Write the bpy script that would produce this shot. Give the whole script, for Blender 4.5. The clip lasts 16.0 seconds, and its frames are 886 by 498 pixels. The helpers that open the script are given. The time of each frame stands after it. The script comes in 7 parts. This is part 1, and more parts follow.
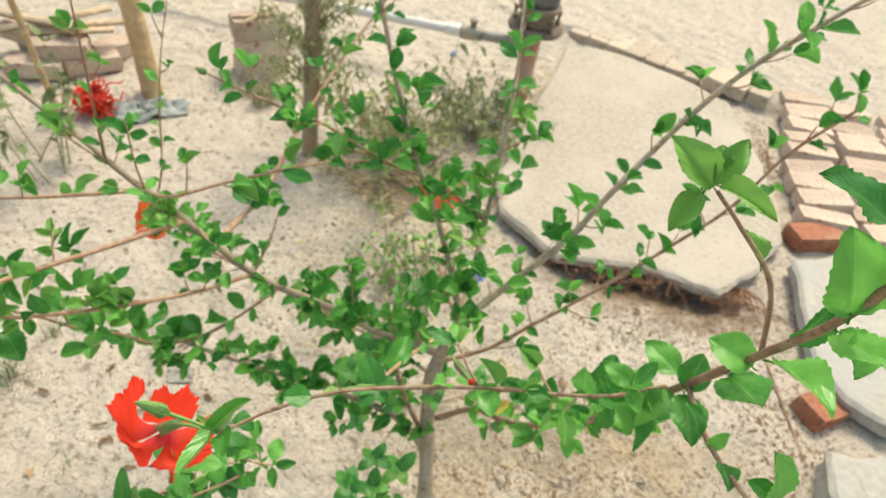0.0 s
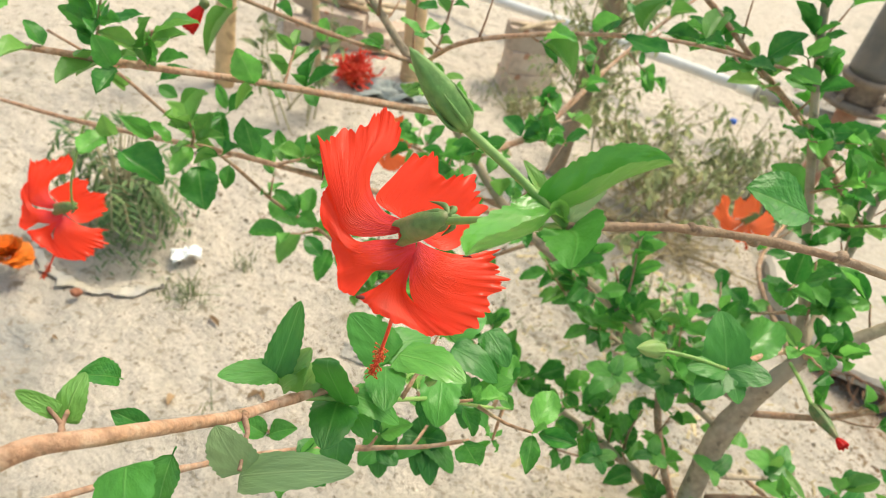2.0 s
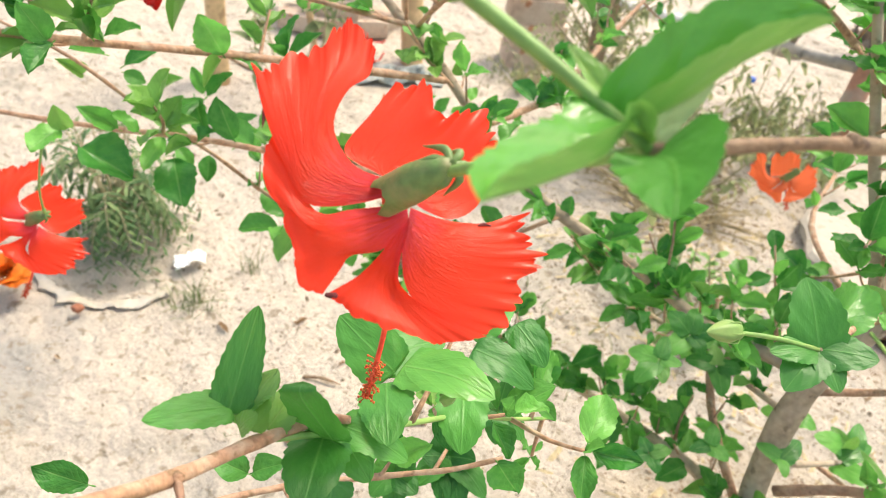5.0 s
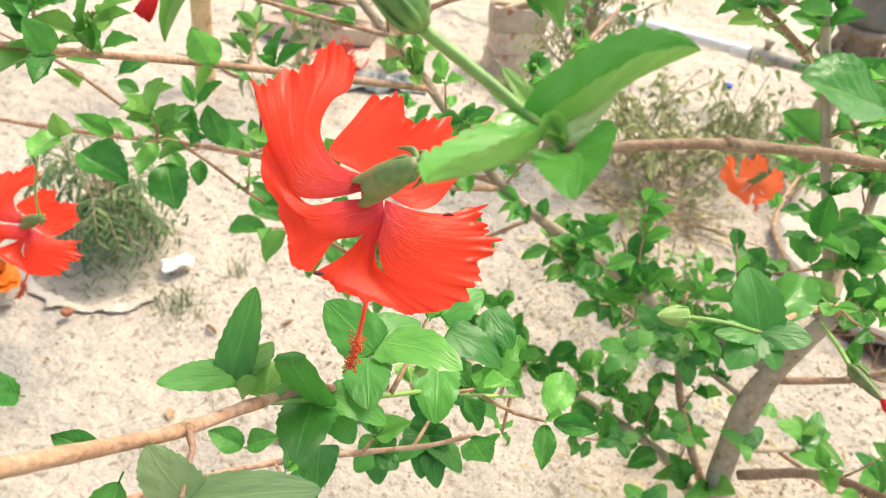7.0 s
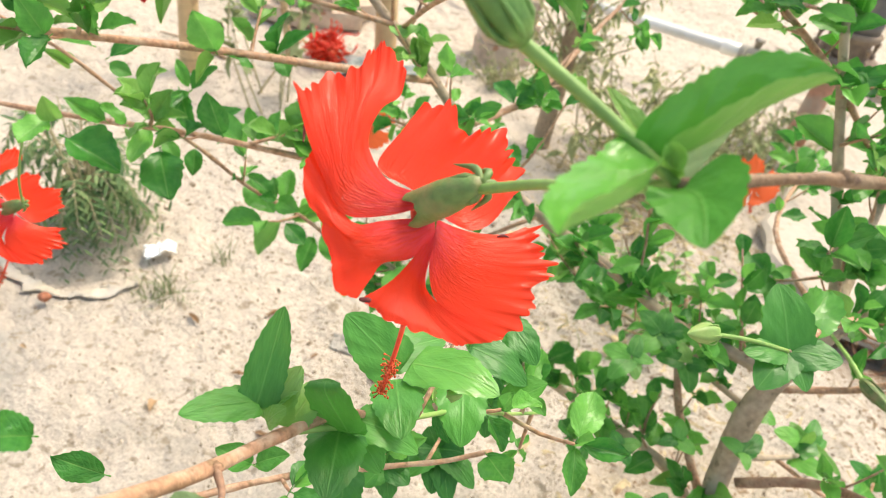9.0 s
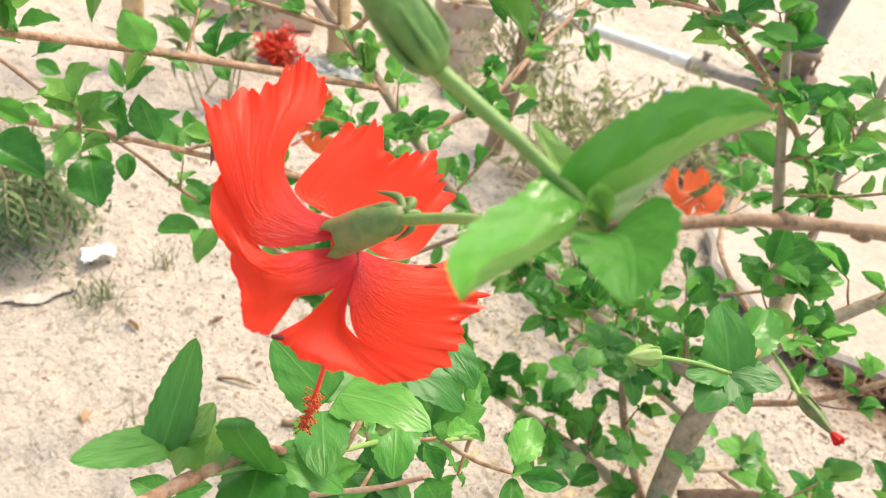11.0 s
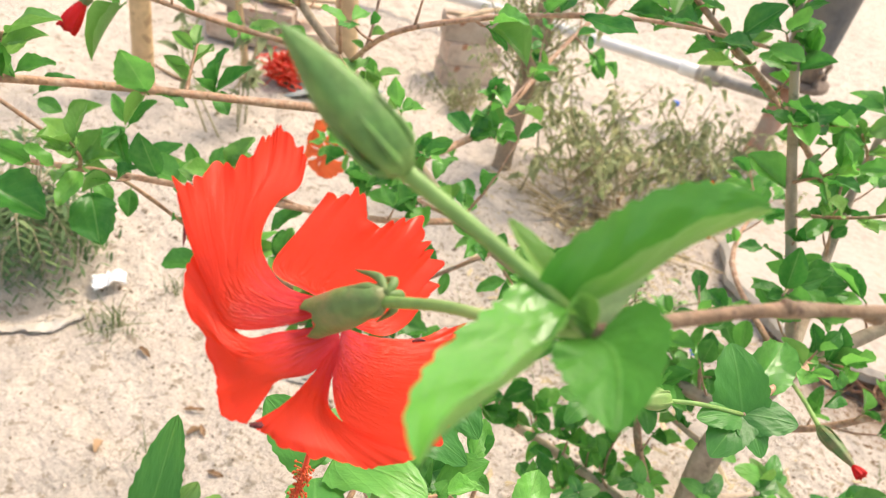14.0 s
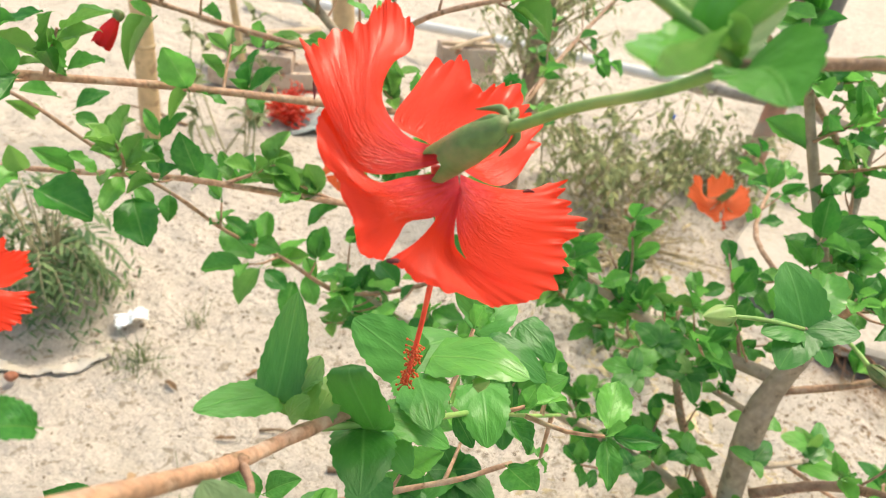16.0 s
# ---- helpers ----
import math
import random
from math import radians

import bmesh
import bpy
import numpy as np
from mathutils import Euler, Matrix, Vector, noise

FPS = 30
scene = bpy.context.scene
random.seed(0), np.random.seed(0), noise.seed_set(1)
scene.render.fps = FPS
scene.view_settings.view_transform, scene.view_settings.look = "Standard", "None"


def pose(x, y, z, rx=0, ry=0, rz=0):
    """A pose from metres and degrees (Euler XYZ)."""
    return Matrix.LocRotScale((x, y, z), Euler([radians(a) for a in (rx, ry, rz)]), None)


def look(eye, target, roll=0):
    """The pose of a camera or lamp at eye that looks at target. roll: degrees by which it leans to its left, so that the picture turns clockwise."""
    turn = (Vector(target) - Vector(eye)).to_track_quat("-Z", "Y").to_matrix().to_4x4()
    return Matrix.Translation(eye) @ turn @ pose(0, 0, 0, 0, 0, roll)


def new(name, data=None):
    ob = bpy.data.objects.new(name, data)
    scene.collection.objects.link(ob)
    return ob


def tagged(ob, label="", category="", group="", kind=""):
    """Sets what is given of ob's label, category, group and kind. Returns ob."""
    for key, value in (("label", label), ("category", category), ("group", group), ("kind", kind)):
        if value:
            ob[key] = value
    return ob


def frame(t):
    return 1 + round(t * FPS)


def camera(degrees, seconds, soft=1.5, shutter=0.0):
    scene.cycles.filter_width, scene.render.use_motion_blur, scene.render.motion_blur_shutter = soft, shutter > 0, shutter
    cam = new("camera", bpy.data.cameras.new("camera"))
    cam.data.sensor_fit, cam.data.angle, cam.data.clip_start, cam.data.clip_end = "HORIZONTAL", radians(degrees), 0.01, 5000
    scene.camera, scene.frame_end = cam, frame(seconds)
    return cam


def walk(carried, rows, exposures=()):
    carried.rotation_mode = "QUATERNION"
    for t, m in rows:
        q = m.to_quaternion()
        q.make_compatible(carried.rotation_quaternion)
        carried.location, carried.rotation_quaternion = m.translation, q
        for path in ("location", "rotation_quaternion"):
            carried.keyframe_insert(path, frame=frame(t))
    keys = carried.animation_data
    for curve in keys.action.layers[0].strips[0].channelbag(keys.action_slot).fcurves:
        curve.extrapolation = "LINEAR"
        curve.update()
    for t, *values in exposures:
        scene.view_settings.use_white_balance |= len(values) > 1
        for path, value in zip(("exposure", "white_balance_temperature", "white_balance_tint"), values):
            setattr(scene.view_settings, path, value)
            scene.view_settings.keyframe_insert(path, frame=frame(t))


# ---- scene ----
cam = camera(64.9, 16.0, 0.9)
cam.data.dof.use_dof, cam.data.dof.focus_distance, cam.data.dof.aperture_fstop = True, 0.33, 16.0
PATH = [
    (0, (0.042, 0.236, 1.729), (-0.031, 1.724, 0.394), 10.6),
    (0.5, (-0.059, 0.228, 1.653), (-0.169, 1.73, 0.337), 12.2),
    (1, (-0.101, 0.245, 1.493), (-0.395, 1.772, 0.235), 11.6),
    (1.5, (-0.114, 0.308, 1.33), (-0.611, 1.744, 0.03), 13.3),
    (2, (-0.098, 0.36, 1.292), (-0.726, 1.809, 0.065), 13.9),
    (2.5, (-0.091, 0.388, 1.277), (-0.757, 1.813, 0.042), 10.0),
    (3, (-0.092, 0.392, 1.249), (-0.769, 1.816, 0.018), 9.8),
    (3.5, (-0.105, 0.407, 1.241), (-0.787, 1.821, 0.001), 9.3),
    (5.8, (-0.125, 0.437, 1.22), (-0.759, 1.854, -0.042), 8.9),
    (6, (-0.12, 0.438, 1.235), (-0.732, 1.866, -0.026), 9.7),
    (6.5, (-0.112, 0.419, 1.241), (-0.729, 1.848, -0.016), 9.3),
    (7, (-0.102, 0.402, 1.246), (-0.73, 1.839, 0.004), 9.2),
    (7.5, (-0.1, 0.397, 1.247), (-0.743, 1.823, 0.001), 9.4),
    (8, (-0.109, 0.398, 1.25), (-0.732, 1.848, 0.022), 10.0),
    (8.5, (-0.122, 0.409, 1.251), (-0.7, 1.875, 0.02), 11.5),
    (9, (-0.138, 0.412, 1.238), (-0.698, 1.86, -0.023), 12.2),
    (9.5, (-0.139, 0.415, 1.242), (-0.616, 1.91, 0.001), 14.8),
    (11.8, (-0.134, 0.438, 1.235), (-0.58, 1.958, 0.015), 15.5),
    (12, (-0.129, 0.438, 1.239), (-0.579, 1.968, 0.032), 15.3),
    (12.5, (-0.126, 0.449, 1.229), (-0.58, 1.992, 0.041), 15.2),
    (13, (-0.135, 0.453, 1.24), (-0.588, 1.996, 0.051), 15.2),
    (13.5, (-0.14, 0.452, 1.244), (-0.603, 1.989, 0.051), 14.3),
    (14, (-0.141, 0.455, 1.247), (-0.637, 1.965, 0.034), 13.4),
    (14.5, (-0.146, 0.439, 1.237), (-0.679, 1.915, -0.002), 12.9),
    (15, (-0.146, 0.432, 1.229), (-0.686, 1.93, 0.018), 11.0),
    (15.5, (-0.151, 0.412, 1.216), (-0.708, 1.937, 0.047), 9.8),
    (16, (-0.147, 0.399, 1.2), (-0.691, 1.964, 0.079), 8.7),
]
walk(cam, [(t, look(eye, target, roll)) for t, eye, target, roll in PATH], [(0, 0.50, 7000, 1), (1.5, 0.55, 7000, 1), (3, 0.78, 7000, 4), (6, 0.95, 6900, 8), (9, 0.89, 7000, 7), (13, 0.87, 7000, 13), (15, 0.84, 7000, 12), (16, 0.76, 7000, 6)])

# ---- light ----
world = bpy.data.worlds.new("sky")
scene.world = world
world.use_nodes = True
wn = world.node_tree.nodes
sky = wn.new("ShaderNodeTexSky")
sky.sky_type = 'NISHITA'
sky.sun_disc = False
sky.sun_elevation = radians(60)
sky.sun_rotation = radians(19)
sky.air_density, sky.dust_density = 1.6, 5.0
wn["Background"].inputs[1].default_value = 0.15
world.node_tree.links.new(sky.outputs[0], wn["Background"].inputs[0])
sun = new("sun", bpy.data.lights.new("sun", 'SUN'))
sun.data.energy, sun.data.angle, sun.data.color = 1.5, radians(12), (1.0, 0.94, 0.84)
sun.matrix_world = look((0.45, 1.3, 2.4), (0, 0, 0))

# ---- materials ----


def material(name, base, rough=0.8, vary=0.25, grain=60.0, blotch=4.0, bump=0.3, bump_scale=120.0, metal=0.0,
             tint=None, spots=None, spec=0.5, coords="Object", distance=0.004):
    """A surface with grain and blotches: base colour varied, tint mixed in by large blotches, spots by small ones."""
    m = bpy.data.materials.new(name)
    m.use_nodes = True
    n, k = m.node_tree.nodes, m.node_tree.links
    bsdf = n["Principled BSDF"]
    bsdf.inputs["Roughness"].default_value = rough
    bsdf.inputs["Metallic"].default_value = metal
    bsdf.inputs["Specular IOR Level"].default_value = spec
    tc = n.new("ShaderNodeTexCoord")
    src = tc.outputs[coords]

    def tex(scale, detail=5.0):
        t = n.new("ShaderNodeTexNoise")
        t.inputs["Scale"].default_value, t.inputs["Detail"].default_value = scale, detail
        k.new(src, t.inputs["Vector"])
        return t.outputs["Fac"]

    def ramp(fac, lo, hi):
        r = n.new("ShaderNodeMapRange")
        r.inputs["From Min"].default_value, r.inputs["From Max"].default_value = lo, hi
        k.new(fac, r.inputs["Value"])
        return r.outputs["Result"]

    def mix(fac, a, b, blend='MIX'):
        x = n.new("ShaderNodeMix")
        x.data_type, x.blend_type = 'RGBA', blend
        if isinstance(fac, float):
            x.inputs[0].default_value = fac
        else:
            k.new(fac, x.inputs[0])
        for sock, v in ((x.inputs[6], a), (x.inputs[7], b)):
            if isinstance(v, tuple):
                sock.default_value = (*v, 1)
            else:
                k.new(v, sock)
        return x.outputs[2]

    dark = tuple(c * (1 - vary) for c in base)
    light = tuple(min(1.0, c * (1 + vary)) for c in base)
    col = mix(ramp(tex(grain), 0.3, 0.7), dark, light)
    if tint:
        col = mix(ramp(tex(blotch), 0.45, 0.68), col, tint)
    if spots:
        col = mix(ramp(tex(grain * 0.6, 2.0), 0.62, 0.7), col, spots)
    info = n.new("ShaderNodeObjectInfo")
    hsv = n.new("ShaderNodeHueSaturation")
    k.new(ramp(info.outputs["Random"], -1.2, 2.2), hsv.inputs["Value"])
    mul = n.new("ShaderNodeMath")
    mul.operation = 'MULTIPLY_ADD'
    k.new(info.outputs["Random"], mul.inputs[0])
    mul.inputs[1].default_value, mul.inputs[2].default_value = 0.3, 0.85
    k.new(mul.outputs[0], hsv.inputs["Value"])
    k.new(col, hsv.inputs["Color"])
    k.new(hsv.outputs[0], bsdf.inputs["Base Color"])
    if bump:
        b = n.new("ShaderNodeBump")
        b.inputs["Strength"].default_value, b.inputs["Distance"].default_value = bump, distance
        k.new(tex(bump_scale, 8.0), b.inputs["Height"])
        k.new(b.outputs[0], bsdf.inputs["Normal"])
    return m


def sand_material():
    """Pale trodden sand: fine grain, small dark crumbs, grey damp patches, brown litter dust and two painted shadows.
    """
    m = bpy.data.materials.new("pale_sandy_soil")
    m.use_nodes = True
    n, k = m.node_tree.nodes, m.node_tree.links
    bsdf = n["Principled BSDF"]
    bsdf.inputs["Roughness"].default_value, bsdf.inputs["Specular IOR Level"].default_value = 0.95, 0.1
    tc = n.new("ShaderNodeTexCoord")

    def tex(scale, detail, lo, hi, rough=0.55, distort=0.0):
        t = n.new("ShaderNodeTexNoise")
        t.inputs["Scale"].default_value, t.inputs["Detail"].default_value = scale, detail
        t.inputs["Roughness"].default_value, t.inputs["Distortion"].default_value = rough, distort
        k.new(tc.outputs["Object"], t.inputs["Vector"])
        r = n.new("ShaderNodeMapRange")
        r.inputs["From Min"].default_value, r.inputs["From Max"].default_value = lo, hi
        k.new(t.outputs["Fac"], r.inputs["Value"])
        return r.outputs["Result"], t.outputs["Fac"]

    def mix(fac, a, b):
        x = n.new("ShaderNodeMix")
        x.data_type = 'RGBA'
        k.new(fac, x.inputs[0])
        for sock, v in ((x.inputs[6], a), (x.inputs[7], b)):
            if isinstance(v, tuple):
                sock.default_value = (*v, 1)
            else:
                k.new(v, sock)
        return x.outputs[2]

    def times(a, b):
        x = n.new("ShaderNodeMath")
        x.operation = 'MULTIPLY'
        k.new(a, x.inputs[0])
        if isinstance(b, float):
            x.inputs[1].default_value = b
        else:
            k.new(b, x.inputs[1])
        return x.outputs[0]

    col = mix(tex(150.0, 3.0, 0.3, 0.7)[0], (0.50, 0.43, 0.355), (0.74, 0.65, 0.55))
    col = mix(times(tex(11.0, 6.0, 0.48, 0.66, 0.65)[0], 0.30), col, (0.42, 0.36, 0.275))
    damp = tex(2.0, 8.0, 0.53, 0.66, 0.68, 0.8)[0]
    col = mix(times(damp, 0.6), col, (0.36, 0.325, 0.265))
    patch_noise = tex(5.0, 7.0, 0.32, 0.60, 0.65, 0.5)[0]
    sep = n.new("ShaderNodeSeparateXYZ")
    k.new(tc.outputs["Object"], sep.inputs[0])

    def stain_or_shade(cx, cy, rx, ry, strength, tone):
        """A patch with a ragged rim: damp, brown and ochre soil by plants and slab, and painted shadows."""
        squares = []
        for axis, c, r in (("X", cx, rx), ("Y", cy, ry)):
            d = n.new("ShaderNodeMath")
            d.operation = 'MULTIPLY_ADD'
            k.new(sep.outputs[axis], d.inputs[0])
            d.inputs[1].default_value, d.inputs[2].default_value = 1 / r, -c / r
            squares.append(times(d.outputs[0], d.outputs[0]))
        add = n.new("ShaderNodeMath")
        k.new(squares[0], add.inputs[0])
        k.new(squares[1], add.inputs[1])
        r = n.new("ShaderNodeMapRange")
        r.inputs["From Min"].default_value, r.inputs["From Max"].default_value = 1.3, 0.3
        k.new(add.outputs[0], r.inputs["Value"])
        return mix(times(times(r.outputs["Result"], patch_noise), strength), col, tone)

    col = stain_or_shade(-0.15, 1.95, 0.62, 0.55, 0.6, (0.44, 0.40, 0.33))
    # grey shadow in front of the feathery plant, painted into the sand
    col = stain_or_shade(-1.45, 0.84, 0.30, 0.28, 0.9, (0.40, 0.375, 0.34))
    # dark brown soil along the slab's front, then ochre soil by the shrub
    col = stain_or_shade(0.75, 2.16, 0.50, 0.17, 1.0, (0.20, 0.135, 0.09))
    col = stain_or_shade(0.48, 1.28, 0.60, 0.42, 0.9, (0.47, 0.365, 0.235))
    # damp patch beside the trunk, with the shrub's shadow painted into its grey
    col = stain_or_shade(0.25, 1.42, 0.30, 0.17, 0.9, (0.34, 0.30, 0.24))
    clods = tex(36.0, 6.0, 0.56, 0.63, 0.62, 0.4)
    col = mix(times(clods[0], 0.75), col, (0.30, 0.235, 0.165))
    specks = tex(150.0, 3.0, 0.60, 0.66)
    col = mix(times(specks[0], 0.5), col, (0.24, 0.17, 0.11))
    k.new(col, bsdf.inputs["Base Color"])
    b = n.new("ShaderNodeBump")
    b.inputs["Strength"].default_value, b.inputs["Distance"].default_value = 1.0, 0.024
    k.new(tex(30.0, 9.0, 0.2, 0.8, 0.66, 0.3)[1], b.inputs["Height"])
    k.new(b.outputs[0], bsdf.inputs["Normal"])
    return m


def leaf_material(name, deep, bright, vein, gloss=0.38, translucent=0.25, relief=1.0):
    """Green blade: midrib and side veins by the blade's own length and width, light coming through."""
    m = bpy.data.materials.new(name)
    m.use_nodes = True
    n, k = m.node_tree.nodes, m.node_tree.links
    bsdf, out = n["Principled BSDF"], n["Material Output"]
    uv = n.new("ShaderNodeTexCoord")
    sep = n.new("ShaderNodeSeparateXYZ")
    k.new(uv.outputs["UV"], sep.inputs[0])

    def math_node(op, a, b=None, c=None):
        x = n.new("ShaderNodeMath")
        x.operation = op
        for sock, v in zip(x.inputs, (a, b, c)):
            if v is None:
                continue
            if isinstance(v, (int, float)):
                sock.default_value = v
            else:
                k.new(v, sock)
        return x.outputs[0]

    across = math_node('ABSOLUTE', math_node('SUBTRACT', sep.outputs["X"], 0.5))
    rib = math_node('SUBTRACT', 1.0, math_node('SMOOTH_MIN', math_node('MULTIPLY', across, 28.0), 1.0, 0.2))
    slant = math_node('SUBTRACT', math_node('MULTIPLY', sep.outputs["Y"], 7.0), math_node('MULTIPLY', across, 5.0))
    saw = math_node('ABSOLUTE', math_node('SUBTRACT', math_node('FRACT', slant), 0.5))
    side = math_node('SUBTRACT', 1.0, math_node('SMOOTH_MIN', math_node('MULTIPLY', saw, 9.0), 1.0, 0.2))
    veins = math_node('MAXIMUM', rib, math_node('MULTIPLY', side, 0.30 * relief))
    info = n.new("ShaderNodeObjectInfo")
    geo = n.new("ShaderNodeNewGeometry")
    chance = math_node('FRACT', math_node('ADD', info.outputs["Random"], geo.outputs["Random Per Island"]))
    quilt = math_node('MULTIPLY', math_node('SMOOTH_MIN', math_node('MULTIPLY', saw, 3.0), 1.0, 0.4), math_node('SMOOTH_MIN', math_node('MULTIPLY', across, 9.0), 1.0, 0.4))
    noise_tex = n.new("ShaderNodeTexNoise")
    noise_tex.noise_dimensions = '4D'
    noise_tex.inputs["Scale"].default_value, noise_tex.inputs["Detail"].default_value = 5.0, 5.0
    k.new(uv.outputs["UV"], noise_tex.inputs["Vector"])
    k.new(math_node('MULTIPLY', chance, 37.0), noise_tex.inputs["W"])
    fac = math_node('ADD', math_node('MULTIPLY', noise_tex.outputs["Fac"], 0.55),
                    math_node('MULTIPLY', math_node('POWER', chance, 1.7), 0.85))
    fac = math_node('SUBTRACT', fac, 0.18)
    c1 = n.new("ShaderNodeMix")
    c1.data_type, c1.clamp_factor = 'RGBA', True
    k.new(fac, c1.inputs[0])
    c1.inputs[6].default_value, c1.inputs[7].default_value = (*deep, 1), (*bright, 1)
    c2 = n.new("ShaderNodeMix")
    c2.data_type = 'RGBA'
    k.new(math_node('MULTIPLY', veins, 0.36), c2.inputs[0])
    k.new(c1.outputs[2], c2.inputs[6])
    c2.inputs[7].default_value = (*vein, 1)
    k.new(c2.outputs[2], bsdf.inputs["Base Color"])
    bsdf.inputs["Roughness"].default_value = gloss
    bsdf.inputs["Specular IOR Level"].default_value = 0.5
    bsdf.inputs["Coat Weight"].default_value, bsdf.inputs["Coat Roughness"].default_value = (0.06 if gloss < 0.4 else 0.0), 0.15
    b = n.new("ShaderNodeBump")
    b.inputs["Strength"].default_value, b.inputs["Distance"].default_value = 0.9, 0.0022
    k.new(math_node('ADD', math_node('MULTIPLY', quilt, 0.10 * relief), math_node('ADD', math_node('MULTIPLY', veins, -0.30 * relief), math_node('MULTIPLY', noise_tex.outputs["Fac"], 0.35 + 0.8 * relief))), b.inputs["Height"])
    k.new(b.outputs[0], bsdf.inputs["Normal"])
    tr = n.new("ShaderNodeBsdfTranslucent")
    k.new(c2.outputs[2], tr.inputs["Color"])
    ms = n.new("ShaderNodeMixShader")
    ms.inputs[0].default_value = translucent
    k.new(bsdf.outputs[0], ms.inputs[1])
    k.new(tr.outputs[0], ms.inputs[2])
    k.new(ms.outputs[0], out.inputs["Surface"])
    return m


def petal_material(name, base, throat, dark):
    """Red petal: fine veins that fan out from the claw, paler and pinker towards the throat."""
    m = bpy.data.materials.new(name)
    m.use_nodes = True
    n, k = m.node_tree.nodes, m.node_tree.links
    bsdf, out = n["Principled BSDF"], n["Material Output"]
    uv = n.new("ShaderNodeTexCoord")
    mp = n.new("ShaderNodeMapping")
    mp.inputs["Scale"].default_value = (44.0, 4.5, 1.0)
    k.new(uv.outputs["UV"], mp.inputs[0])
    t = n.new("ShaderNodeTexNoise")
    t.inputs["Scale"].default_value, t.inputs["Detail"].default_value = 1.0, 7.0
    t.inputs["Roughness"].default_value, t.inputs["Distortion"].default_value = 0.62, 0.9
    k.new(mp.outputs[0], t.inputs["Vector"])
    sep = n.new("ShaderNodeSeparateXYZ")
    k.new(uv.outputs["UV"], sep.inputs[0])
    r = n.new("ShaderNodeMapRange")
    r.inputs["From Min"].default_value, r.inputs["From Max"].default_value = 0.0, 0.42
    r.inputs["To Min"].default_value, r.inputs["To Max"].default_value = 1.0, 0.0
    k.new(sep.outputs["Y"], r.inputs["Value"])
    streak = n.new("ShaderNodeMapRange")
    streak.inputs["From Min"].default_value, streak.inputs["From Max"].default_value = 0.36, 0.60
    k.new(t.outputs["Fac"], streak.inputs["Value"])
    flush = n.new("ShaderNodeMath")
    flush.operation = 'MULTIPLY'
    k.new(r.outputs[0], flush.inputs[0])
    k.new(streak.outputs[0], flush.inputs[1])
    c1 = n.new("ShaderNodeMix")
    c1.data_type = 'RGBA'
    k.new(flush.outputs[0], c1.inputs[0])
    c1.inputs[6].default_value, c1.inputs[7].default_value = (*base, 1), (*throat, 1)
    rr = n.new("ShaderNodeMapRange")
    rr.inputs["From Min"].default_value, rr.inputs["From Max"].default_value = 0.5, 0.75
    rr.inputs["To Max"].default_value = 0.16
    k.new(t.outputs["Fac"], rr.inputs["Value"])
    c2 = n.new("ShaderNodeMix")
    c2.data_type = 'RGBA'
    k.new(rr.outputs[0], c2.inputs[0])
    k.new(c1.outputs[2], c2.inputs[6])
    c2.inputs[7].default_value = (*dark, 1)
    k.new(c2.outputs[2], bsdf.inputs["Base Color"])
    bsdf.inputs["Roughness"].default_value = 0.27
    bsdf.inputs["Specular IOR Level"].default_value = 0.40
    b = n.new("ShaderNodeBump")
    b.inputs["Strength"].default_value, b.inputs["Distance"].default_value = 0.5, 0.0009
    soft = n.new("ShaderNodeMapRange")
    soft.inputs["From Min"].default_value, soft.inputs["From Max"].default_value = 0.25, 0.95
    soft.inputs["To Min"].default_value, soft.inputs["To Max"].default_value = 1.0, 0.22
    k.new(sep.outputs["Y"], soft.inputs["Value"])
    relief = n.new("ShaderNodeMath")
    relief.operation = 'MULTIPLY'
    k.new(t.outputs["Fac"], relief.inputs[0])
    k.new(soft.outputs[0], relief.inputs[1])
    k.new(relief.outputs[0], b.inputs["Height"])
    fine = n.new("ShaderNodeMapping")
    fine.inputs["Scale"].default_value = (30.0, 7.0, 1.0)
    k.new(uv.outputs["UV"], fine.inputs[0])
    crinkle = n.new("ShaderNodeTexNoise")
    crinkle.noise_type = 'RIDGED_MULTIFRACTAL'
    crinkle.inputs["Scale"].default_value, crinkle.inputs["Detail"].default_value = 1.0, 3.0
    crinkle.inputs["Distortion"].default_value = 1.6
    k.new(fine.outputs[0], crinkle.inputs["Vector"])
    fade = n.new("ShaderNodeMapRange")
    fade.inputs["From Min"].default_value, fade.inputs["From Max"].default_value = 0.30, 0.75
    fade.inputs["To Min"].default_value, fade.inputs["To Max"].default_value = 1.0, 0.06
    k.new(sep.outputs["Y"], fade.inputs["Value"])
    fold = n.new("ShaderNodeMath")
    fold.operation = 'MULTIPLY'
    k.new(crinkle.outputs["Fac"], fold.inputs[0])
    k.new(fade.outputs[0], fold.inputs[1])
    b2 = n.new("ShaderNodeBump")
    b2.inputs["Strength"].default_value, b2.inputs["Distance"].default_value = 1.0, 0.0013
    k.new(fold.outputs[0], b2.inputs["Height"])
    k.new(b.outputs[0], b2.inputs["Normal"])
    k.new(b2.outputs[0], bsdf.inputs["Normal"])
    tr = n.new("ShaderNodeBsdfTranslucent")
    k.new(c2.outputs[2], tr.inputs["Color"])
    ms = n.new("ShaderNodeMixShader")
    ms.inputs[0].default_value = 0.42
    k.new(bsdf.outputs[0], ms.inputs[1])
    k.new(tr.outputs[0], ms.inputs[2])
    k.new(ms.outputs[0], out.inputs["Surface"])
    return m


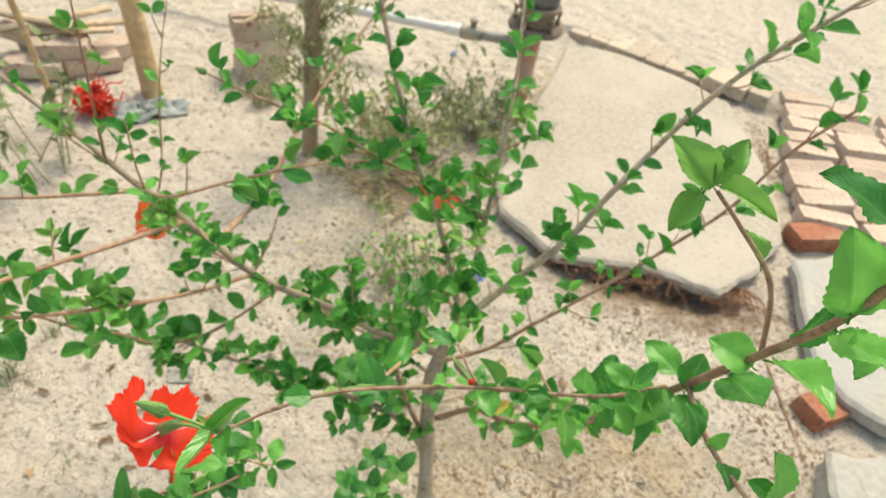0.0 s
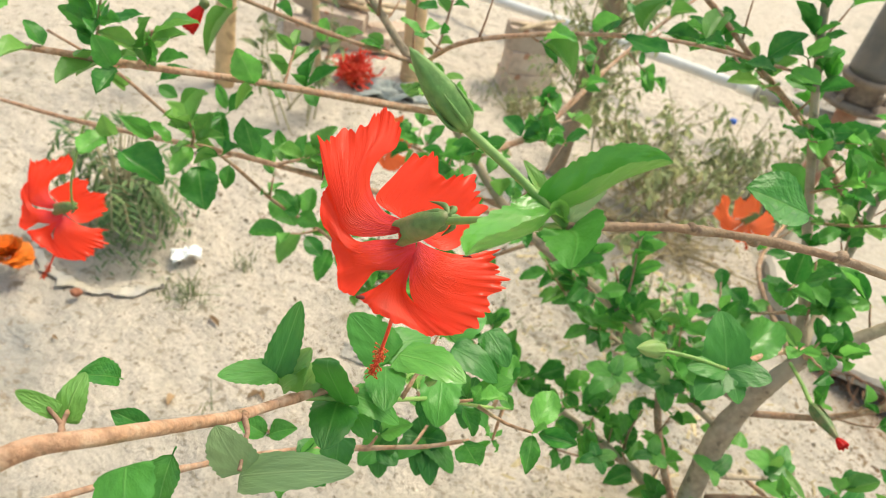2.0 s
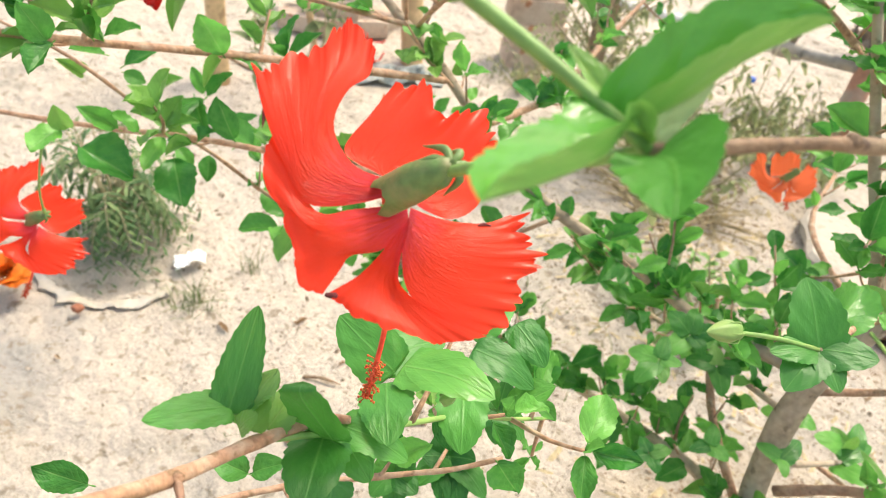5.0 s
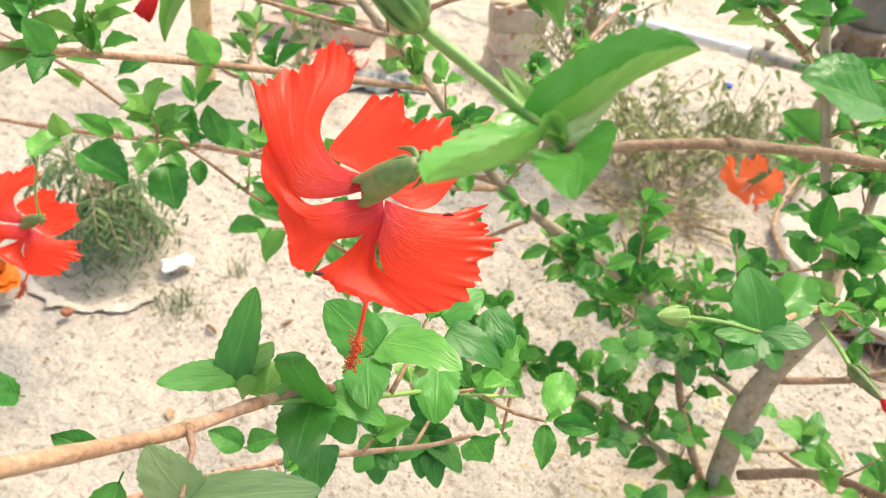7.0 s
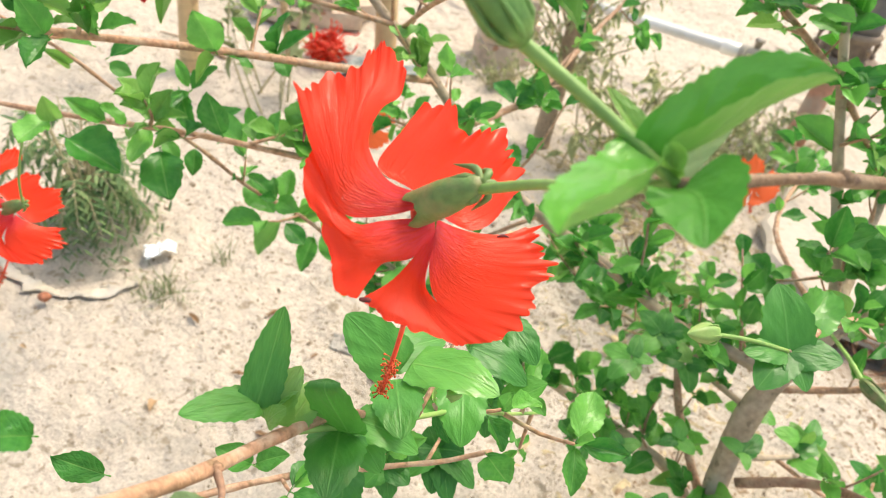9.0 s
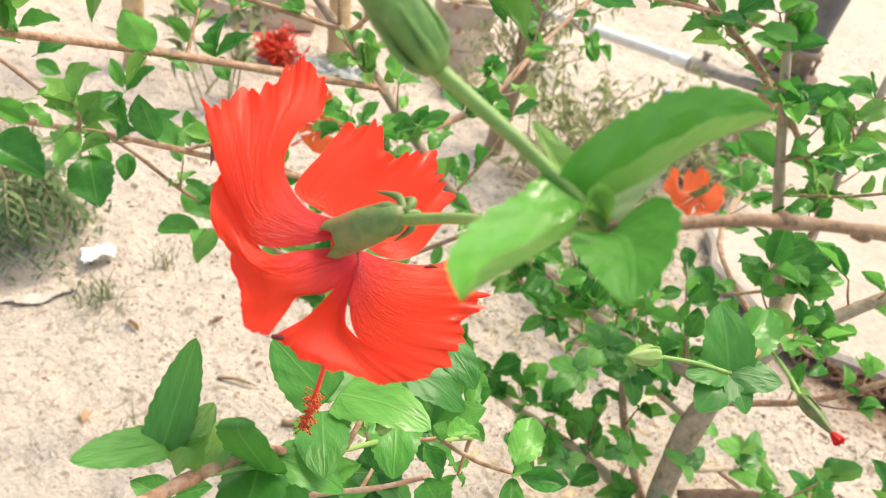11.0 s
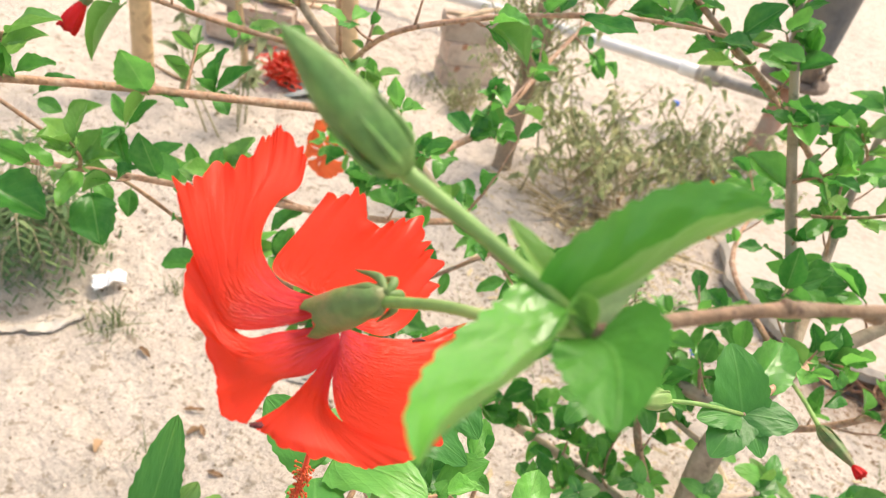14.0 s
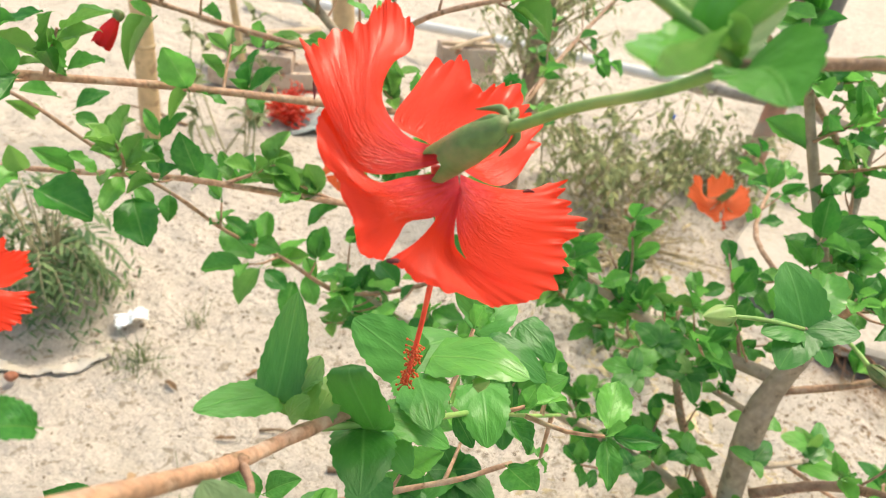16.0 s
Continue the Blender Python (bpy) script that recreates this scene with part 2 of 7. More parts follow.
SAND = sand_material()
CRUMB = material("soil_crumb", (0.47, 0.395, 0.31), 0.95, 0.3, 200.0, bump=0.4, spec=0.1)
DARK_CRUMB = material("dark_soil_crumb", (0.25, 0.19, 0.135), 0.95, 0.35, 200.0, bump=0.4, spec=0.1)
LITTER = material("dry_litter", (0.27, 0.17, 0.10), 0.9, 0.4, 150.0, 30.0, 0.2, tint=(0.38, 0.28, 0.18), spec=0.2)
ROOT = material("red_brown_root", (0.32, 0.16, 0.095), 0.85, 0.35, 150.0, 30.0, 0.3, tint=(0.36, 0.22, 0.13), spec=0.2)
STRAW = material("dry_straw", (0.50, 0.40, 0.24), 0.85, 0.3, 90.0, 20.0, 0.2, tint=(0.3, 0.24, 0.14), spec=0.2)
CONCRETE = material("sand_dusted_concrete", (0.43, 0.375, 0.31), 0.92, 0.16, 55.0, 3.2, 0.6, 45.0, tint=(0.50, 0.44, 0.37), spots=(0.42, 0.355, 0.27), spec=0.15)
SANDED = material("sand_covered_brick", (0.55, 0.45, 0.35), 0.95, 0.15, 60.0, 7.0, 0.7, 60.0, tint=(0.60, 0.51, 0.41), spots=(0.40, 0.27, 0.19), spec=0.1)
GREY_CONCRETE = material("grey_cement_slab", (0.40, 0.365, 0.32), 0.9, 0.15, 40.0, 5.0, 0.8, 35.0, tint=(0.38, 0.36, 0.33), spec=0.2)
BRICK = material("dusty_brick", (0.53, 0.41, 0.325), 0.93, 0.18, 45.0, 6.0, 0.9, 50.0, tint=(0.62, 0.53, 0.43), spots=(0.42, 0.22, 0.14), spec=0.15)
RED_BRICK = material("broken_red_brick", (0.34, 0.14, 0.085), 0.93, 0.3, 60.0, 12.0, 0.8, 60.0, tint=(0.40, 0.22, 0.14), spec=0.15)
BARK = material("grey_green_bark", (0.40, 0.305, 0.215), 0.85, 0.24, 130.0, 25.0, 0.6, 160.0, tint=(0.46, 0.38, 0.29), spots=(0.24, 0.18, 0.12), distance=0.003)
TWIG = material("tan_twig_bark", (0.40, 0.225, 0.135), 0.7, 0.32, 260.0, 90.0, 0.8, 380.0, tint=(0.50, 0.35, 0.245), spots=(0.25, 0.15, 0.08), distance=0.0015)
RUDDY = material("red_brown_twig_bark", (0.30, 0.17, 0.11), 0.65, 0.25, 300.0, 60.0, 0.5, 420.0, tint=(0.40, 0.27, 0.18), spots=(0.17, 0.09, 0.06), distance=0.0015)
OLIVE_TWIG = material("olive_brown_twig_bark", (0.24, 0.145, 0.085), 0.7, 0.3, 300.0, 70.0, 0.8, 420.0, tint=(0.33, 0.235, 0.15), spots=(0.13, 0.075, 0.05), distance=0.0015)
GREEN_STEM = material("green_stem", (0.21, 0.37, 0.09), 0.5, 0.15, 200.0, 40.0, 0.1, tint=(0.32, 0.44, 0.13))
CALYX = material("green_calyx", (0.12, 0.20, 0.055), 0.45, 0.22, 260.0, 90.0, 0.35, 500.0, tint=(0.24, 0.21, 0.09), distance=0.001)
BUD = material("dark_green_bud", (0.10, 0.22, 0.05), 0.5, 0.25, 260.0, 70.0, 0.4, 300.0, tint=(0.20, 0.32, 0.09), distance=0.0015)
BAMBOO = material("weathered_bamboo", (0.56, 0.40, 0.22), 0.7, 0.2, 30.0, 8.0, 0.4, 60.0, tint=(0.46, 0.31, 0.17), spots=(0.36, 0.24, 0.13))
BOARD = material("sun_bleached_wood", (0.50, 0.38, 0.25), 0.85, 0.25, 40.0, 10.0, 0.4, 80.0, tint=(0.38, 0.29, 0.2))
STUMP = material("pruned_stem_bark", (0.45, 0.34, 0.265), 0.9, 0.25, 90.0, 18.0, 0.7, 120.0, tint=(0.27, 0.17, 0.12), spots=(0.48, 0.40, 0.31))
PVC = material("white_pipe_plastic", (0.82, 0.80, 0.77), 0.45, 0.06, 30.0, 6.0, 0.05, tint=(0.74, 0.71, 0.64))
GREY_PIPE = material("grey_pipe_metal", (0.32, 0.29, 0.25), 0.6, 0.2, 50.0, 9.0, 0.3, tint=(0.42, 0.36, 0.28))
RISER = material("peeling_red_paint_on_pipe", (0.52, 0.26, 0.17), 0.75, 0.15, 60.0, 9.0, 0.4, 80.0, tint=(0.44, 0.36, 0.28))
RUST = material("rusted_cast_iron", (0.22, 0.16, 0.12), 0.85, 0.35, 70.0, 14.0, 0.7, 90.0, tint=(0.34, 0.26, 0.19), metal=0.2)
PUMP = material("dark_blue_grey_paint", (0.11, 0.12, 0.13), 0.5, 0.2, 50.0, 7.0, 0.2, tint=(0.22, 0.20, 0.18), metal=0.2)
RAG = material("faded_grey_rag", (0.40, 0.41, 0.38), 0.9, 0.25, 80.0, 25.0, 0.5, tint=(0.25, 0.29, 0.28))
PLASTIC = material("grey_plastic_sheet", (0.52, 0.47, 0.41), 0.45, 0.15, 40.0, 12.0, 0.2, tint=(0.56, 0.48, 0.36))
FOAM = material("white_foam", (0.85, 0.85, 0.84), 0.7, 0.05, 80.0, 20.0, 0.3)
BLUE = material("blue_plastic", (0.02, 0.12, 0.55), 0.35, 0.1, 80.0)
CUP = material("crushed_paper_cup", (0.62, 0.54, 0.42), 0.8, 0.15, 60.0, 20.0, 0.3, tint=(0.7, 0.66, 0.6))
ANTHER = material("yellow_red_anther", (0.58, 0.09, 0.025), 0.7, 0.3, 300.0)
ORANGE = material("orange_petal", (0.75, 0.20, 0.02), 0.6, 0.2, 120.0)
LEAF = leaf_material("hibiscus_leaf_green", (0.034, 0.205, 0.034), (0.22, 0.59, 0.11), (0.28, 0.56, 0.16), 0.27, 0.48, 0.5)
FRESH_LEAF = leaf_material("glossy_fresh_leaf", (0.050, 0.24, 0.036), (0.15, 0.45, 0.070), (0.24, 0.50, 0.13), 0.22, 0.38, 0.45)
DARK_LEAF = leaf_material("dark_hibiscus_leaf", (0.030, 0.170, 0.028), (0.11, 0.38, 0.060), (0.18, 0.44, 0.11), 0.40, 0.36, 0.3)
THIN_LEAF = leaf_material("thin_leaf_lit_through", (0.055, 0.27, 0.040), (0.13, 0.42, 0.065), (0.20, 0.48, 0.11), 0.48, 0.5, 0.3)
YOUNG = leaf_material("young_leaf_green", (0.12, 0.33, 0.06), (0.26, 0.50, 0.11), (0.33, 0.52, 0.17), 0.38, 0.38, 0.4)
PALE = leaf_material("pale_leaf_underside", (0.22, 0.36, 0.16), (0.30, 0.44, 0.20), (0.36, 0.50, 0.26), 0.5, 0.38, 0.25)
YELLOW = leaf_material("yellowed_leaf", (0.60, 0.42, 0.04), (0.62, 0.50, 0.10), (0.6, 0.5, 0.15), 0.5, 0.3)
WEED = leaf_material("dusty_weed_leaf", (0.13, 0.22, 0.07), (0.58, 0.57, 0.30), (0.5, 0.5, 0.28), 0.8, 0.45)
WEED_STEM = material("grey_green_weed_stem", (0.38, 0.34, 0.21), 0.85, 0.3, 60.0, 12.0, 0.1, tint=(0.36, 0.31, 0.18))
FERNY = leaf_material("feathery_leaf_green", (0.055, 0.14, 0.045), (0.26, 0.36, 0.14), (0.2, 0.3, 0.12), 0.6, 0.25)
GRASS = leaf_material("dull_grass_blade", (0.13, 0.19, 0.07), (0.30, 0.32, 0.15), (0.3, 0.34, 0.16), 0.7, 0.25)
RED = petal_material("red_petal", (0.98, 0.054, 0.020), (1.0, 0.085, 0.165), (0.88, 0.034, 0.018))
RED_NET = material("red_plastic_net", (0.95, 0.05, 0.022), 0.5, 0.12, 200.0, 50.0, 0.1, tint=(0.92, 0.09, 0.04))
RED_NET.node_tree.nodes["Principled BSDF"].inputs["Subsurface Weight"].default_value = 0.8
RED_NET.node_tree.nodes["Principled BSDF"].inputs["Subsurface Radius"].default_value = (0.03, 0.004, 0.002)
RED_NET.node_tree.nodes["Principled BSDF"].inputs["Subsurface Scale"].default_value = 1.0
RED_STEM = material("red_column", (0.82, 0.05, 0.02), 0.5, 0.15, 200.0, 50.0, 0.1, tint=(0.78, 0.12, 0.06))
PALE_RED = petal_material("orange_red_petal", (0.93, 0.17, 0.055), (0.75, 0.22, 0.12), (0.70, 0.03, 0.02))
DARK_RED = petal_material("wilted_dark_red_petal", (0.78, 0.026, 0.026), (0.45, 0.02, 0.02), (0.42, 0.012, 0.014))

# ---- small builders ----
rng = random.Random(7)


def empty(name, at=(0, 0, 0)):
    ob = new(name)
    ob.location = at
    ob.empty_display_size = 0.05
    return ob


def mesh_of(name, bm, mat, smooth=True):
    me = bpy.data.meshes.new(name)
    bm.to_mesh(me)
    bm.free()
    for p in me.polygons:
        p.use_smooth = smooth
    me.materials.append(mat)
    return me


def part(name, bm, mat, parent=None, label="", smooth=True):
    """One mesh object from a bmesh in world coordinates, under its thing."""
    ob = new(name, mesh_of(name, bm, mat, smooth))
    if parent is not None:
        ob.parent = parent
        m, p = Matrix.Identity(4), parent
        while p is not None:
            m = p.matrix_parent_inverse @ Matrix.LocRotScale(p.location, p.rotation_euler, p.scale) @ m
            p = p.parent
        ob.matrix_parent_inverse = m.inverted()
    return tagged(ob, label)


def spline(points, n):
    """n + 1 places along a smooth line through the points, with its ends."""
    p = [Vector(q) for q in points]
    p = [2 * p[0] - p[1], *p, 2 * p[-1] - p[-2]]
    out = []
    for i in range(n + 1):
        f = i / n * (len(p) - 3)
        k = min(int(f), len(p) - 4)
        t = f - k
        a, b, c, d = p[k:k + 4]
        out.append(0.5 * (2 * b + (c - a) * t + (2 * a - 5 * b + 4 * c - d) * t * t + (3 * b - a - 3 * c + d) * t ** 3))
    return out


def tube(bm, points, radii, sides=8, steps=4, knots=0.0, cap=True):
    """A bent, tapered rod through the points; knots swells it here and there."""
    n = max(2, (len(points) - 1) * steps)
    line = spline(points, n)
    ref = Vector((0.31, 0.17, 0.93))
    rings = []
    for i, c in enumerate(line):
        d = (line[min(i + 1, n)] - line[max(i - 1, 0)]).normalized()
        u = d.cross(ref)
        if u.length < 0.05:
            u = d.cross(Vector((1, 0, 0)))
        u.normalize()
        v = d.cross(u)
        f = i / n * (len(radii) - 1)
        k = min(int(f), len(radii) - 2)
        r = radii[k] + (radii[k + 1] - radii[k]) * (f - k)
        r *= 1 + knots * max(0.0, noise.noise(c * 45.0)) * 2
        rings.append([bm.verts.new(c + (u * math.cos(a) + v * math.sin(a)) * r * (1 + knots * 0.5 * noise.noise(c * 90 + Vector((a, 0, 0)))))
                      for a in (2 * math.pi * s / sides for s in range(sides))])
    for a, b in zip(rings, rings[1:]):
        for s in range(sides):
            bm.faces.new((a[s], a[(s + 1) % sides], b[(s + 1) % sides], b[s]))
    if cap:
        bm.faces.new(list(reversed(rings[0])))
        bm.faces.new(rings[-1])
    return bm


def lathe(bm, profile, sides=20, m=None):
    """A turned form: profile of (radius, height) about z, then moved by m."""
    m = m or Matrix.Identity(4)
    rings = [[bm.verts.new(m @ Vector((r * math.cos(2 * math.pi * s / sides), r * math.sin(2 * math.pi * s / sides), z))) for s in range(sides)]
             for r, z in profile]
    for a, b in zip(rings, rings[1:]):
        for s in range(sides):
            bm.faces.new((a[s], a[(s + 1) % sides], b[(s + 1) % sides], b[s]))
    bm.faces.new(list(reversed(rings[0])))
    bm.faces.new(rings[-1])
    return bm


def aim(origin, tip, up):
    """A frame at origin whose y axis points to tip and whose z axis leans to up."""
    y = (Vector(tip) - Vector(origin)).normalized()
    x = y.cross(Vector(up))
    if x.length < 1e-3:
        x = y.cross(Vector((1, 0, 0)))
    x.normalize()
    z = x.cross(y)
    m = Matrix((x, y, z)).transposed().to_4x4()
    m.translation = Vector(origin)
    return m


def leaf_mesh(name, mat, seed, n=14, teeth=11, wide=0.5, fold=0.25, droop=0.18, ripple=0.03, half=3, stalk=0.14):
    """A toothed oval blade of length 1 along y with its stalk behind it, width 1 before it is scaled."""
    r = random.Random(seed)
    bm = bmesh.new()
    uv = bm.loops.layers.uv.new("UVMap")
    rows, tags = [], {}
    skew = r.uniform(-0.12, 0.12)
    for i in range(n + 1):
        t = i / n
        w = 0.5 * math.sin(math.pi * t ** 0.97) ** 0.68 * (1.0 - 0.12 * t * t) * 1.02
        w = max(w, 0.010)
        tooth = 1 + ((0.17 if n < 40 else 0.10) * (0.5 - abs((t * teeth) % 1.0 - 0.7)) * min(1.0, 3 * t - 0.8) if 0.28 < t < 0.97 else 0.0)
        row = []
        for j in range(-half, half + 1):
            s = j / half
            x = s * w * (tooth if abs(j) == half else 1.0) + skew * t * t * 0.6
            z = fold * abs(s) * w + ripple * math.sin(9 * t + 2.1 * s + seed) * abs(s) - droop * t * t
            z += 0.35 * ripple * abs(s) * math.sin(teeth * 3.6 * (t - 0.35 * abs(s)) + seed)
            vert = bm.verts.new((x, t - 0.15 * droop * t * t, z))
            tags[vert] = (0.5 + 0.5 * s, t)
            row.append(vert)
        rows.append(row)
    for a, b in zip(rows, rows[1:]):
        for j in range(2 * half):
            f = bm.faces.new((a[j], a[j + 1], b[j + 1], b[j]))
            for lp in f.loops:
                lp[uv].uv = tags[lp.vert]
    if stalk:
        tube(bm, [(0, -stalk, -0.02), (0, -stalk * 0.4, 0.0), (0, 0.03, 0.0)], [0.022, 0.018, 0.014], 5, 2)
    return mesh_of(name, bm, mat)


LEAVES = [leaf_mesh("leaf", LEAF, 10 + i, 24, 7 + i % 2, fold=0.15 + 0.12 * (i % 5), droop=-0.10 + 0.10 * (i % 4), ripple=0.04 + 0.03 * (i % 2)) for i in range(10)]
YOUNGS = [leaf_mesh("leaf", YOUNG, 40 + i, 20, 7, fold=0.5 + 0.25 * i, droop=0.1 + 0.1 * i) for i in range(3)]
BIG = [leaf_mesh("leaf", LEAF, 60 + i, 44, 14 + i, fold=0.16 + 0.14 * i, droop=0.10 + 0.08 * i, ripple=0.05, half=6) for i in range(3)]
FRESH = leaf_mesh("leaf", FRESH_LEAF, 65, 48, 14, fold=0.22, droop=0.02, ripple=0.025, half=6)
BIG_YOUNG = leaf_mesh("leaf", YOUNG, 71, 44, 12, fold=0.5, droop=0.25, ripple=0.05, half=6)
YELLOWS = leaf_mesh("leaf", YELLOW, 79, 14, 10)


def leaf_on(branch, base, tip, width, mesh=None, up=None):
    """One leaf from base to tip, under its branch."""
    size = (Vector(tip) - Vector(base)).length
    if mesh is None:
        mesh = rng.choice(LEAVES) if rng.random() < 0.86 else rng.choice(YOUNGS)
    if up is None:
        up = (0.10 + rng.uniform(-0.35, 0.35), -0.45 + rng.uniform(-0.3, 0.3), 0.85)
    ob = new("leaf", mesh)
    ob.parent = branch
    m = aim(base, tip, up) @ Matrix.Diagonal((max(width, 0.2 * size), size, size, 1))
    ob.matrix_basis = m
    return ob


def branch_of(thing, points, radii, mat=TWIG, sides=8, steps=5, knots=0.25, name="branch", label=""):
    return part(name, tube(bmesh.new(), points, radii, sides, steps, knots), mat, thing, label)


def clothe(branch, points, count, size=0.05, lo=0.05, hi=1.0, young=0.2, spread=1.0, rosette=0.45, joined=False):
    """Leaves along a branch, set spirally, some in small tufts on short spurs; joined: as one piece of foliage."""
    count, size = int(count * 1.85), size * 1.08
    bm, spurs = bmesh.new(), bmesh.new()
    line = spline(points, 60)
    turn = rng.uniform(0, 6.28)
    made = 0
    while made < count:
        f = lo + (hi - lo) * (made + rng.uniform(0.2, 0.8)) / count
        i = min(59, max(1, int(f * 60)))
        c = line[i]
        d = (line[i + 1 if i < 60 else i] - line[i - 1]).normalized()
        u = d.cross(Vector((0, 0, 1)))
        u = u.normalized() if u.length > 0.05 else Vector((1, 0, 0))
        v = u.cross(d)
        turn += 2.4
        out = (u * math.cos(turn) * 1.0 + v * (0.25 + 0.75 * math.sin(turn)) + d * rng.uniform(0.1, 0.8) + Vector((0, 0, 0.25))).normalized()
        number = rng.choice((2, 3, 3, 4)) if rng.random() < rosette else 1
        reach = (number > 1) * rng.uniform(0.008, 0.05)
        spur = c + out * reach + Vector((0, 0, 0.15 * reach))
        if reach:
            tube(spurs, [c, c.lerp(spur, 0.55) + Vector((0, 0, -0.08 * reach)), spur], [0.0016, 0.0013, 0.001], 5, 2)
        for q in range(number):
            way = out if number == 1 else (out * 0.6 + Vector((rng.uniform(-1, 1), rng.uniform(-1, 1), rng.uniform(-0.3, 0.8))) * spread).normalized()
            ln = size * rng.uniform(0.55, 1.15) * (0.85 if number > 1 else 1.0)
            b = spur + way * ln * 0.14
            mesh = rng.choice(YOUNGS) if rng.random() < young else rng.choice(LEAVES)
            e = b + way * ln + Vector((0, 0, -0.12 * ln))
            up = (rng.uniform(-0.5, 0.5), rng.uniform(-0.8, 0.1), 1.0)
            wide = ln * rng.uniform(0.46, 0.66)
            made += 1
            if not joined:
                leaf_on(branch, b, e, wide, mesh, up)
                continue
            first = len(bm.verts)
            bm.from_mesh(mesh)
            bm.verts.ensure_lookup_table()
            bmesh.ops.transform(bm, matrix=aim(b, e, up) @ Matrix.Diagonal((wide, ln, ln, 1)), verts=bm.verts[first:])
    if spurs.verts:
        tagged(part("spur_growth", spurs, TWIG, branch), kind="stuff")
    else:
        spurs.free()
    if joined:
        tagged(part("foliage", bm, LEAF, branch), kind="stuff")
    else:
        bm.free()


def sprout(branch, points, count, length, seed, lo=0.1, hi=0.95, lift=0.5):
    """Short side shoots with tufts of small leaves along a branch."""
    r = random.Random(seed)
    line = spline(points, 60)
    for q in range(count):
        c = line[int(60 * (lo + (hi - lo) * (q + r.random()) / count))]
        d = Vector((r.uniform(-1, 1), r.uniform(-1, 0.8), lift + r.uniform(-0.5, 0.6))).normalized()
        e = length * r.uniform(0.5, 1.15)
        pts = [c, c + d * e * 0.5 + Vector((r.uniform(-1, 1), r.uniform(-1, 1), 0.3)) * 0.06 * e, c + d * e + Vector((0, 0, 0.1 * e))]
        shoot_part = part("side_shoot", tube(bmesh.new(), pts, [0.0021, 0.0016, 0.0011], 6, 4, 0.2), TWIG, branch)
        foliage = bmesh.new()
        for g in range(r.randint(7, 11)):
            f = r.random() ** 0.6
            b = spline(pts, 12)[int(12 * f)]
            w = (Vector((r.uniform(-1, 1), r.uniform(-1, 1), r.uniform(-0.3, 0.9))) + 0.4 * d).normalized()
            ln = r.uniform(0.020, 0.044)
            first = len(foliage.verts)
            foliage.from_mesh(r.choice(LEAVES))
            foliage.verts.ensure_lookup_table()
            m = aim(b + w * 0.12 * ln, b + w * 1.1 * ln - Vector((0, 0, 0.12 * ln)), (r.uniform(-0.5, 0.5), r.uniform(-0.8, 0.1), 1.0))
            bmesh.ops.transform(foliage, matrix=m @ Matrix.Diagonal((ln * r.uniform(0.46, 0.66), ln, ln, 1)), verts=foliage.verts[first:])
        tagged(part("foliage", foliage, LEAF if r.random() < 0.75 else YOUNG, branch), kind="stuff")


def bent_leaf(branch, mid, left, right, width_left, width_right, mat, teeth=13, seed=0, curl=0.0, belly=0.8, n=48, half=7, ripple=0.05, under=None):
    """One large leaf along a bent midrib; its halves lie towards left and right, so that it may be folded, and roll by curl.
    under: the paler skin of the right half, turned over so that its lower side shows."""
    bm = bmesh.new()
    uv = bm.loops.layers.uv.new("UVMap")
    line = spline(mid, n)
    rows, tags = [], {}
    for i, c in enumerate(line):
        t = i / n
        d = (line[min(i + 1, n)] - line[max(i - 1, 0)]).normalized()
        shape = max(0.012, math.sin(math.pi * t ** belly) ** 0.60) if t < 1 else 0.012
        tooth = 1 + (0.13 * (0.5 - abs((t * teeth) % 1.0 - 0.7)) * min(1.0, 4 * t - 0.5) if 0.15 < t < 0.97 else 0.0)
        row = []
        for j in range(-half, half + 1):
            f = abs(j) / half
            side = Vector(left if j < 0 else right)
            side = (side - d * side.dot(d)).normalized()
            up = side.cross(d) * (1 if j < 0 else -1)
            w = (width_left if j < 0 else width_right) * shape * (tooth if f == 1 else 1.0)
            q = c + side * w * f + up * w * (curl * f * f + ripple * f * math.sin(teeth * 2.1 * (t - 0.3 * f) + seed) + 0.6 * ripple * math.sin(5 * t + 2 * f + seed))
            vert = bm.verts.new(q)
            tags[vert] = (0.5 + 0.5 * j / half, t)
            row.append(vert)
        rows.append(row)
    for a, b in zip(rows, rows[1:]):
        for j in range(2 * half):
            f = bm.faces.new((a[j], a[j + 1], b[j + 1], b[j]))
            for lp in f.loops:
                lp[uv].uv = tags[lp.vert]
    leaf = part("leaf", bm, mat, branch)
    if under is not None:
        leaf.data.materials.append(under)
        for q, face in enumerate(leaf.data.polygons):
            face.material_index = int(q % (2 * half) >= half)
    return leaf


def facing_leaf(branch, base, tip, width, face, bow, mat, fold=0.18):
    """A large leaf whose upper side looks along face, given in the flower's own frame, arched by bow."""
    base, tip, face = Vector(base), Vector(tip), (FACE.to_3x3() @ Vector(face)).normalized()
    d = tip - base
    side = d.cross(face).normalized()
    mid = [base - d * 0.10 - face * 0.03 * d.length, base + face * 0.02 * d.length, base.lerp(tip, 0.5) + face * bow * d.length, tip - face * 0.5 * bow * d.length]
    k = int(1e5 * (base.x + tip.y)) % 97
    return bent_leaf(branch, mid, side + face * fold, face * fold - side, width * 1.04, width * 1.04, mat, 9 + k % 4, k, -0.16 + 0.03 * (k % 5), 0.92, 36, 5, 0.05)


# ---- flower ----


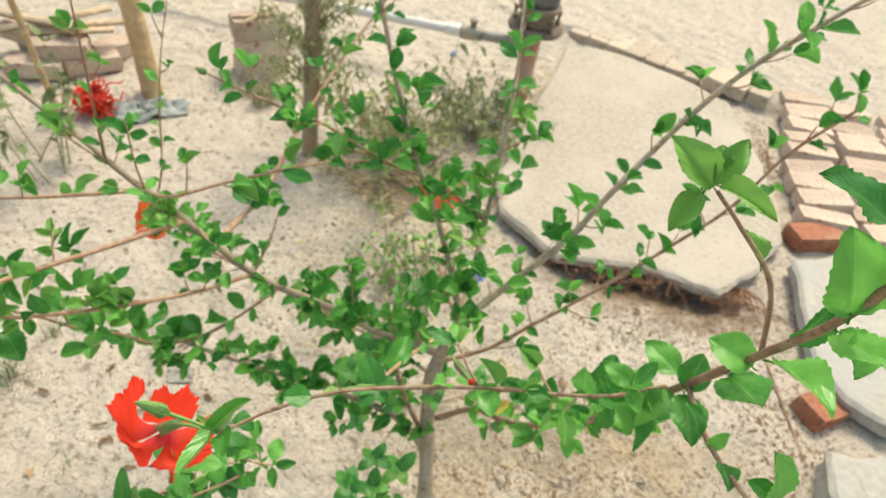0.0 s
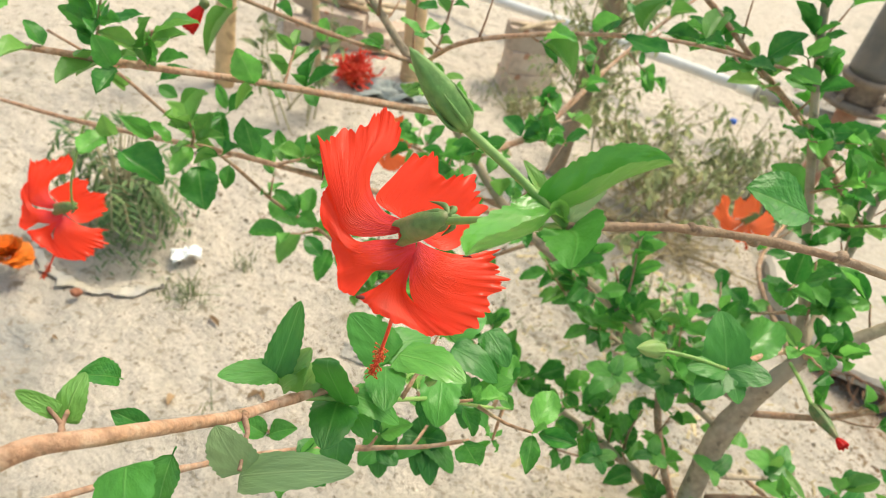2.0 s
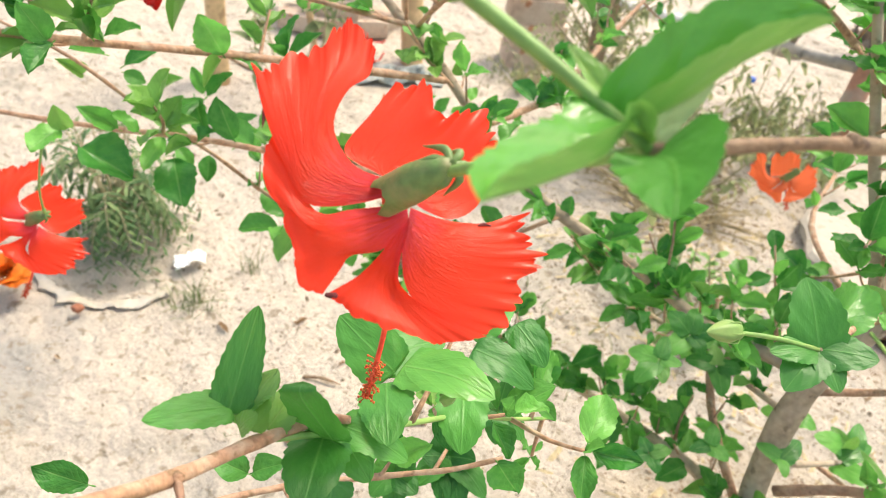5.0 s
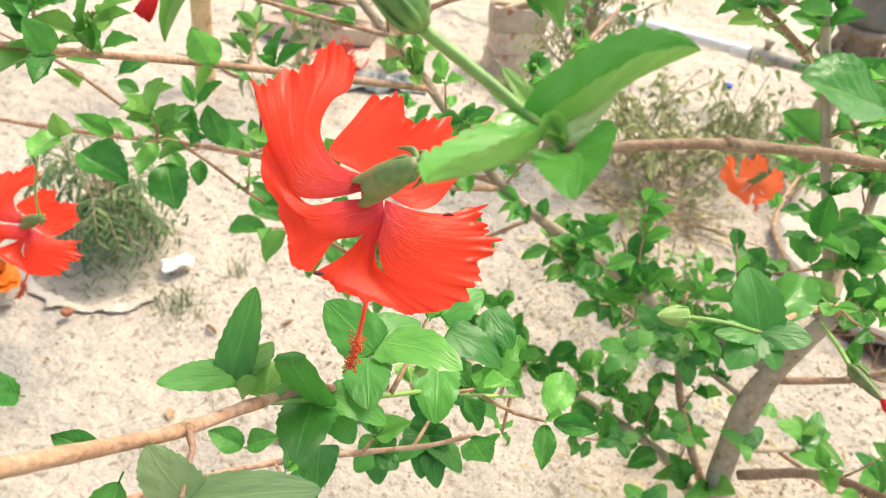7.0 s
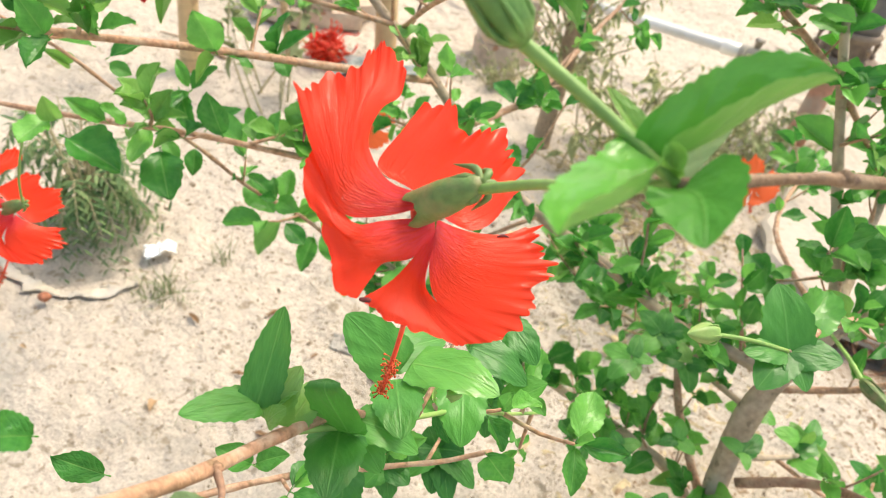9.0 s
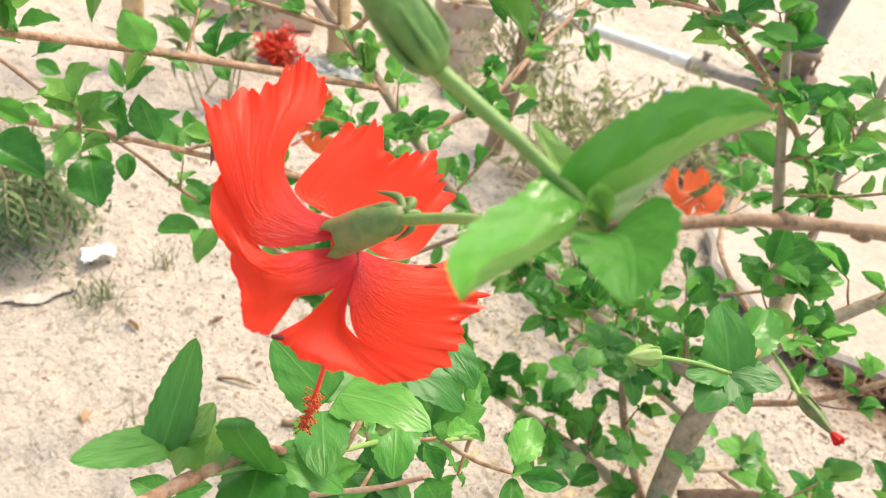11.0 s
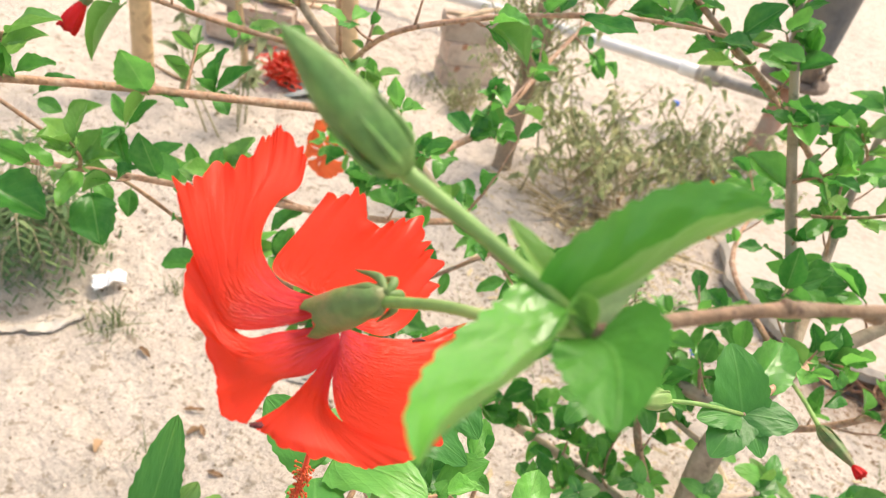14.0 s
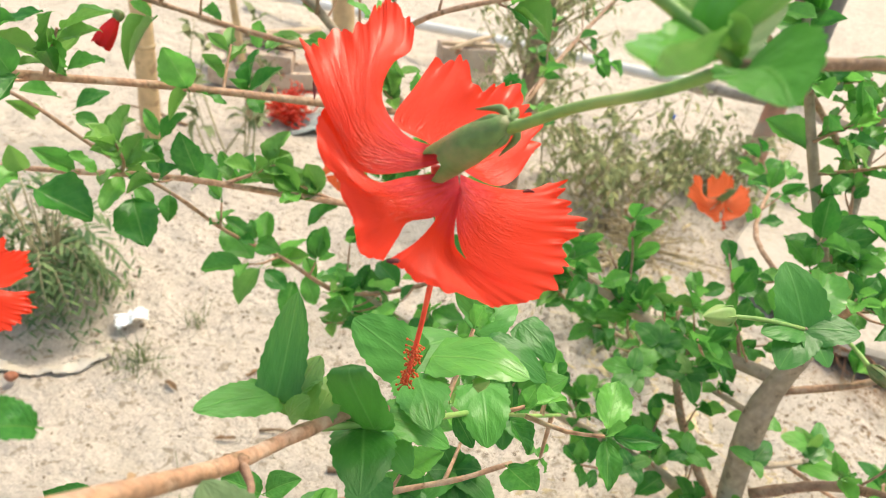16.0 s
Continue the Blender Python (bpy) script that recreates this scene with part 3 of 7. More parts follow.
def petal_bm(left, right, rim, seed, lift=0.0, frill=1.0, n=34, w=120, cup=0.004):
    """A blade between two edges and an outer rim, places (x, y) in millimetres from the throat; its rim is toothed and ruffled."""
    def deep(x, y):
        return -0.34 * x - 0.14 * y - 0.10 * math.hypot(x, y)
    a = spline([(x * 1e-3, y * 1e-3, 0) for x, y in left], n)
    b = spline([(x * 1e-3, y * 1e-3, 0) for x, y in right], n)
    edge = spline([(x * 1e-3, y * 1e-3, 0) for x, y in rim], w)
    mid = ((a[n] + b[n]) / 2).normalized()
    along = sum((q - p).length for p, q in zip(edge, edge[1:]))
    teeth = max(8, int(along / 0.0042))
    bm = bmesh.new()
    uv = bm.loops.layers.uv.new("UVMap")
    rows, tags = [], {}
    for i in range(n + 1):
        s = i / n
        row = []
        for j in range(w + 1):
            t = j / w
            p = a[i].lerp(b[i], t) + (edge[j] - a[n].lerp(b[n], t)) * s ** 1.6
            ruff = max(0.0, (s - 0.45) / 0.55)
            out = (edge[j] - (a[n // 2] + b[n // 2]) / 2).normalized()
            wob = 5.0 * noise.noise(Vector((t * 6, seed, 2)))
            tooth = abs(math.sin(math.pi * teeth * t + wob)) ** 0.8 * 0.0030 * (0.35 + abs(noise.noise(Vector((t * 8, seed, 9)))) * 2.0)
            tooth += noise.noise(Vector((t * 8, seed, 0))) * 0.0040 - 0.0016
            p += out * tooth * frill * ruff ** 5 * min(1.0, 12 * t, 12 * (1 - t))
            z = deep(p.x, p.y) + lift * s + cup * math.sin(math.pi * t) * math.sin(math.pi * min(1, s * 1.1)) * (1 if seed % 2 else -1)
            fan = 0.6 * noise.noise(Vector((t * 5, s * 1.2, seed)))
            z += ruff ** 2 * 0.0024 * noise.noise(Vector((t * 5 + fan, s * 2.2, seed * 3.1)))
            z += ruff ** 7 * 0.0026 * frill * noise.noise(Vector((t * 17, s * 2, seed * 1.7)))
            z += s ** 2 * (1 - 0.4 * s) * (0.0005 * noise.noise(Vector((t * 9 + 2 * fan, s * 2.4, seed * 5.7))) + 0.00016 * noise.noise(Vector((t * 30 + 3 * fan, s * 5, seed * 2.9))))
            vert = bm.verts.new((p.x, p.y, z))
            tags[vert] = (t, s)
            row.append(vert)
        rows.append(row)
    for r1, r2 in zip(rows, rows[1:]):
        for j in range(w):
            f = bm.faces.new((r1[j], r1[j + 1], r2[j + 1], r2[j]))
            for lp in f.loops:
                lp[uv].uv = tags[lp.vert]
    return bm


PETALS = [
    petal_bm([(6, 2), (-10, -2.5), (-24, -2), (-31, 11), (-36, 23), (-40, 36)], [(6, 5), (-8, 9), (-15, 18), (-16, 26), (-12, 35), (-6, 40), (-4, 49)],
             [(-40, 36), (-37.5, 40), (-31, 45), (-23, 47), (-17, 54), (-12.5, 59), (-8, 56), (-4, 49)], 1, 0.0015, 0.9),
    petal_bm([(6, 4), (-3, 8), (-13, 15), (-5, 28), (2.5, 39)], [(7, 0), (13, -4), (21, -6.5), (28, -3.5), (34, 4)],
             [(2.5, 39), (10.5, 39), (20, 31), (29, 32), (36, 24.5), (38, 14), (34, 4)], 2, -0.0015, 1.6),
    petal_bm([(8, -3), (16, -6), (24, -7.5), (33, -7.5), (41.5, -4.5)], [(7, -9), (5.5, -20), (8, -31), (17, -39.5), (33, -46)],
             [(41.5, -4.5), (46.5, -8), (49, -15), (50.5, -20.5), (47.5, -27), (43.5, -36), (33, -45)], 3, 0.0, 1.5),
    petal_bm([(7, -7), (0, -16.5), (-7.5, -24.5), (-16.5, -30)], [(8, -8), (4.5, -23), (6.5, -29.5), (16, -36.5), (33, -45)],
             [(-16.5, -30), (-10.5, -36), (4, -42), (19, -47), (33, -45)], 4, 0.0012, 0.4),
    petal_bm([(7, -2), (-10, -4), (-18.5, -5.5), (-24, -1), (-27, 10), (-31, 22)], [(7.5, -8), (-0.5, -16.5), (-10, -18.5), (-13.5, -23), (-18.5, -30.5)],
             [(-31, 22), (-36.5, 16), (-37, 4), (-31, -5.5), (-27.5, -18), (-25.5, -28), (-18.5, -30.5)], 5, -0.002, 0.35),
]
PETAL_MESHES = [mesh_of("petal", bm, RED) for bm in PETALS]
PALE_PETALS = []
for me in PETAL_MESHES:
    c = me.copy()
    c.materials[0] = PALE_RED
    PALE_PETALS.append(c)


def column_bm(line):
    """The pollen column: a rod that ends in a brush of filaments with knobs, and five style tips."""
    bm = tube(bmesh.new(), line, [0.0016, 0.0013, 0.0011, 0.0009], 7, 6, 0.1)
    return bm


def anthers_bm(line):
    bm = bmesh.new()
    pts = spline(line, 40)
    r = random.Random(3)
    for q in range(100):
        i = r.randint(32, 40)
        c = pts[i]
        d = Vector((r.uniform(-1, 1), r.uniform(-1, 1), r.uniform(-1, 1))).normalized()
        e = c + d * r.uniform(0.0018, 0.0046)
        tube(bm, [c, (c + e) / 2 + Vector((0, 0.0004, 0)), e], [0.00022, 0.0002, 0.0002], 4, 1)
        bmesh.ops.create_icosphere(bm, subdivisions=1, radius=0.00062, matrix=Matrix.Translation(e))
    return bm


def calyx_bm(end=(0.0216, 0.0086, 0.019)):
    """Five joined sepals swelling from the stalk's end to pointed lobes over the petals' claws."""
    bm = bmesh.new()
    m = aim((0, 0, 0), end, (0, 0, 1)) @ pose(0, 0, 0, -90, 0, 0)
    length = Vector(end).length
    rings = []
    sides = 60
    for r, z, lobe in ((0.0060, 0.08, 1.25), (0.0062, 0.19, 0.75), (0.0062, 0.30, 0.2), (0.0062, 0.45, 0), (0.0057, 0.62, 0), (0.0047, 0.78, 0), (0.0037, 0.91, 0), (0.0020, 1.0, 0)):
        ring = []
        for q in range(sides):
            ang = 2 * math.pi * q / sides
            tip = max(amp * max(0.0, 1 - abs((math.degrees(ang) - at + 180) % 360 - 180) / broad) ** 1.2
                      for at, amp, broad in ((350, 1.5, 70), (192, 1.2, 66), (270, 0.15, 60), (62, 0.8, 45), (125, 0.8, 45)))
            rr1 = r * (1 - 0.10 * (1 - tip) * (z < 0.7))
            ring.append(bm.verts.new(m @ Vector((rr1 * math.cos(ang), rr1 * math.sin(ang), (z + 0.12 * (lobe > 0) - lobe * 0.30 * tip) * length))))
        rings.append(ring)
    for a, b in zip(rings, rings[1:]):
        for s in range(sides):
            bm.faces.new((a[s], a[(s + 1) % sides], b[(s + 1) % sides], b[s]))
    bm.faces.new(rings[-1])
    return bm


def bractlets_bm(end=(0.0216, 0.0086, 0.019)):
    bm = bmesh.new()
    e = Vector(end)
    r = random.Random(5)
    for q in range(7):
        a = 2 * math.pi * q / 7
        side = Vector((math.cos(a), math.sin(a), -0.3))
        tube(bm, [e * 0.98, e * 0.95 + side * 0.0050, e * 0.66 + side * 0.0074 + Vector((0, 0.001 * (q % 3), 0))], [0.0013, 0.0015, 0.0002], 6, 4)
    return bm


COLUMN = [(0, 0, -0.004), (0.001, -0.022, -0.024), (-0.005, -0.050, -0.046), (-0.013, -0.077, -0.060)]
COLUMN_MESH = mesh_of("column", column_bm(COLUMN), RED_STEM)
ANTHER_MESH = mesh_of("anther_brush", anthers_bm(COLUMN), ANTHER)
CALYX_MESH = mesh_of("calyx", calyx_bm(), CALYX)
BRACT_MESH = mesh_of("bractlet_ring", bractlets_bm(), CALYX)
# The hero flower's own frame: across, up and towards the calyx.
FACE = Matrix(((0.865, -0.392, 0.314, 0), (0.486, 0.498, -0.718, 0), (0.125, 0.774, 0.621, 0), (0, 0, 0, 1)))


def flower_on(thing, at, turn=None, size=1.0, petals=None, label="open red flower seen from behind with its pollen column hanging"):
    """An open flower: petals, calyx, bractlets, column and anthers, as one part of its shrub."""
    core = new("flower", CALYX_MESH)
    core.parent = thing
    core.matrix_parent_inverse = Matrix.Translation(thing.location).inverted()
    core.matrix_basis = Matrix.Translation(at) @ FACE @ (turn or Matrix.Identity(4)) @ Matrix.Diagonal((size, size, size, 1))
    tagged(core, label)
    for name, meshes in (("petal", petals or PETAL_MESHES), ("bractlet_ring", [BRACT_MESH]), ("column", [COLUMN_MESH]), ("anther_brush", [ANTHER_MESH])):
        for me in meshes:
            p = new(name, me)
            p.parent = core
    return core


def bud_bm(base, tip, fat=0.35, lobes=5):
    """A closed bud: pointed egg with creases between its sepals and narrow bracts at the foot."""
    bm = bmesh.new()
    size = (Vector(tip) - Vector(base)).length
    m = aim(base, tip, (0.2, -0.5, 1)) @ pose(0, 0, 0, -90, 0, 0)
    sides = 20
    rings = []
    for k in range(13):
        t = k / 12
        r = fat * 0.5 * size * (math.sin(math.pi * min(1, 0.10 + 0.90 * t ** 0.72)) ** 0.75) + 0.02 * size * (1 - t)
        rings.append([bm.verts.new(m @ Vector((r * (1 + 0.10 * math.cos(lobes * a)) * math.cos(a), r * (1 + 0.10 * math.cos(lobes * a)) * math.sin(a), t * size)))
                      for a in (2 * math.pi * s / sides + 0.6 * t for s in range(sides))])
    for a, b in zip(rings, rings[1:]):
        for s in range(sides):
            bm.faces.new((a[s], a[(s + 1) % sides], b[(s + 1) % sides], b[s]))
    bm.faces.new(list(reversed(rings[0])))
    bm.faces.new(rings[-1])
    for q in range(6):
        a = q * 1.047
        p0 = m @ Vector((0, 0, 0.0))
        p1 = m @ Vector((fat * 0.55 * size * math.cos(a), fat * 0.55 * size * math.sin(a), 0.15 * size))
        p2 = m @ Vector((fat * 0.58 * size * math.cos(a), fat * 0.58 * size * math.sin(a), 0.48 * size))
        tube(bm, [p0, p1, p2], [0.03 * size, 0.028 * size, 0.006 * size], 5, 3)
    return bm


def closed_flower_on(thing, base, tip, label, share=0.25, slim=1.0):
    """A wilted flower: green calyx and the petals rolled into a crumpled trumpet."""
    base, tip = Vector(base), Vector(tip)
    size = (tip - base).length
    core = part("closed_flower", bud_bm(base, base.lerp(tip, max(0.42, share + 0.08)), 0.62 if slim == 1.0 else 0.24), CALYX, thing, label)
    bm = bmesh.new()
    m = aim(base.lerp(tip, share), tip, (0.2, -0.5, 1)) @ pose(0, 0, 0, -90, 0, 0)
    sides = 30
    rings = []
    for k in range(11):
        t = k / 10
        r = size * (0.10 + 0.13 * math.sin(math.pi * 0.62 * t)) * (1 - 0.12 * t) * slim
        rings.append([bm.verts.new(m @ Vector((r * (1 + 0.28 * t * math.sin(7 * a + 2 * t)) * math.cos(a), r * (1 + 0.28 * t * math.sin(7 * a + 2 * t)) * math.sin(a),
                                               t * size * (1 - share) * (1 + 0.08 * t * math.sin(5 * a))))) for a in (2 * math.pi * s / sides + t for s in range(sides))])
    uv = bm.loops.layers.uv.new("UVMap")
    for k, (a, b) in enumerate(zip(rings, rings[1:])):
        for s in range(sides):
            f = bm.faces.new((a[s], a[(s + 1) % sides], b[(s + 1) % sides], b[s]))
            for lp, (q, h) in zip(f.loops, ((s, k), (s + 1, k), (s + 1, k + 1), (s, k + 1))):
                lp[uv].uv = (q / sides, 0.3 + h / 15)
    bm.faces.new(rings[-1])
    ob = new("rolled_petals", mesh_of("rolled_petals", bm, DARK_RED))
    ob.parent = core
    return core


# ---- ground ----


def stretch(lo, hi, step, far):
    """Places from -far to far that are close together between lo and hi."""
    mid = list(np.arange(lo, hi + step / 2, step))
    left, right, d = [], [], step
    x, y = lo, hi
    while x > -far or y < far:
        d *= 1.35
        x, y = x - d, y + d
        left.append(x)
        right.append(y)
    return list(reversed(left)) + mid + right


def ground_height(x, y):
    near = 1.0 if abs(x) < 4 and -1 < y < 7 else 0.4
    z = 0.016 * noise.noise(Vector((x * 1.3, y * 1.3, 0.3))) + near * (0.012 * noise.noise(Vector((x * 5, y * 5, 1.7))) + 0.015 * noise.noise(Vector((x * 13, y * 13, 4.1))))
    z += (0.007 * max(0.0, noise.noise(Vector((x * 27, y * 27, 8.8)))) + 0.003 * noise.noise(Vector((x * 46, y * 46, 2.2)))) * near
    # a worn hollow in front of the slab and a shallow basin round the feathery plant
    z += 0.036 * math.exp(-(((x - 0.70) / 0.52) ** 4 + ((y - 3.15) / 0.72) ** 4))
    z -= 0.060 * math.exp(-(((x - 0.74) / 0.36) ** 4 + ((y - 2.25) / 0.13) ** 2))
    z -= 0.025 * math.exp(-(((x + 1.42) / 0.13) ** 2 + ((y - 1.2) / 0.12) ** 2))
    z += 0.05 * math.exp(-(((x + 0.35) / 0.4) ** 2 + ((y - 2.75) / 0.35) ** 2))
    # the higher, trodden floor beyond the brick edging
    if x > -0.2:
        z += 0.055 * min(1.0, max(0.0, (y - (4.36 - 0.40 * x)) / 0.06)) * min(1.0, (x + 0.2) / 0.5)
    return z - 0.004


def build_ground():
    xs = stretch(-2.6, 2.2, 0.017, 70)
    ys = stretch(0.5, 4.6, 0.017, 70)
    verts = [(x, y, ground_height(x, y)) for y in ys for x in xs]
    w = len(xs)
    faces = [(j * w + i, j * w + i + 1, (j + 1) * w + i + 1, (j + 1) * w + i) for j in range(len(ys) - 1) for i in range(w - 1)]
    me = bpy.data.meshes.new("ground")
    me.from_pydata(verts, [], faces)
    for p in me.polygons:
        p.use_smooth = True
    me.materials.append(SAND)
    return tagged(new("ground", me), "pale dry sandy soil with crumbs, damp grey patches and painted shadows", "ground", kind="structure")


build_ground()


def scatter(name, label, category, mat, count, area, size, seed, flat=0.5, long=1.0, lift=0.0):
    """Many small irregular bits on the ground as one piece of stuff; area: centre, half width, half depth, as often as wanted."""
    r = random.Random(seed)
    verts, faces = [], []
    for q in range(count):
        cx, cy, hx, hy = r.choice(area)
        x, y = cx + hx * (r.random() + r.random() - 1), cy + hy * (r.random() + r.random() - 1)
        s = size * r.uniform(0.4, 1.0) ** 1.5 * (2.2 if r.random() < 0.05 else 1)
        z = ground_height(x, y) + lift
        a = r.uniform(0, 6.28)
        c, d = math.cos(a), math.sin(a)
        o = len(verts)
        for px, py, pz in ((-1, -0.6, 0), (1, -0.7, 0), (0.8, 0.7, 0), (-0.7, 0.8, 0), (-0.2, -0.1, 1.0), (0.4, 0.2, 0.8)):
            px, py, pz = px * s * long * r.uniform(0.7, 1.2), py * s * r.uniform(0.7, 1.2), (pz - 0.2) * s * flat * 2
            verts.append((x + c * px - d * py, y + d * px + c * py, z + pz))
        faces += [(o, o + 1, o + 5, o + 4), (o + 1, o + 2, o + 5), (o + 2, o + 3, o + 4, o + 5), (o + 3, o, o + 4), (o, o + 3, o + 2, o + 1)]
    me = bpy.data.meshes.new(name)
    me.from_pydata(verts, [], faces)
    me.materials.append(mat)
    return tagged(new(name, me), label, category, kind="stuff")


scatter("soil_crumbs", "small crumbs of dry soil strewn over the sand", "soil crumbs", CRUMB, 20000,
        [(0.0, 2.2, 2.6, 2.0), (-0.6, 1.5, 1.0, 0.7), (-0.3, 1.3, 0.8, 0.5), (0.5, 1.4, 0.8, 0.6)], 0.0034, 1)
scatter("dry_litter", "brown scraps of dry leaf and bark beside the slab", "leaf litter", LITTER, 13000,
        [(0.75, 2.2, 0.4, 0.09), (0.75, 2.18, 0.4, 0.07), (0.75, 2.05, 0.55, 0.22), (1.15, 2.1, 0.25, 0.5), (0.5, 1.6, 0.7, 0.5), (1.12, 1.6, 0.2, 0.3), (0.42, 1.3, 0.5, 0.35), (0.42, 1.3, 0.5, 0.35), (0.85, 3.98, 0.5, 0.1), (-0.1, 2.6, 0.5, 0.5), (0.75, 3.98, 0.35, 0.05), (1.36, 3.3, 0.06, 0.4)], 0.0045, 2, 0.3, 1.9)
scatter("dark_crumbs", "dark crumbs and pellets of soil strewn over the sand", "soil crumbs", DARK_CRUMB, 9000,
        [(0.0, 2.6, 2.6, 2.2), (-0.6, 1.5, 1.0, 0.7), (-0.2, 1.9, 0.8, 0.6), (0.5, 1.3, 0.7, 0.6), (-1.2, 1.9, 0.9, 0.9)], 0.0036, 4, 0.5, 1.3)
scatter("straw_bits", "short bits of straw lying on the soil", "straw", STRAW, 1600,
        [(0.3, 1.5, 0.9, 0.5), (-0.2, 2.6, 0.7, 0.6), (1.3, 3.6, 0.3, 0.5), (0.2, 3.6, 0.3, 0.4)], 0.006, 3, 0.12, 3.5)


scatter("soil_clods", "lumps of dry soil thrown up round the shrub's foot", "soil clods", CRUMB, 420,
        [(0.25, 1.05, 0.45, 0.3), (0.45, 1.25, 0.45, 0.35), (-0.2, 1.9, 0.5, 0.4)], 0.013, 5, 0.5)
scatter("dead_stems", "short dead stems and leaf bits on damp soil", "leaf litter", STRAW, 900,
        [(-0.15, 1.95, 0.55, 0.5), (-0.25, 2.4, 0.5, 0.4)], 0.006, 6, 0.2, 4.0)

# ---- slabs and bricks ----


def slab_bm(outline, top, thick, seed, rough=0.008, cuts=4):
    """A broken plate: outline with chipped edges, a worn top rim and rough sides."""
    pts = []
    for k, (a, b) in enumerate(zip(outline, outline[1:] + outline[:1])):
        a, b = Vector((*a, 0)), Vector((*b, 0))
        for q in range(cuts):
            p = a.lerp(b, q / cuts)
            pts.append(p + Vector((noise.noise(p * 9 + Vector((seed, 0, 0))), noise.noise(p * 9 + Vector((0, seed, 5))), 0)) * rough * 2.4)
    c = sum(pts, Vector()) / len(pts)
    bm = bmesh.new()
    rings = []
    for inset, z in ((0.0, top - thick), (0.006, top - thick * 0.55), (-0.003, top - 0.016), (0.010, top - 0.003), (0.03, top), (0.22, top + 0.003)):
        ring = []
        for p in pts:
            q = p + (c - p).normalized() * inset
            if inset < 0.05:
                q += Vector((noise.noise(p * 25 + Vector((0, 0, z * 40))), noise.noise(p * 25 + Vector((7, 0, z * 40))), 0)) * rough
            ring.append(bm.verts.new((q.x, q.y, z)))
        rings.append(ring)
    n = len(pts)
    for a, b in zip(rings, rings[1:]):
        for s in range(n):
            bm.faces.new((a[s], a[(s + 1) % n], b[(s + 1) % n], b[s]))
    bm.faces.new(rings[-1])
    bm.faces.new(list(reversed(rings[0])))
    return bm


slab = tagged(part("concrete_slab", slab_bm([(0.33, 3.94), (0.5, 4.03), (0.7, 3.99), (0.95, 3.88), (1.2, 3.70), (1.27, 3.24), (1.3, 2.81), (1.27, 2.57), (1.1, 2.32), (0.96, 2.18),
                                             (0.85, 2.21), (0.69, 2.25), (0.5, 2.21), (0.36, 2.19), (0.23, 2.31), (0.13, 2.40), (0.09, 2.58), (0.13, 2.88), (0.21, 3.33)], 0.066, 0.042, 3),
                    CONCRETE, smooth=False), "broken concrete slab dusted with sand lying on the soil", "slab")
grey = tagged(part("cement_slab", slab_bm([(1.28, 2.46), (1.25, 1.95), (1.32, 1.79), (1.43, 1.72), (1.75, 1.75), (1.8, 2.6), (1.68, 2.66)], 0.085, 0.06, 8, 0.01), GREY_CONCRETE, smooth=False),
              "grey cement slab with a crumbling edge propped on a brick", "slab")
lump = tagged(part("cement_lump", slab_bm([(1.2, 1.56), (1.38, 1.60), (1.5, 1.4), (1.3, 1.22), (1.17, 1.38)], 0.095, 0.1, 12, 0.012), GREY_CONCRETE, smooth=False),
              "pale broken lump of cement on the soil", "rubble")


def brick_bm(seed, size=(0.235, 0.112, 0.07)):
    """A worn brick: softened, slightly dented block."""
    bm = bmesh.new()
    bmesh.ops.create_cube(bm, size=1, matrix=Matrix.Diagonal((*size, 1)))
    bmesh.ops.subdivide_edges(bm, edges=bm.edges[:], cuts=3, use_grid_fill=True)
    for v in bm.verts:
        edge = sum(abs(abs(c) / (s / 2) - 1) < 0.01 for c, s in zip(v.co, size))
        v.co *= 1 - 0.016 * (edge == 2) - 0.04 * (edge == 3)
        v.co += noise.noise_vector(v.co * 22 + Vector((seed * 3.1, 0, 0))) * 0.0035
    return bm


BRICKS = [mesh_of("brick", brick_bm(i), BRICK, False) for i in range(4)]
SANDED_BRICKS = [mesh_of("brick", brick_bm(20 + i), SANDED, False) for i in range(3)]
BLOCKS = [mesh_of("brick", brick_bm(30 + i, (0.235, 0.125, 0.097)), BRICK, False) for i in range(2)]
RED_BRICKS = [mesh_of("brick", brick_bm(9 + i), RED_BRICK, False) for i in range(2)]


def put_brick(parent, x, y, z, turn=0.0, tilt=0.0, mesh=None, roll=0.0):
    ob = new("brick", mesh or rng.choice(BRICKS))
    ob.parent = parent
    ob.matrix_basis = pose(x, y, z, roll, tilt, turn)
    return ob


def pile(name, label, category, at=(0, 0, 0)):
    return tagged(empty(name, at), label, category)


stack = pile("brick_stack", "three dusty bricks stacked on the sand with sticks on top", "bricks")
for k, (dx, dy, a) in enumerate(((0, 0, 38), (0.005, 0.01, 43), (-0.01, 0.0, 34))):
    put_brick(stack, -1.12 + dx, 3.14 + dy, 0.030 + 0.098 * k, a, mesh=BLOCKS[k % 2])
for k, (a, dz) in enumerate(((25, 0.0), (70, 0.012))):
    c = Vector((-1.1, 3.12, 0.285 + dz))
    d = Vector((math.cos(radians(a)), math.sin(radians(a)), 0.06)) * 0.13
    part("stick", tube(bmesh.new(), [c - d, c + Vector((0, 0, 0.004)), c + d], [0.008, 0.011, 0.007], 6, 3, 0.3), BOARD, stack)

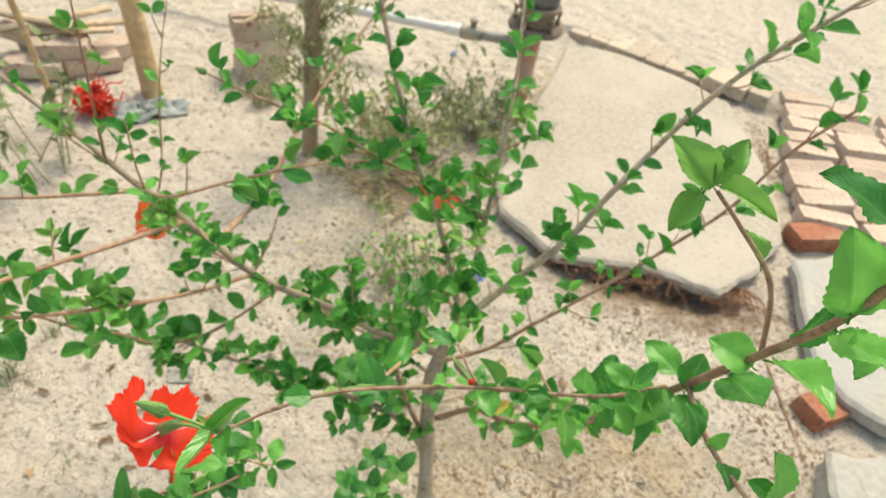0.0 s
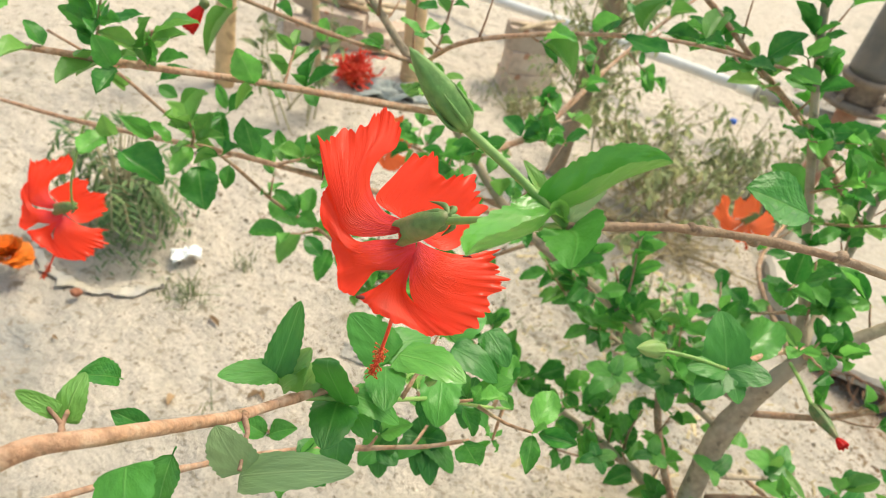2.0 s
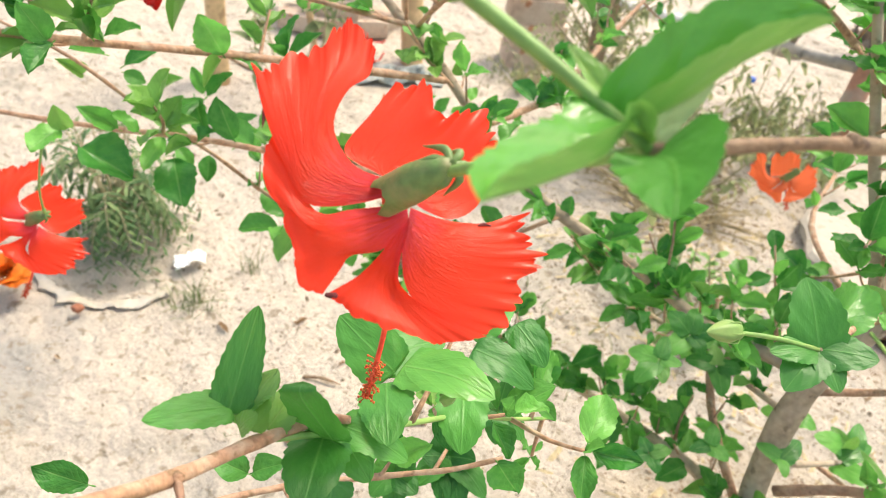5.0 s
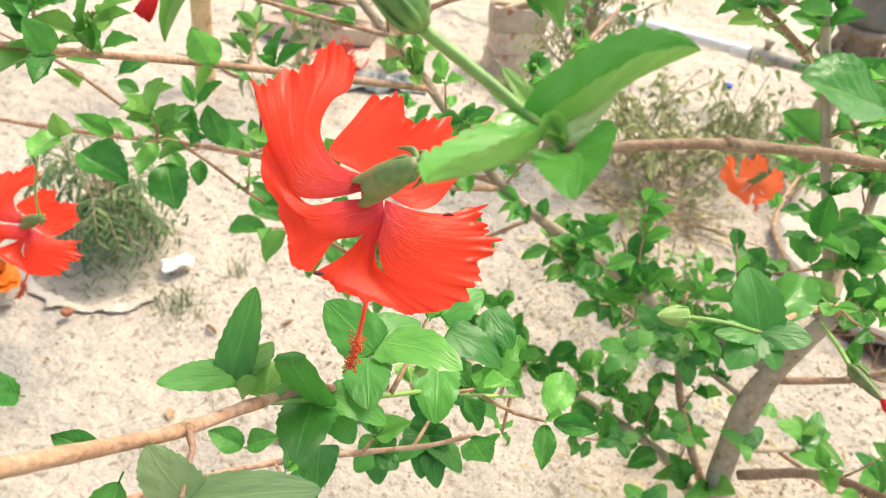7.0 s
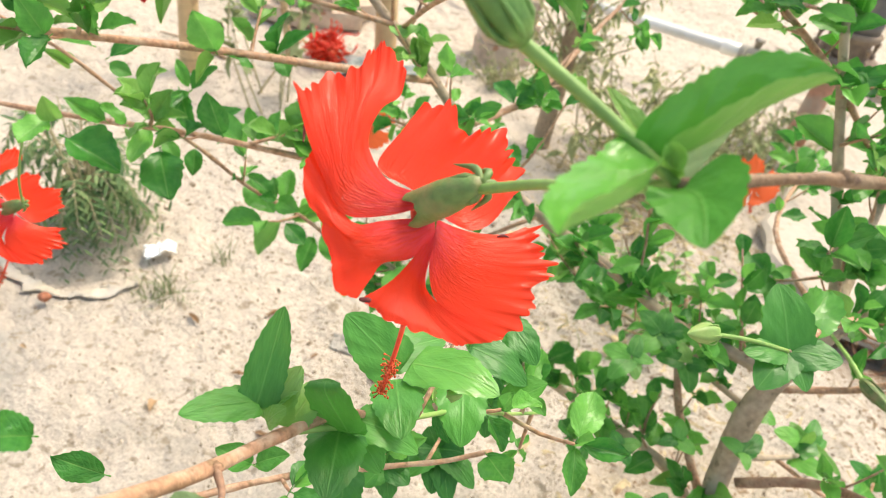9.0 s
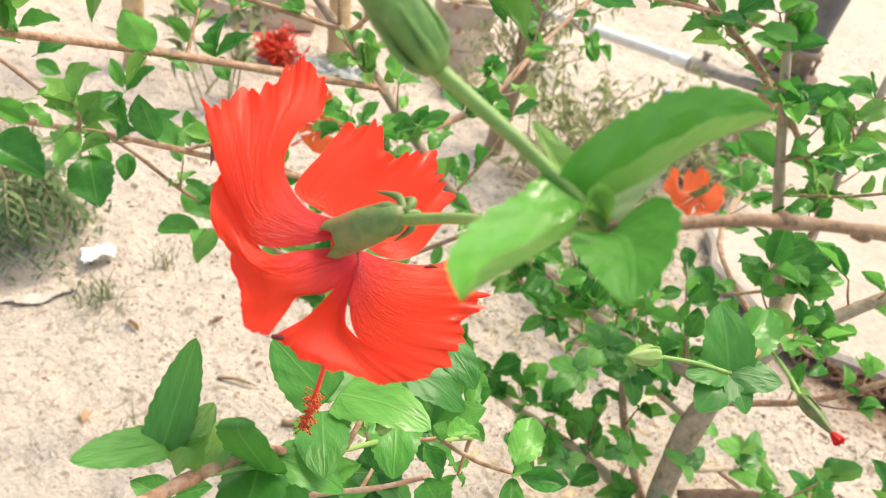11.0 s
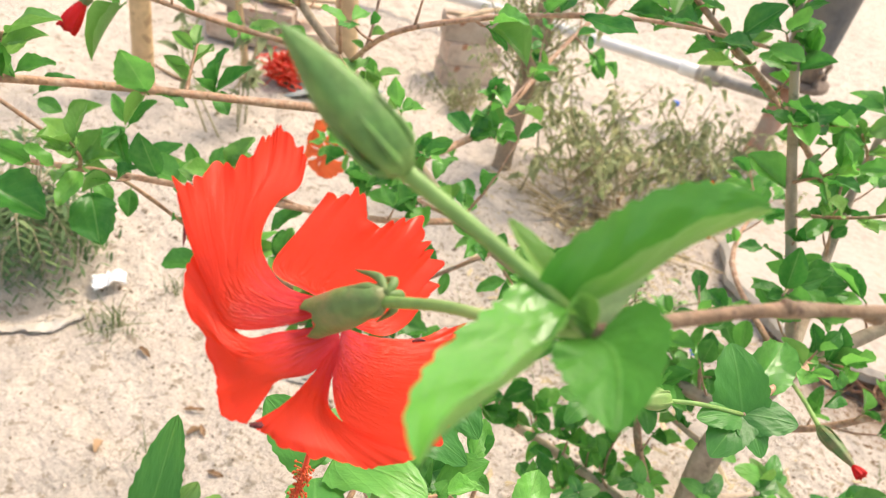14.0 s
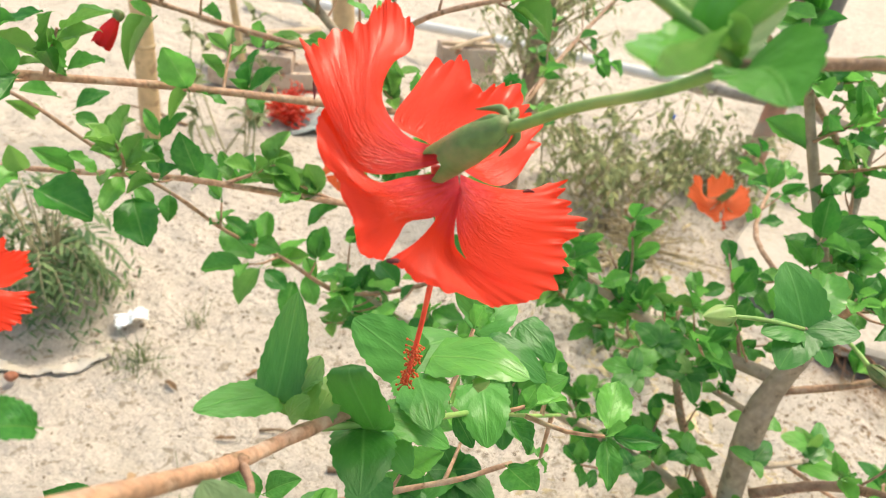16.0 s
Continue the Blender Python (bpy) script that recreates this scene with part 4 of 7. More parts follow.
heap = pile("brick_pile", "low pile of dusty bricks with bleached boards laid across", "bricks")
for x, y, z, a in ((-1.98, 2.72, 0.036, 15), (-1.80, 2.85, 0.036, 40), (-2.05, 2.93, 0.036, 5), (-1.90, 2.80, 0.107, 25), (-2.08, 2.86, 0.107, -10), (-1.76, 3.02, 0.036, 60)):
    put_brick(heap, x, y, z, a)
for a, x, y, dz in ((20, -1.95, 2.84, 0.0), (48, -1.98, 2.9, 0.02), (-5, -2.05, 2.85, 0.03), (33, -1.88, 2.9, 0.012)):
    c = Vector((x, y, 0.155 + dz))
    d = Vector((math.cos(radians(a)), math.sin(radians(a)), 0.05)) * 0.24
    bm = bmesh.new()
    bmesh.ops.create_cube(bm, size=1, matrix=aim(c - d, c + d, (0, 0, 1)) @ Matrix.Translation((0, 0.24, 0)) @ Matrix.Diagonal((0.045, 0.5, 0.013, 1)))
    bmesh.ops.subdivide_edges(bm, edges=bm.edges[:], cuts=2)
    for v in bm.verts:
        v.co += noise.noise_vector(v.co * 12) * 0.006
    part("board", bm, BOARD, heap)

paving = pile("brick_paving", "rows of sandy bricks laid as an edging beside the slab", "bricks")
for row in range(9):
    for col in range(3):
        x = 1.51 + 0.252 * col + 0.014 * row + rng.uniform(-0.03, 0.03)
        y = 2.82 + 0.132 * row - 0.03 * col + rng.uniform(-0.014, 0.014)
        put_brick(paving, x, y, 0.045 + rng.uniform(-0.02, 0.022), 7 + rng.uniform(-9, 9), rng.uniform(-5, 5), roll=rng.uniform(-9, 9))
put_brick(paving, 1.44, 2.70, 0.036, 20, 0, RED_BRICKS[0])
for k in range(8):
    put_brick(paving, 0.44 + 0.1075 * k, 4.30 - 0.044 * k, 0.019 + rng.uniform(-0.004, 0.005), 68 + rng.uniform(-2, 2), rng.uniform(-2, 2), rng.choice(SANDED_BRICKS))
for k in range(3):
    put_brick(paving, 1.20 + 0.11 * k, 3.95 - 0.01 * k, 0.05 + rng.uniform(-0.01, 0.01), 60 + rng.uniform(-12, 12), rng.uniform(-6, 6), rng.choice(SANDED_BRICKS))
prop = pile("brick_prop", "red broken brick under the cement slab", "bricks")
put_brick(prop, 1.29, 1.80, 0.012, 35, 8, RED_BRICKS[1])


roots = tagged(empty("root_tangle", (0.8, 2.2, 0)), "thin brown roots hanging out of the hollow under the slab", "roots")
rr = random.Random(44)
for k in range(130):
    x = 0.36 + 0.74 * rr.random()
    y = 2.235 - 0.02 * rr.random()
    p = [Vector((x, y + 0.05, 0.022))]
    for q in range(3):
        p.append(p[-1] + Vector((rr.gauss(0, 0.040), -0.050 * rr.random() - 0.006, rr.gauss(-0.004, 0.014))))
    p = [Vector((v.x, v.y, max(v.z, ground_height(v.x, v.y) + 0.002))) for v in p]
    part("root", tube(bmesh.new(), p, [0.0034, 0.0024, 0.0010], 5, 4, 0.3), ROOT, roots)

# ---- poles, pump and pipe ----


def bamboo(base, top, r, label):
    """A split bamboo stake with joint rings and a cut top."""
    base, top = Vector(base), Vector(top)
    thing = tagged(empty("bamboo_stake", base), label, "stake")
    n = 7
    pts = [base.lerp(top, k / n) + Vector((noise.noise(Vector((k * 1.3, base.x, 0))), 0, 0)) * 0.006 for k in range(n + 1)]
    part("pole", tube(bmesh.new(), pts, [r * 1.04, r, r * 0.97, r * 0.95], 14, 5, 0.05), BAMBOO, thing)
    for k in (0.30, 1.9, 3.6, 5.2):
        i = int(k)
        c = pts[i].lerp(pts[i + 1], k - i)
        d = (top - base).normalized()
        part("joint", tube(bmesh.new(), [c - d * 0.008, c - d * 0.003, c + d * 0.003, c + d * 0.008], [r * 0.98, r * 1.09, r * 1.09, r * 0.97], 14, 2, 0.03), BAMBOO, thing)
    return thing


bamboo((-1.92, 2.14, -0.02), (-1.90, 2.16, 1.25), 0.034, "weathered bamboo stake standing upright in the sand")
bamboo((-1.46, 2.74, -0.02), (-1.62, 2.80, 1.3), 0.042, "thick bamboo stake leaning slightly with a rag at its foot")
bamboo((-1.70, 2.43, -0.02), (-1.80, 2.42, 0.75), 0.013, "thin stick pushed into the sand and leaning")

pump = tagged(empty("hand_pump", (0.12, 3.42, 0)), "old hand pump with dark barrel on a peeling red riser pipe", "pump")
at_pump = Matrix.Translation((0.12, 3.42, 0))
part("riser", lathe(bmesh.new(), [(0.044, -0.05), (0.043, 0.1), (0.042, 0.38)], 20, at_pump), RISER, pump, "peeling red painted pipe")
part("flange", lathe(bmesh.new(), [(0.06, 0.355), (0.128, 0.36), (0.132, 0.368), (0.130, 0.382), (0.07, 0.386)], 28, at_pump), RUST, pump, "rusty round flange")
part("casting", lathe(bmesh.new(), [(0.085, 0.386), (0.09, 0.40), (0.078, 0.44), (0.098, 0.462), (0.102, 0.478), (0.09, 0.485)], 24, at_pump), RUST, pump, "rusted casting")
part("barrel", lathe(bmesh.new(), [(0.084, 0.485), (0.086, 0.52), (0.086, 1.05), (0.098, 1.06), (0.1, 1.1), (0.03, 1.13)], 24, at_pump), PUMP, pump, "dark blue-grey barrel")
for k in range(5):
    a = 2 * math.pi * k / 5 + 0.4
    part("bolt", lathe(bmesh.new(), [(0.013, 0.375), (0.013, 0.40), (0.007, 0.402), (0.007, 0.43), (0.012, 0.432), (0.012, 0.446)], 6,
                       at_pump @ Matrix.Translation((0.108 * math.cos(a), 0.108 * math.sin(a), 0))), RUST, pump)

pipe = tagged(empty("water_pipe", (-0.6, 3.5, 0)), "white plastic water pipe joined by a grey coupling to the pump", "pipe")
part("plastic_pipe", tube(bmesh.new(), [(-2.6, 3.62, 0.09), (-1.7, 3.58, 0.15), (-0.98, 3.55, 0.20), (-0.21, 3.47, 0.25)], [0.024, 0.024], 14, 6), PVC, pipe)
part("socket", tube(bmesh.new(), [(-0.30, 3.478, 0.244), (-0.21, 3.47, 0.25)], [0.030, 0.030], 14, 2), PVC, pipe, "white socket")
part("coupling", tube(bmesh.new(), [(-0.225, 3.471, 0.249), (-0.19, 3.466, 0.252), (-0.14, 3.46, 0.256), (-0.12, 3.457, 0.258)], [0.033, 0.036, 0.035, 0.03], 14, 2), GREY_PIPE, pipe, "grey coupling")
part("valve_cap", lathe(bmesh.new(), [(0.014, 0), (0.014, 0.04), (0.02, 0.042), (0.02, 0.054)], 10, Matrix.Translation((-0.17, 3.464, 0.27))), GREY_PIPE, pipe)
part("metal_pipe", tube(bmesh.new(), [(-0.13, 3.458, 0.257), (0.0, 3.44, 0.268), (0.10, 3.424, 0.278)], [0.025, 0.025], 14, 3), GREY_PIPE, pipe, "grey metal pipe")

# ---- litter that one can name ----
bm = lathe(bmesh.new(), [(0.016, 0), (0.017, 0.004), (0.016, 0.017), (0.012, 0.019)], 18, Matrix.Translation((-0.265, 3.70, 0.0)))
tagged(part("bottle_cap", bm, BLUE), "blue plastic bottle cap lying on the sand", "bottle cap")
bm = bmesh.new()
bmesh.ops.create_grid(bm, x_segments=4, y_segments=3, size=0.5, matrix=pose(0.10, 2.02, 0.03, 20, 15, 30) @ Matrix.Diagonal((0.03, 0.022, 1, 1)))
for v in bm.verts:
    v.co.z += 0.006 * noise.noise(v.co * 70)
bmesh.ops.solidify(bm, geom=bm.faces[:], thickness=0.003)
tagged(part("plastic_scrap", bm, BLUE), "small blue scrap of plastic on the soil", "scrap")


def crumple(name, mat, label, category, at, size, seed, ribs=7, squash=0.35, turn=0.0):
    """A crumpled sheet lying on the ground: a folded, pinched patch with thickness."""
    bm = bmesh.new()
    bmesh.ops.create_grid(bm, x_segments=26, y_segments=18, size=0.5)
    m = pose(*at, 0, 0, turn)
    for v in bm.verts:
        x, y = v.co.x, v.co.y
        f = noise.noise(Vector((x * 4, y * 4, seed)))
        g = noise.noise(Vector((x * 9, y * 9, seed + 4)))
        z = squash * (0.5 + 0.5 * math.sin(ribs * x + 5 * f)) * (1 - 1.6 * (x * x + y * y)) * 0.5 + 0.12 * g
        p = m @ Vector(((x + 0.12 * g) * size[0], (y + 0.16 * f) * size[1], 0))
        v.co = (p.x, p.y, ground_height(p.x, p.y) + at[2] + 0.004 + max(0, z) * min(size))
    bmesh.ops.solidify(bm, geom=bm.faces[:], thickness=0.002)
    return tagged(part(name, bm, mat), label, category)


crumple("rag", RAG, "faded grey rag twisted round the foot of the bamboo stake", "rag", (-1.42, 2.60, 0), (0.34, 0.14), 3, 16, 0.6, 35)
crumple("paper_cup", CUP, "crushed dirty paper cup among the dry weeds", "cup", (-0.08, 2.98, 0.04), (0.14, 0.10), 8, 6, 0.9, 60)
crumple("paper_scrap", FOAM, "pale scrap of packaging in the dry weeds", "scrap", (0.02, 3.02, 0.04), (0.09, 0.05), 11, 5, 0.5, 10)
crumple("stone_chip", GREY_CONCRETE, "flat grey chip of cement on the soil", "rubble", (-0.70, 1.38, 0), (0.07, 0.05), 21, 3, 0.3, 20)
crumple("foam_scrap", FOAM, "white crumpled piece of foam at the basin's rim", "scrap", (-1.235, 1.335, 0.02), (0.07, 0.05), 14, 8, 0.9, 50)
bm = bmesh.new()
arc = [(-1.42 + 0.20 * math.cos(a), 1.24 + 0.15 * math.sin(a), 0.012 + 0.01 * math.sin(3 * a)) for a in (radians(d) for d in range(-125, 11, 15))]
tube(bm, arc, [0.008, 0.016, 0.012, 0.018, 0.006], 8, 5, 0.8)
for v in bm.verts:
    v.co += noise.noise_vector(v.co * 28) * 0.012
    v.co.z = ground_height(v.co.x, v.co.y) + 0.006 + 0.010 * abs(noise.noise(v.co * 40))
tagged(part("plastic_sheet", bm, PLASTIC), "torn grey plastic rim half buried round the feathery plant", "plastic sheet")
bm = bmesh.new()
bmesh.ops.create_icosphere(bm, subdivisions=3, radius=0.013, matrix=Matrix.Translation((-1.317, 1.07, 0.008)))
for v in bm.verts:
    v.co += noise.noise_vector(v.co * 50) * 0.007
tagged(part("clod", bm, RED_BRICK), "small reddish clod of brick on the sand", "clod")


def dry_twig(points, r, label):
    p = [(x, y, ground_height(x, y) + z) for x, y, z in points]
    tagged(part("dry_twig", tube(bmesh.new(), p, [r, r * 0.8, r * 0.3], 6, 4, 0.4), LITTER), label, "twig")


dry_twig([(-0.60, 1.20, 0.004), (-0.55, 1.235, 0.012), (-0.49, 1.27, 0.004)], 0.007, "dry curled brown leaf stalk on the sand")
dry_twig([(-0.78, 1.22, 0.004), (-0.74, 1.235, 0.014), (-0.70, 1.25, 0.006)], 0.004, "short dry brown twig on the sand")
dry_twig([(1.12, 1.95, 0.004), (1.14, 1.75, 0.01), (1.17, 1.55, 0.005)], 0.004, "long dry straw lying beside the cement")
dry_twig([(-1.9, 2.3, 0.004), (-2.05, 2.28, 0.02), (-2.2, 2.27, 0.004)], 0.006, "dry stick lying on the sand")

DRY = leaf_material("dry_brown_leaf", (0.32, 0.19, 0.10), (0.50, 0.34, 0.20), (0.44, 0.30, 0.18), 0.75, 0.2)
DRY_LEAVES = [leaf_mesh("dry_leaf", DRY, 90 + i, 16, 6, fold=0.5 + 0.2 * i, droop=-0.25 + 0.2 * i, ripple=0.09) for i in range(4)]
DRY_SPOTS = [(-0.85, 1.16), (-0.77, 1.13), (-0.89, 1.33), (-0.58, 1.32), (-0.17, 1.17), (-0.73, 1.31), (-1.25, 0.96), (-0.90, 0.98), (-0.71, 1.07), (-0.90, 1.33), (-1.00, 1.22), (-0.80, 1.11), (0.50, 1.51), (0.43, 1.64), (0.68, 2.03), (-0.28, 2.60), (-0.11, 2.21)]
dr = random.Random(77)
for k, (x, y) in enumerate(DRY_SPOTS):
    dry = tagged(new("dry_leaf", DRY_LEAVES[k % 4]), "curled dry brown leaf lying on the sand", "dry leaf", group="dry leaves on the sand")
    size = dr.uniform(0.018, 0.048)
    dry.matrix_basis = pose(x, y, ground_height(x, y) + 0.004, dr.uniform(-8, 8), dr.uniform(-20, 20), dr.uniform(0, 360)) @ Matrix.Diagonal((dr.uniform(0.2, 0.42) * size, size, 0.6 * size, 1))

# ---- grass, weeds and small plants ----


def blades(name, label, category, at, count, height, spread, mat, seed, wide=0.0035, lean=0.6):
    """A tuft of narrow bent blades, one mesh of stuff."""
    r = random.Random(seed)
    bm = bmesh.new()
    uv = bm.loops.layers.uv.new("UVMap")
    for q in range(count):
        a = r.uniform(0, 6.28)
        x, y = at[0] + r.gauss(0, spread), at[1] + r.gauss(0, spread)
        z = ground_height(x, y) - 0.004
        d = Vector((math.cos(a), math.sin(a), 0))
        s = Vector((-d.y, d.x, 0)) * wide
        h, l = height * r.uniform(0.5, 1.1), lean * r.uniform(0.3, 1.3)
        prev = None
        for k in range(4):
            t = k / 3
            c = Vector((x, y, z)) + d * h * l * t * t + Vector((0, 0, h * (t - 0.35 * l * t * t)))
            w = s * (1 - t * 0.92)
            row = (bm.verts.new(c - w), bm.verts.new(c + w))
            if prev:
                f = bm.faces.new((prev[0], prev[1], row[1], row[0]))
                for lp, u in zip(f.loops, ((0, t - 0.3), (1, t - 0.3), (1, t), (0, t))):
                    lp[uv].uv = u
            prev = row
    return tagged(part(name, bm, mat), label, category, kind="stuff")


blades("grass_tuft", "small dull green grass tuft on the sand", "grass", (-1.135, 1.245), 70, 0.065, 0.028, GRASS, 1, 0.0018, 1.2)
blades("grass_tuft", "thin grass tuft beside the basin", "grass", (-1.12, 1.42), 24, 0.09, 0.018, GRASS, 2, 0.0016, 0.6)
blades("grass_tuft", "sparse wisp of grass on the sand", "grass", (-0.82, 1.02), 10, 0.09, 0.02, GRASS, 3, 0.0016, 0.7)
blades("grass_tuft", "sparse wisp of grass near the slab", "grass", (0.62, 1.92), 14, 0.06, 0.03, GRASS, 4, 0.0018, 0.8)
blades("grass_tuft", "dry tuft in the sand by the bricks", "grass", (-1.15, 2.92), 60, 0.10, 0.09, GRASS, 5, 0.0022, 0.9)
blades("grass_tuft", "sparse grass round the shrub", "grass", (-0.35, 1.75), 60, 0.07, 0.16, GRASS, 6, 0.002, 0.9)
blades("grass_tuft", "short wisp of grass at the trunk", "grass", (-0.1, 1.0), 16, 0.07, 0.06, GRASS, 7, 0.0018, 0.9)


def weed(name, label, category, stems, at, height, spread, leaf_size, seed, stem_mat=WEED_STEM, leaf_mat=WEED, per=14, droop=0.35, trunk=None):
    """A bushy weed: one mesh of thin forked stems and one of many small drooping leaves."""
    r = random.Random(seed)
    thing = tagged(empty(name, (at[0], at[1], 0)), label, category)
    sb, lb = bmesh.new(), bmesh.new()
    uv = lb.loops.layers.uv.new("UVMap")
    for q in range(stems):
        a = r.uniform(0, 6.28)
        x0, y0 = at[0] + r.gauss(0, 0.25 * spread), at[1] + r.gauss(0, 0.25 * spread)
        h = height * r.uniform(0.45, 1.1)
        z0 = ground_height(x0, y0) - 0.01 if trunk is None else trunk * r.uniform(0.3, 1.0)
        if trunk is not None:
            x0, y0 = at[0], at[1]
        e = Vector((x0 + math.cos(a) * spread * r.uniform(0.3, 1.0), y0 + math.sin(a) * spread * r.uniform(0.3, 1.0), z0 + h))
        mid = Vector((x0, y0, z0)).lerp(e, 0.5) + Vector((r.uniform(-1, 1), r.uniform(-1, 1), r.uniform(0, 1))) * 0.12 * h
        pts = [Vector((x0, y0, z0)), mid, e]
        tube(sb, pts, [0.0036, 0.0027, 0.0012], 5, 5, 0.3)
        line = spline(pts, 24)
        for k in range(per):
            c = line[r.randint(7, 24)]
            d = Vector((r.uniform(-1, 1), r.uniform(-1, 1), r.uniform(-0.9, 0.5) - droop)).normalized()
            size = leaf_size * r.uniform(0.5, 1.2)
            m = aim(c + d * 0.01, c + d, (r.uniform(-0.6, 0.6), r.uniform(-0.6, 0.6), 1))
            side, bend = 0.17 * size, 0.24 * size
            rows = [(0, 0.0, 0), (0.3, 1.0, 0.5), (0.65, 0.8, 0.2), (1, 0.0, -1.0)]
            prev = None
            for t, w, zz in rows:
                row = [lb.verts.new(m @ Vector((s * side * w, t * size, zz * bend + abs(s) * 0.25 * side))) for s in ((-1, 0, 1) if w else (0,))]
                if prev:
                    pairs = [(prev[0], row[0], row[1]), (prev[0], row[1], row[2])] if len(prev) == 1 else ([(prev[0], prev[1], row[0]), (prev[1], prev[2], row[0])] if len(row) == 1 else
                                                                                                           [(prev[0], prev[1], row[1], row[0]), (prev[1], prev[2], row[2], row[1])])
                    for f in pairs:
                        face = lb.faces.new(f)
                        for lp in face.loops:
                            lp[uv].uv = (0.5, t)
                prev = row
            if r.random() < 0.4:
                tube(sb, [c, c + d * 0.012], [0.0012, 0.0008], 4, 1)
    tagged(part("stem_growth", sb, stem_mat, thing), kind="stuff")
    tagged(part("foliage", lb, leaf_mat, thing), kind="stuff")
    return thing


BARK_PALE = material("dusty_sapling_bark", (0.38, 0.28, 0.19), 0.9, 0.25, 90.0, 20.0, 0.5, 120.0, tint=(0.32, 0.25, 0.18), spots=(0.24, 0.18, 0.12), distance=0.003)
sapling = weed("sapling", "young tree with a slim brown trunk and sparse dusty curled leaves", "tree", 46, (-0.69, 2.55), 0.26, 0.26, 0.036, 11, trunk=0.62, per=18)
part("trunk", tube(bmesh.new(), [(-0.69, 2.55, -0.03), (-0.688, 2.552, 0.2), (-0.683, 2.55, 0.5), (-0.69, 2.56, 0.9), (-0.69, 2.57, 1.25)], [0.034, 0.030, 0.030, 0.027, 0.022], 14, 6, 0.12), BARK_PALE, sapling, "slim brown trunk")
weed("weed", "tangled half-dry weed bush with dusty grey-green leaves", "weed", 48, (-0.34, 2.64), 0.34, 0.40, 0.060, 12, per=11)
weed("weed", "dusty weed with curled grey-green leaves beside the slab", "weed", 36, (-0.06, 3.0), 0.27, 0.28, 0.060, 13, per=11)
weed("weed", "low dusty weed in front of the brick stack", "weed", 22, (-1.02, 2.92), 0.14, 0.16, 0.026, 14)
weed("weed", "heap of dry straw-coloured weed stems on the soil", "weed", 90, (-0.30, 2.45), 0.07, 0.34, 0.020, 15, STRAW, STRAW, 4)
weed("weed", "low green sprouts on grey soil behind the shrub", "weed", 30, (-0.12, 1.95), 0.20, 0.24, 0.045, 16, WEED_STEM, YOUNG, 6, 0.0)
weed("tall_weed", "tall thin weed with long narrow grey-green leaves", "weed", 7, (-1.55, 2.15), 0.62, 0.16, 0.085, 17, WEED_STEM, GRASS, 9, -0.3)


def feathery(name, label, at, height, spread, fronds, seed):
    """A low plant of fern-like fronds: each a bent rib with paired narrow leaflets."""
    r = random.Random(seed)
    thing = tagged(empty(name, (at[0], at[1], 0)), label, "plant")
    sb, lb = bmesh.new(), bmesh.new()
    uv = lb.loops.layers.uv.new("UVMap")
    for q in range(fronds):
        a = r.uniform(0, 6.28)
        h = height * r.uniform(0.25, 1.0)
        root = Vector((at[0] + r.gauss(0, 0.022), at[1] + r.gauss(0, 0.022), ground_height(*at) + h * r.uniform(0.25, 0.95)))
        d = Vector((math.cos(a), math.sin(a), 0))
        ln = spread * r.uniform(0.45, 1.1)
        rise = r.uniform(-0.02, 0.06)
        pts = [root, root + d * ln * 0.45 + Vector((0, 0, rise + 0.03)), root + d * ln * 0.8 + Vector((0, 0, rise - 0.02)), root + d * ln + Vector((0, 0, rise - 0.10 - 0.05 * r.random()))]
        tube(sb, pts, [0.0016, 0.0012, 0.0005], 4, 4)
        line = spline(pts, 12)
        for k in range(3, 13):
            c = line[k]
            g = (line[min(12, k + 1)] - line[k - 1]).normalized()
            s = g.cross(Vector((r.uniform(-0.2, 0.2), r.uniform(-0.2, 0.2), 1))).normalized()
            for sign in (-1, 1):
                w = (s * sign + g * 0.8 + Vector((0, 0, -0.25 + r.uniform(-0.15, 0.15)))).normalized()
                size = 0.052 * (1 - 0.45 * k / 12) * r.uniform(0.7, 1.2)
                x = w.cross(Vector((0, 0, 1))).normalized() * size * 0.11
                sag = Vector((0, 0, 0.05 * size))
                p = [c, c + w * size * 0.35 + x + sag, c + w * size * 0.7 + 0.8 * x + sag, c + w * size, c + w * size * 0.7 - 0.8 * x + sag, c + w * size * 0.35 - x + sag]
                f = lb.faces.new([lb.verts.new(v) for v in p])
                for lp, u in zip(f.loops, ((0.5, 0), (1, 0.35), (1, 0.7), (0.5, 1), (0, 0.7), (0, 0.35))):
                    lp[uv].uv = u
    for q in range(9):
        a = q * 0.7
        tube(sb, [(at[0], at[1], 0), (at[0] + 0.03 * math.cos(a), at[1] + 0.03 * math.sin(a), 0.5 * height), (at[0] + 0.07 * math.cos(a), at[1] + 0.07 * math.sin(a), 0.95 * height)], [0.004, 0.003, 0.0015], 5, 4)
    tagged(part("stem_growth", sb, WEED_STEM, thing), kind="stuff")
    tagged(part("foliage", lb, FERNY, thing), kind="stuff")
    return thing


feathery("feathery_plant", "bushy plant with feathery dark green leaves in a shallow basin", (-1.45, 1.31), 0.36, 0.165, 72, 21)

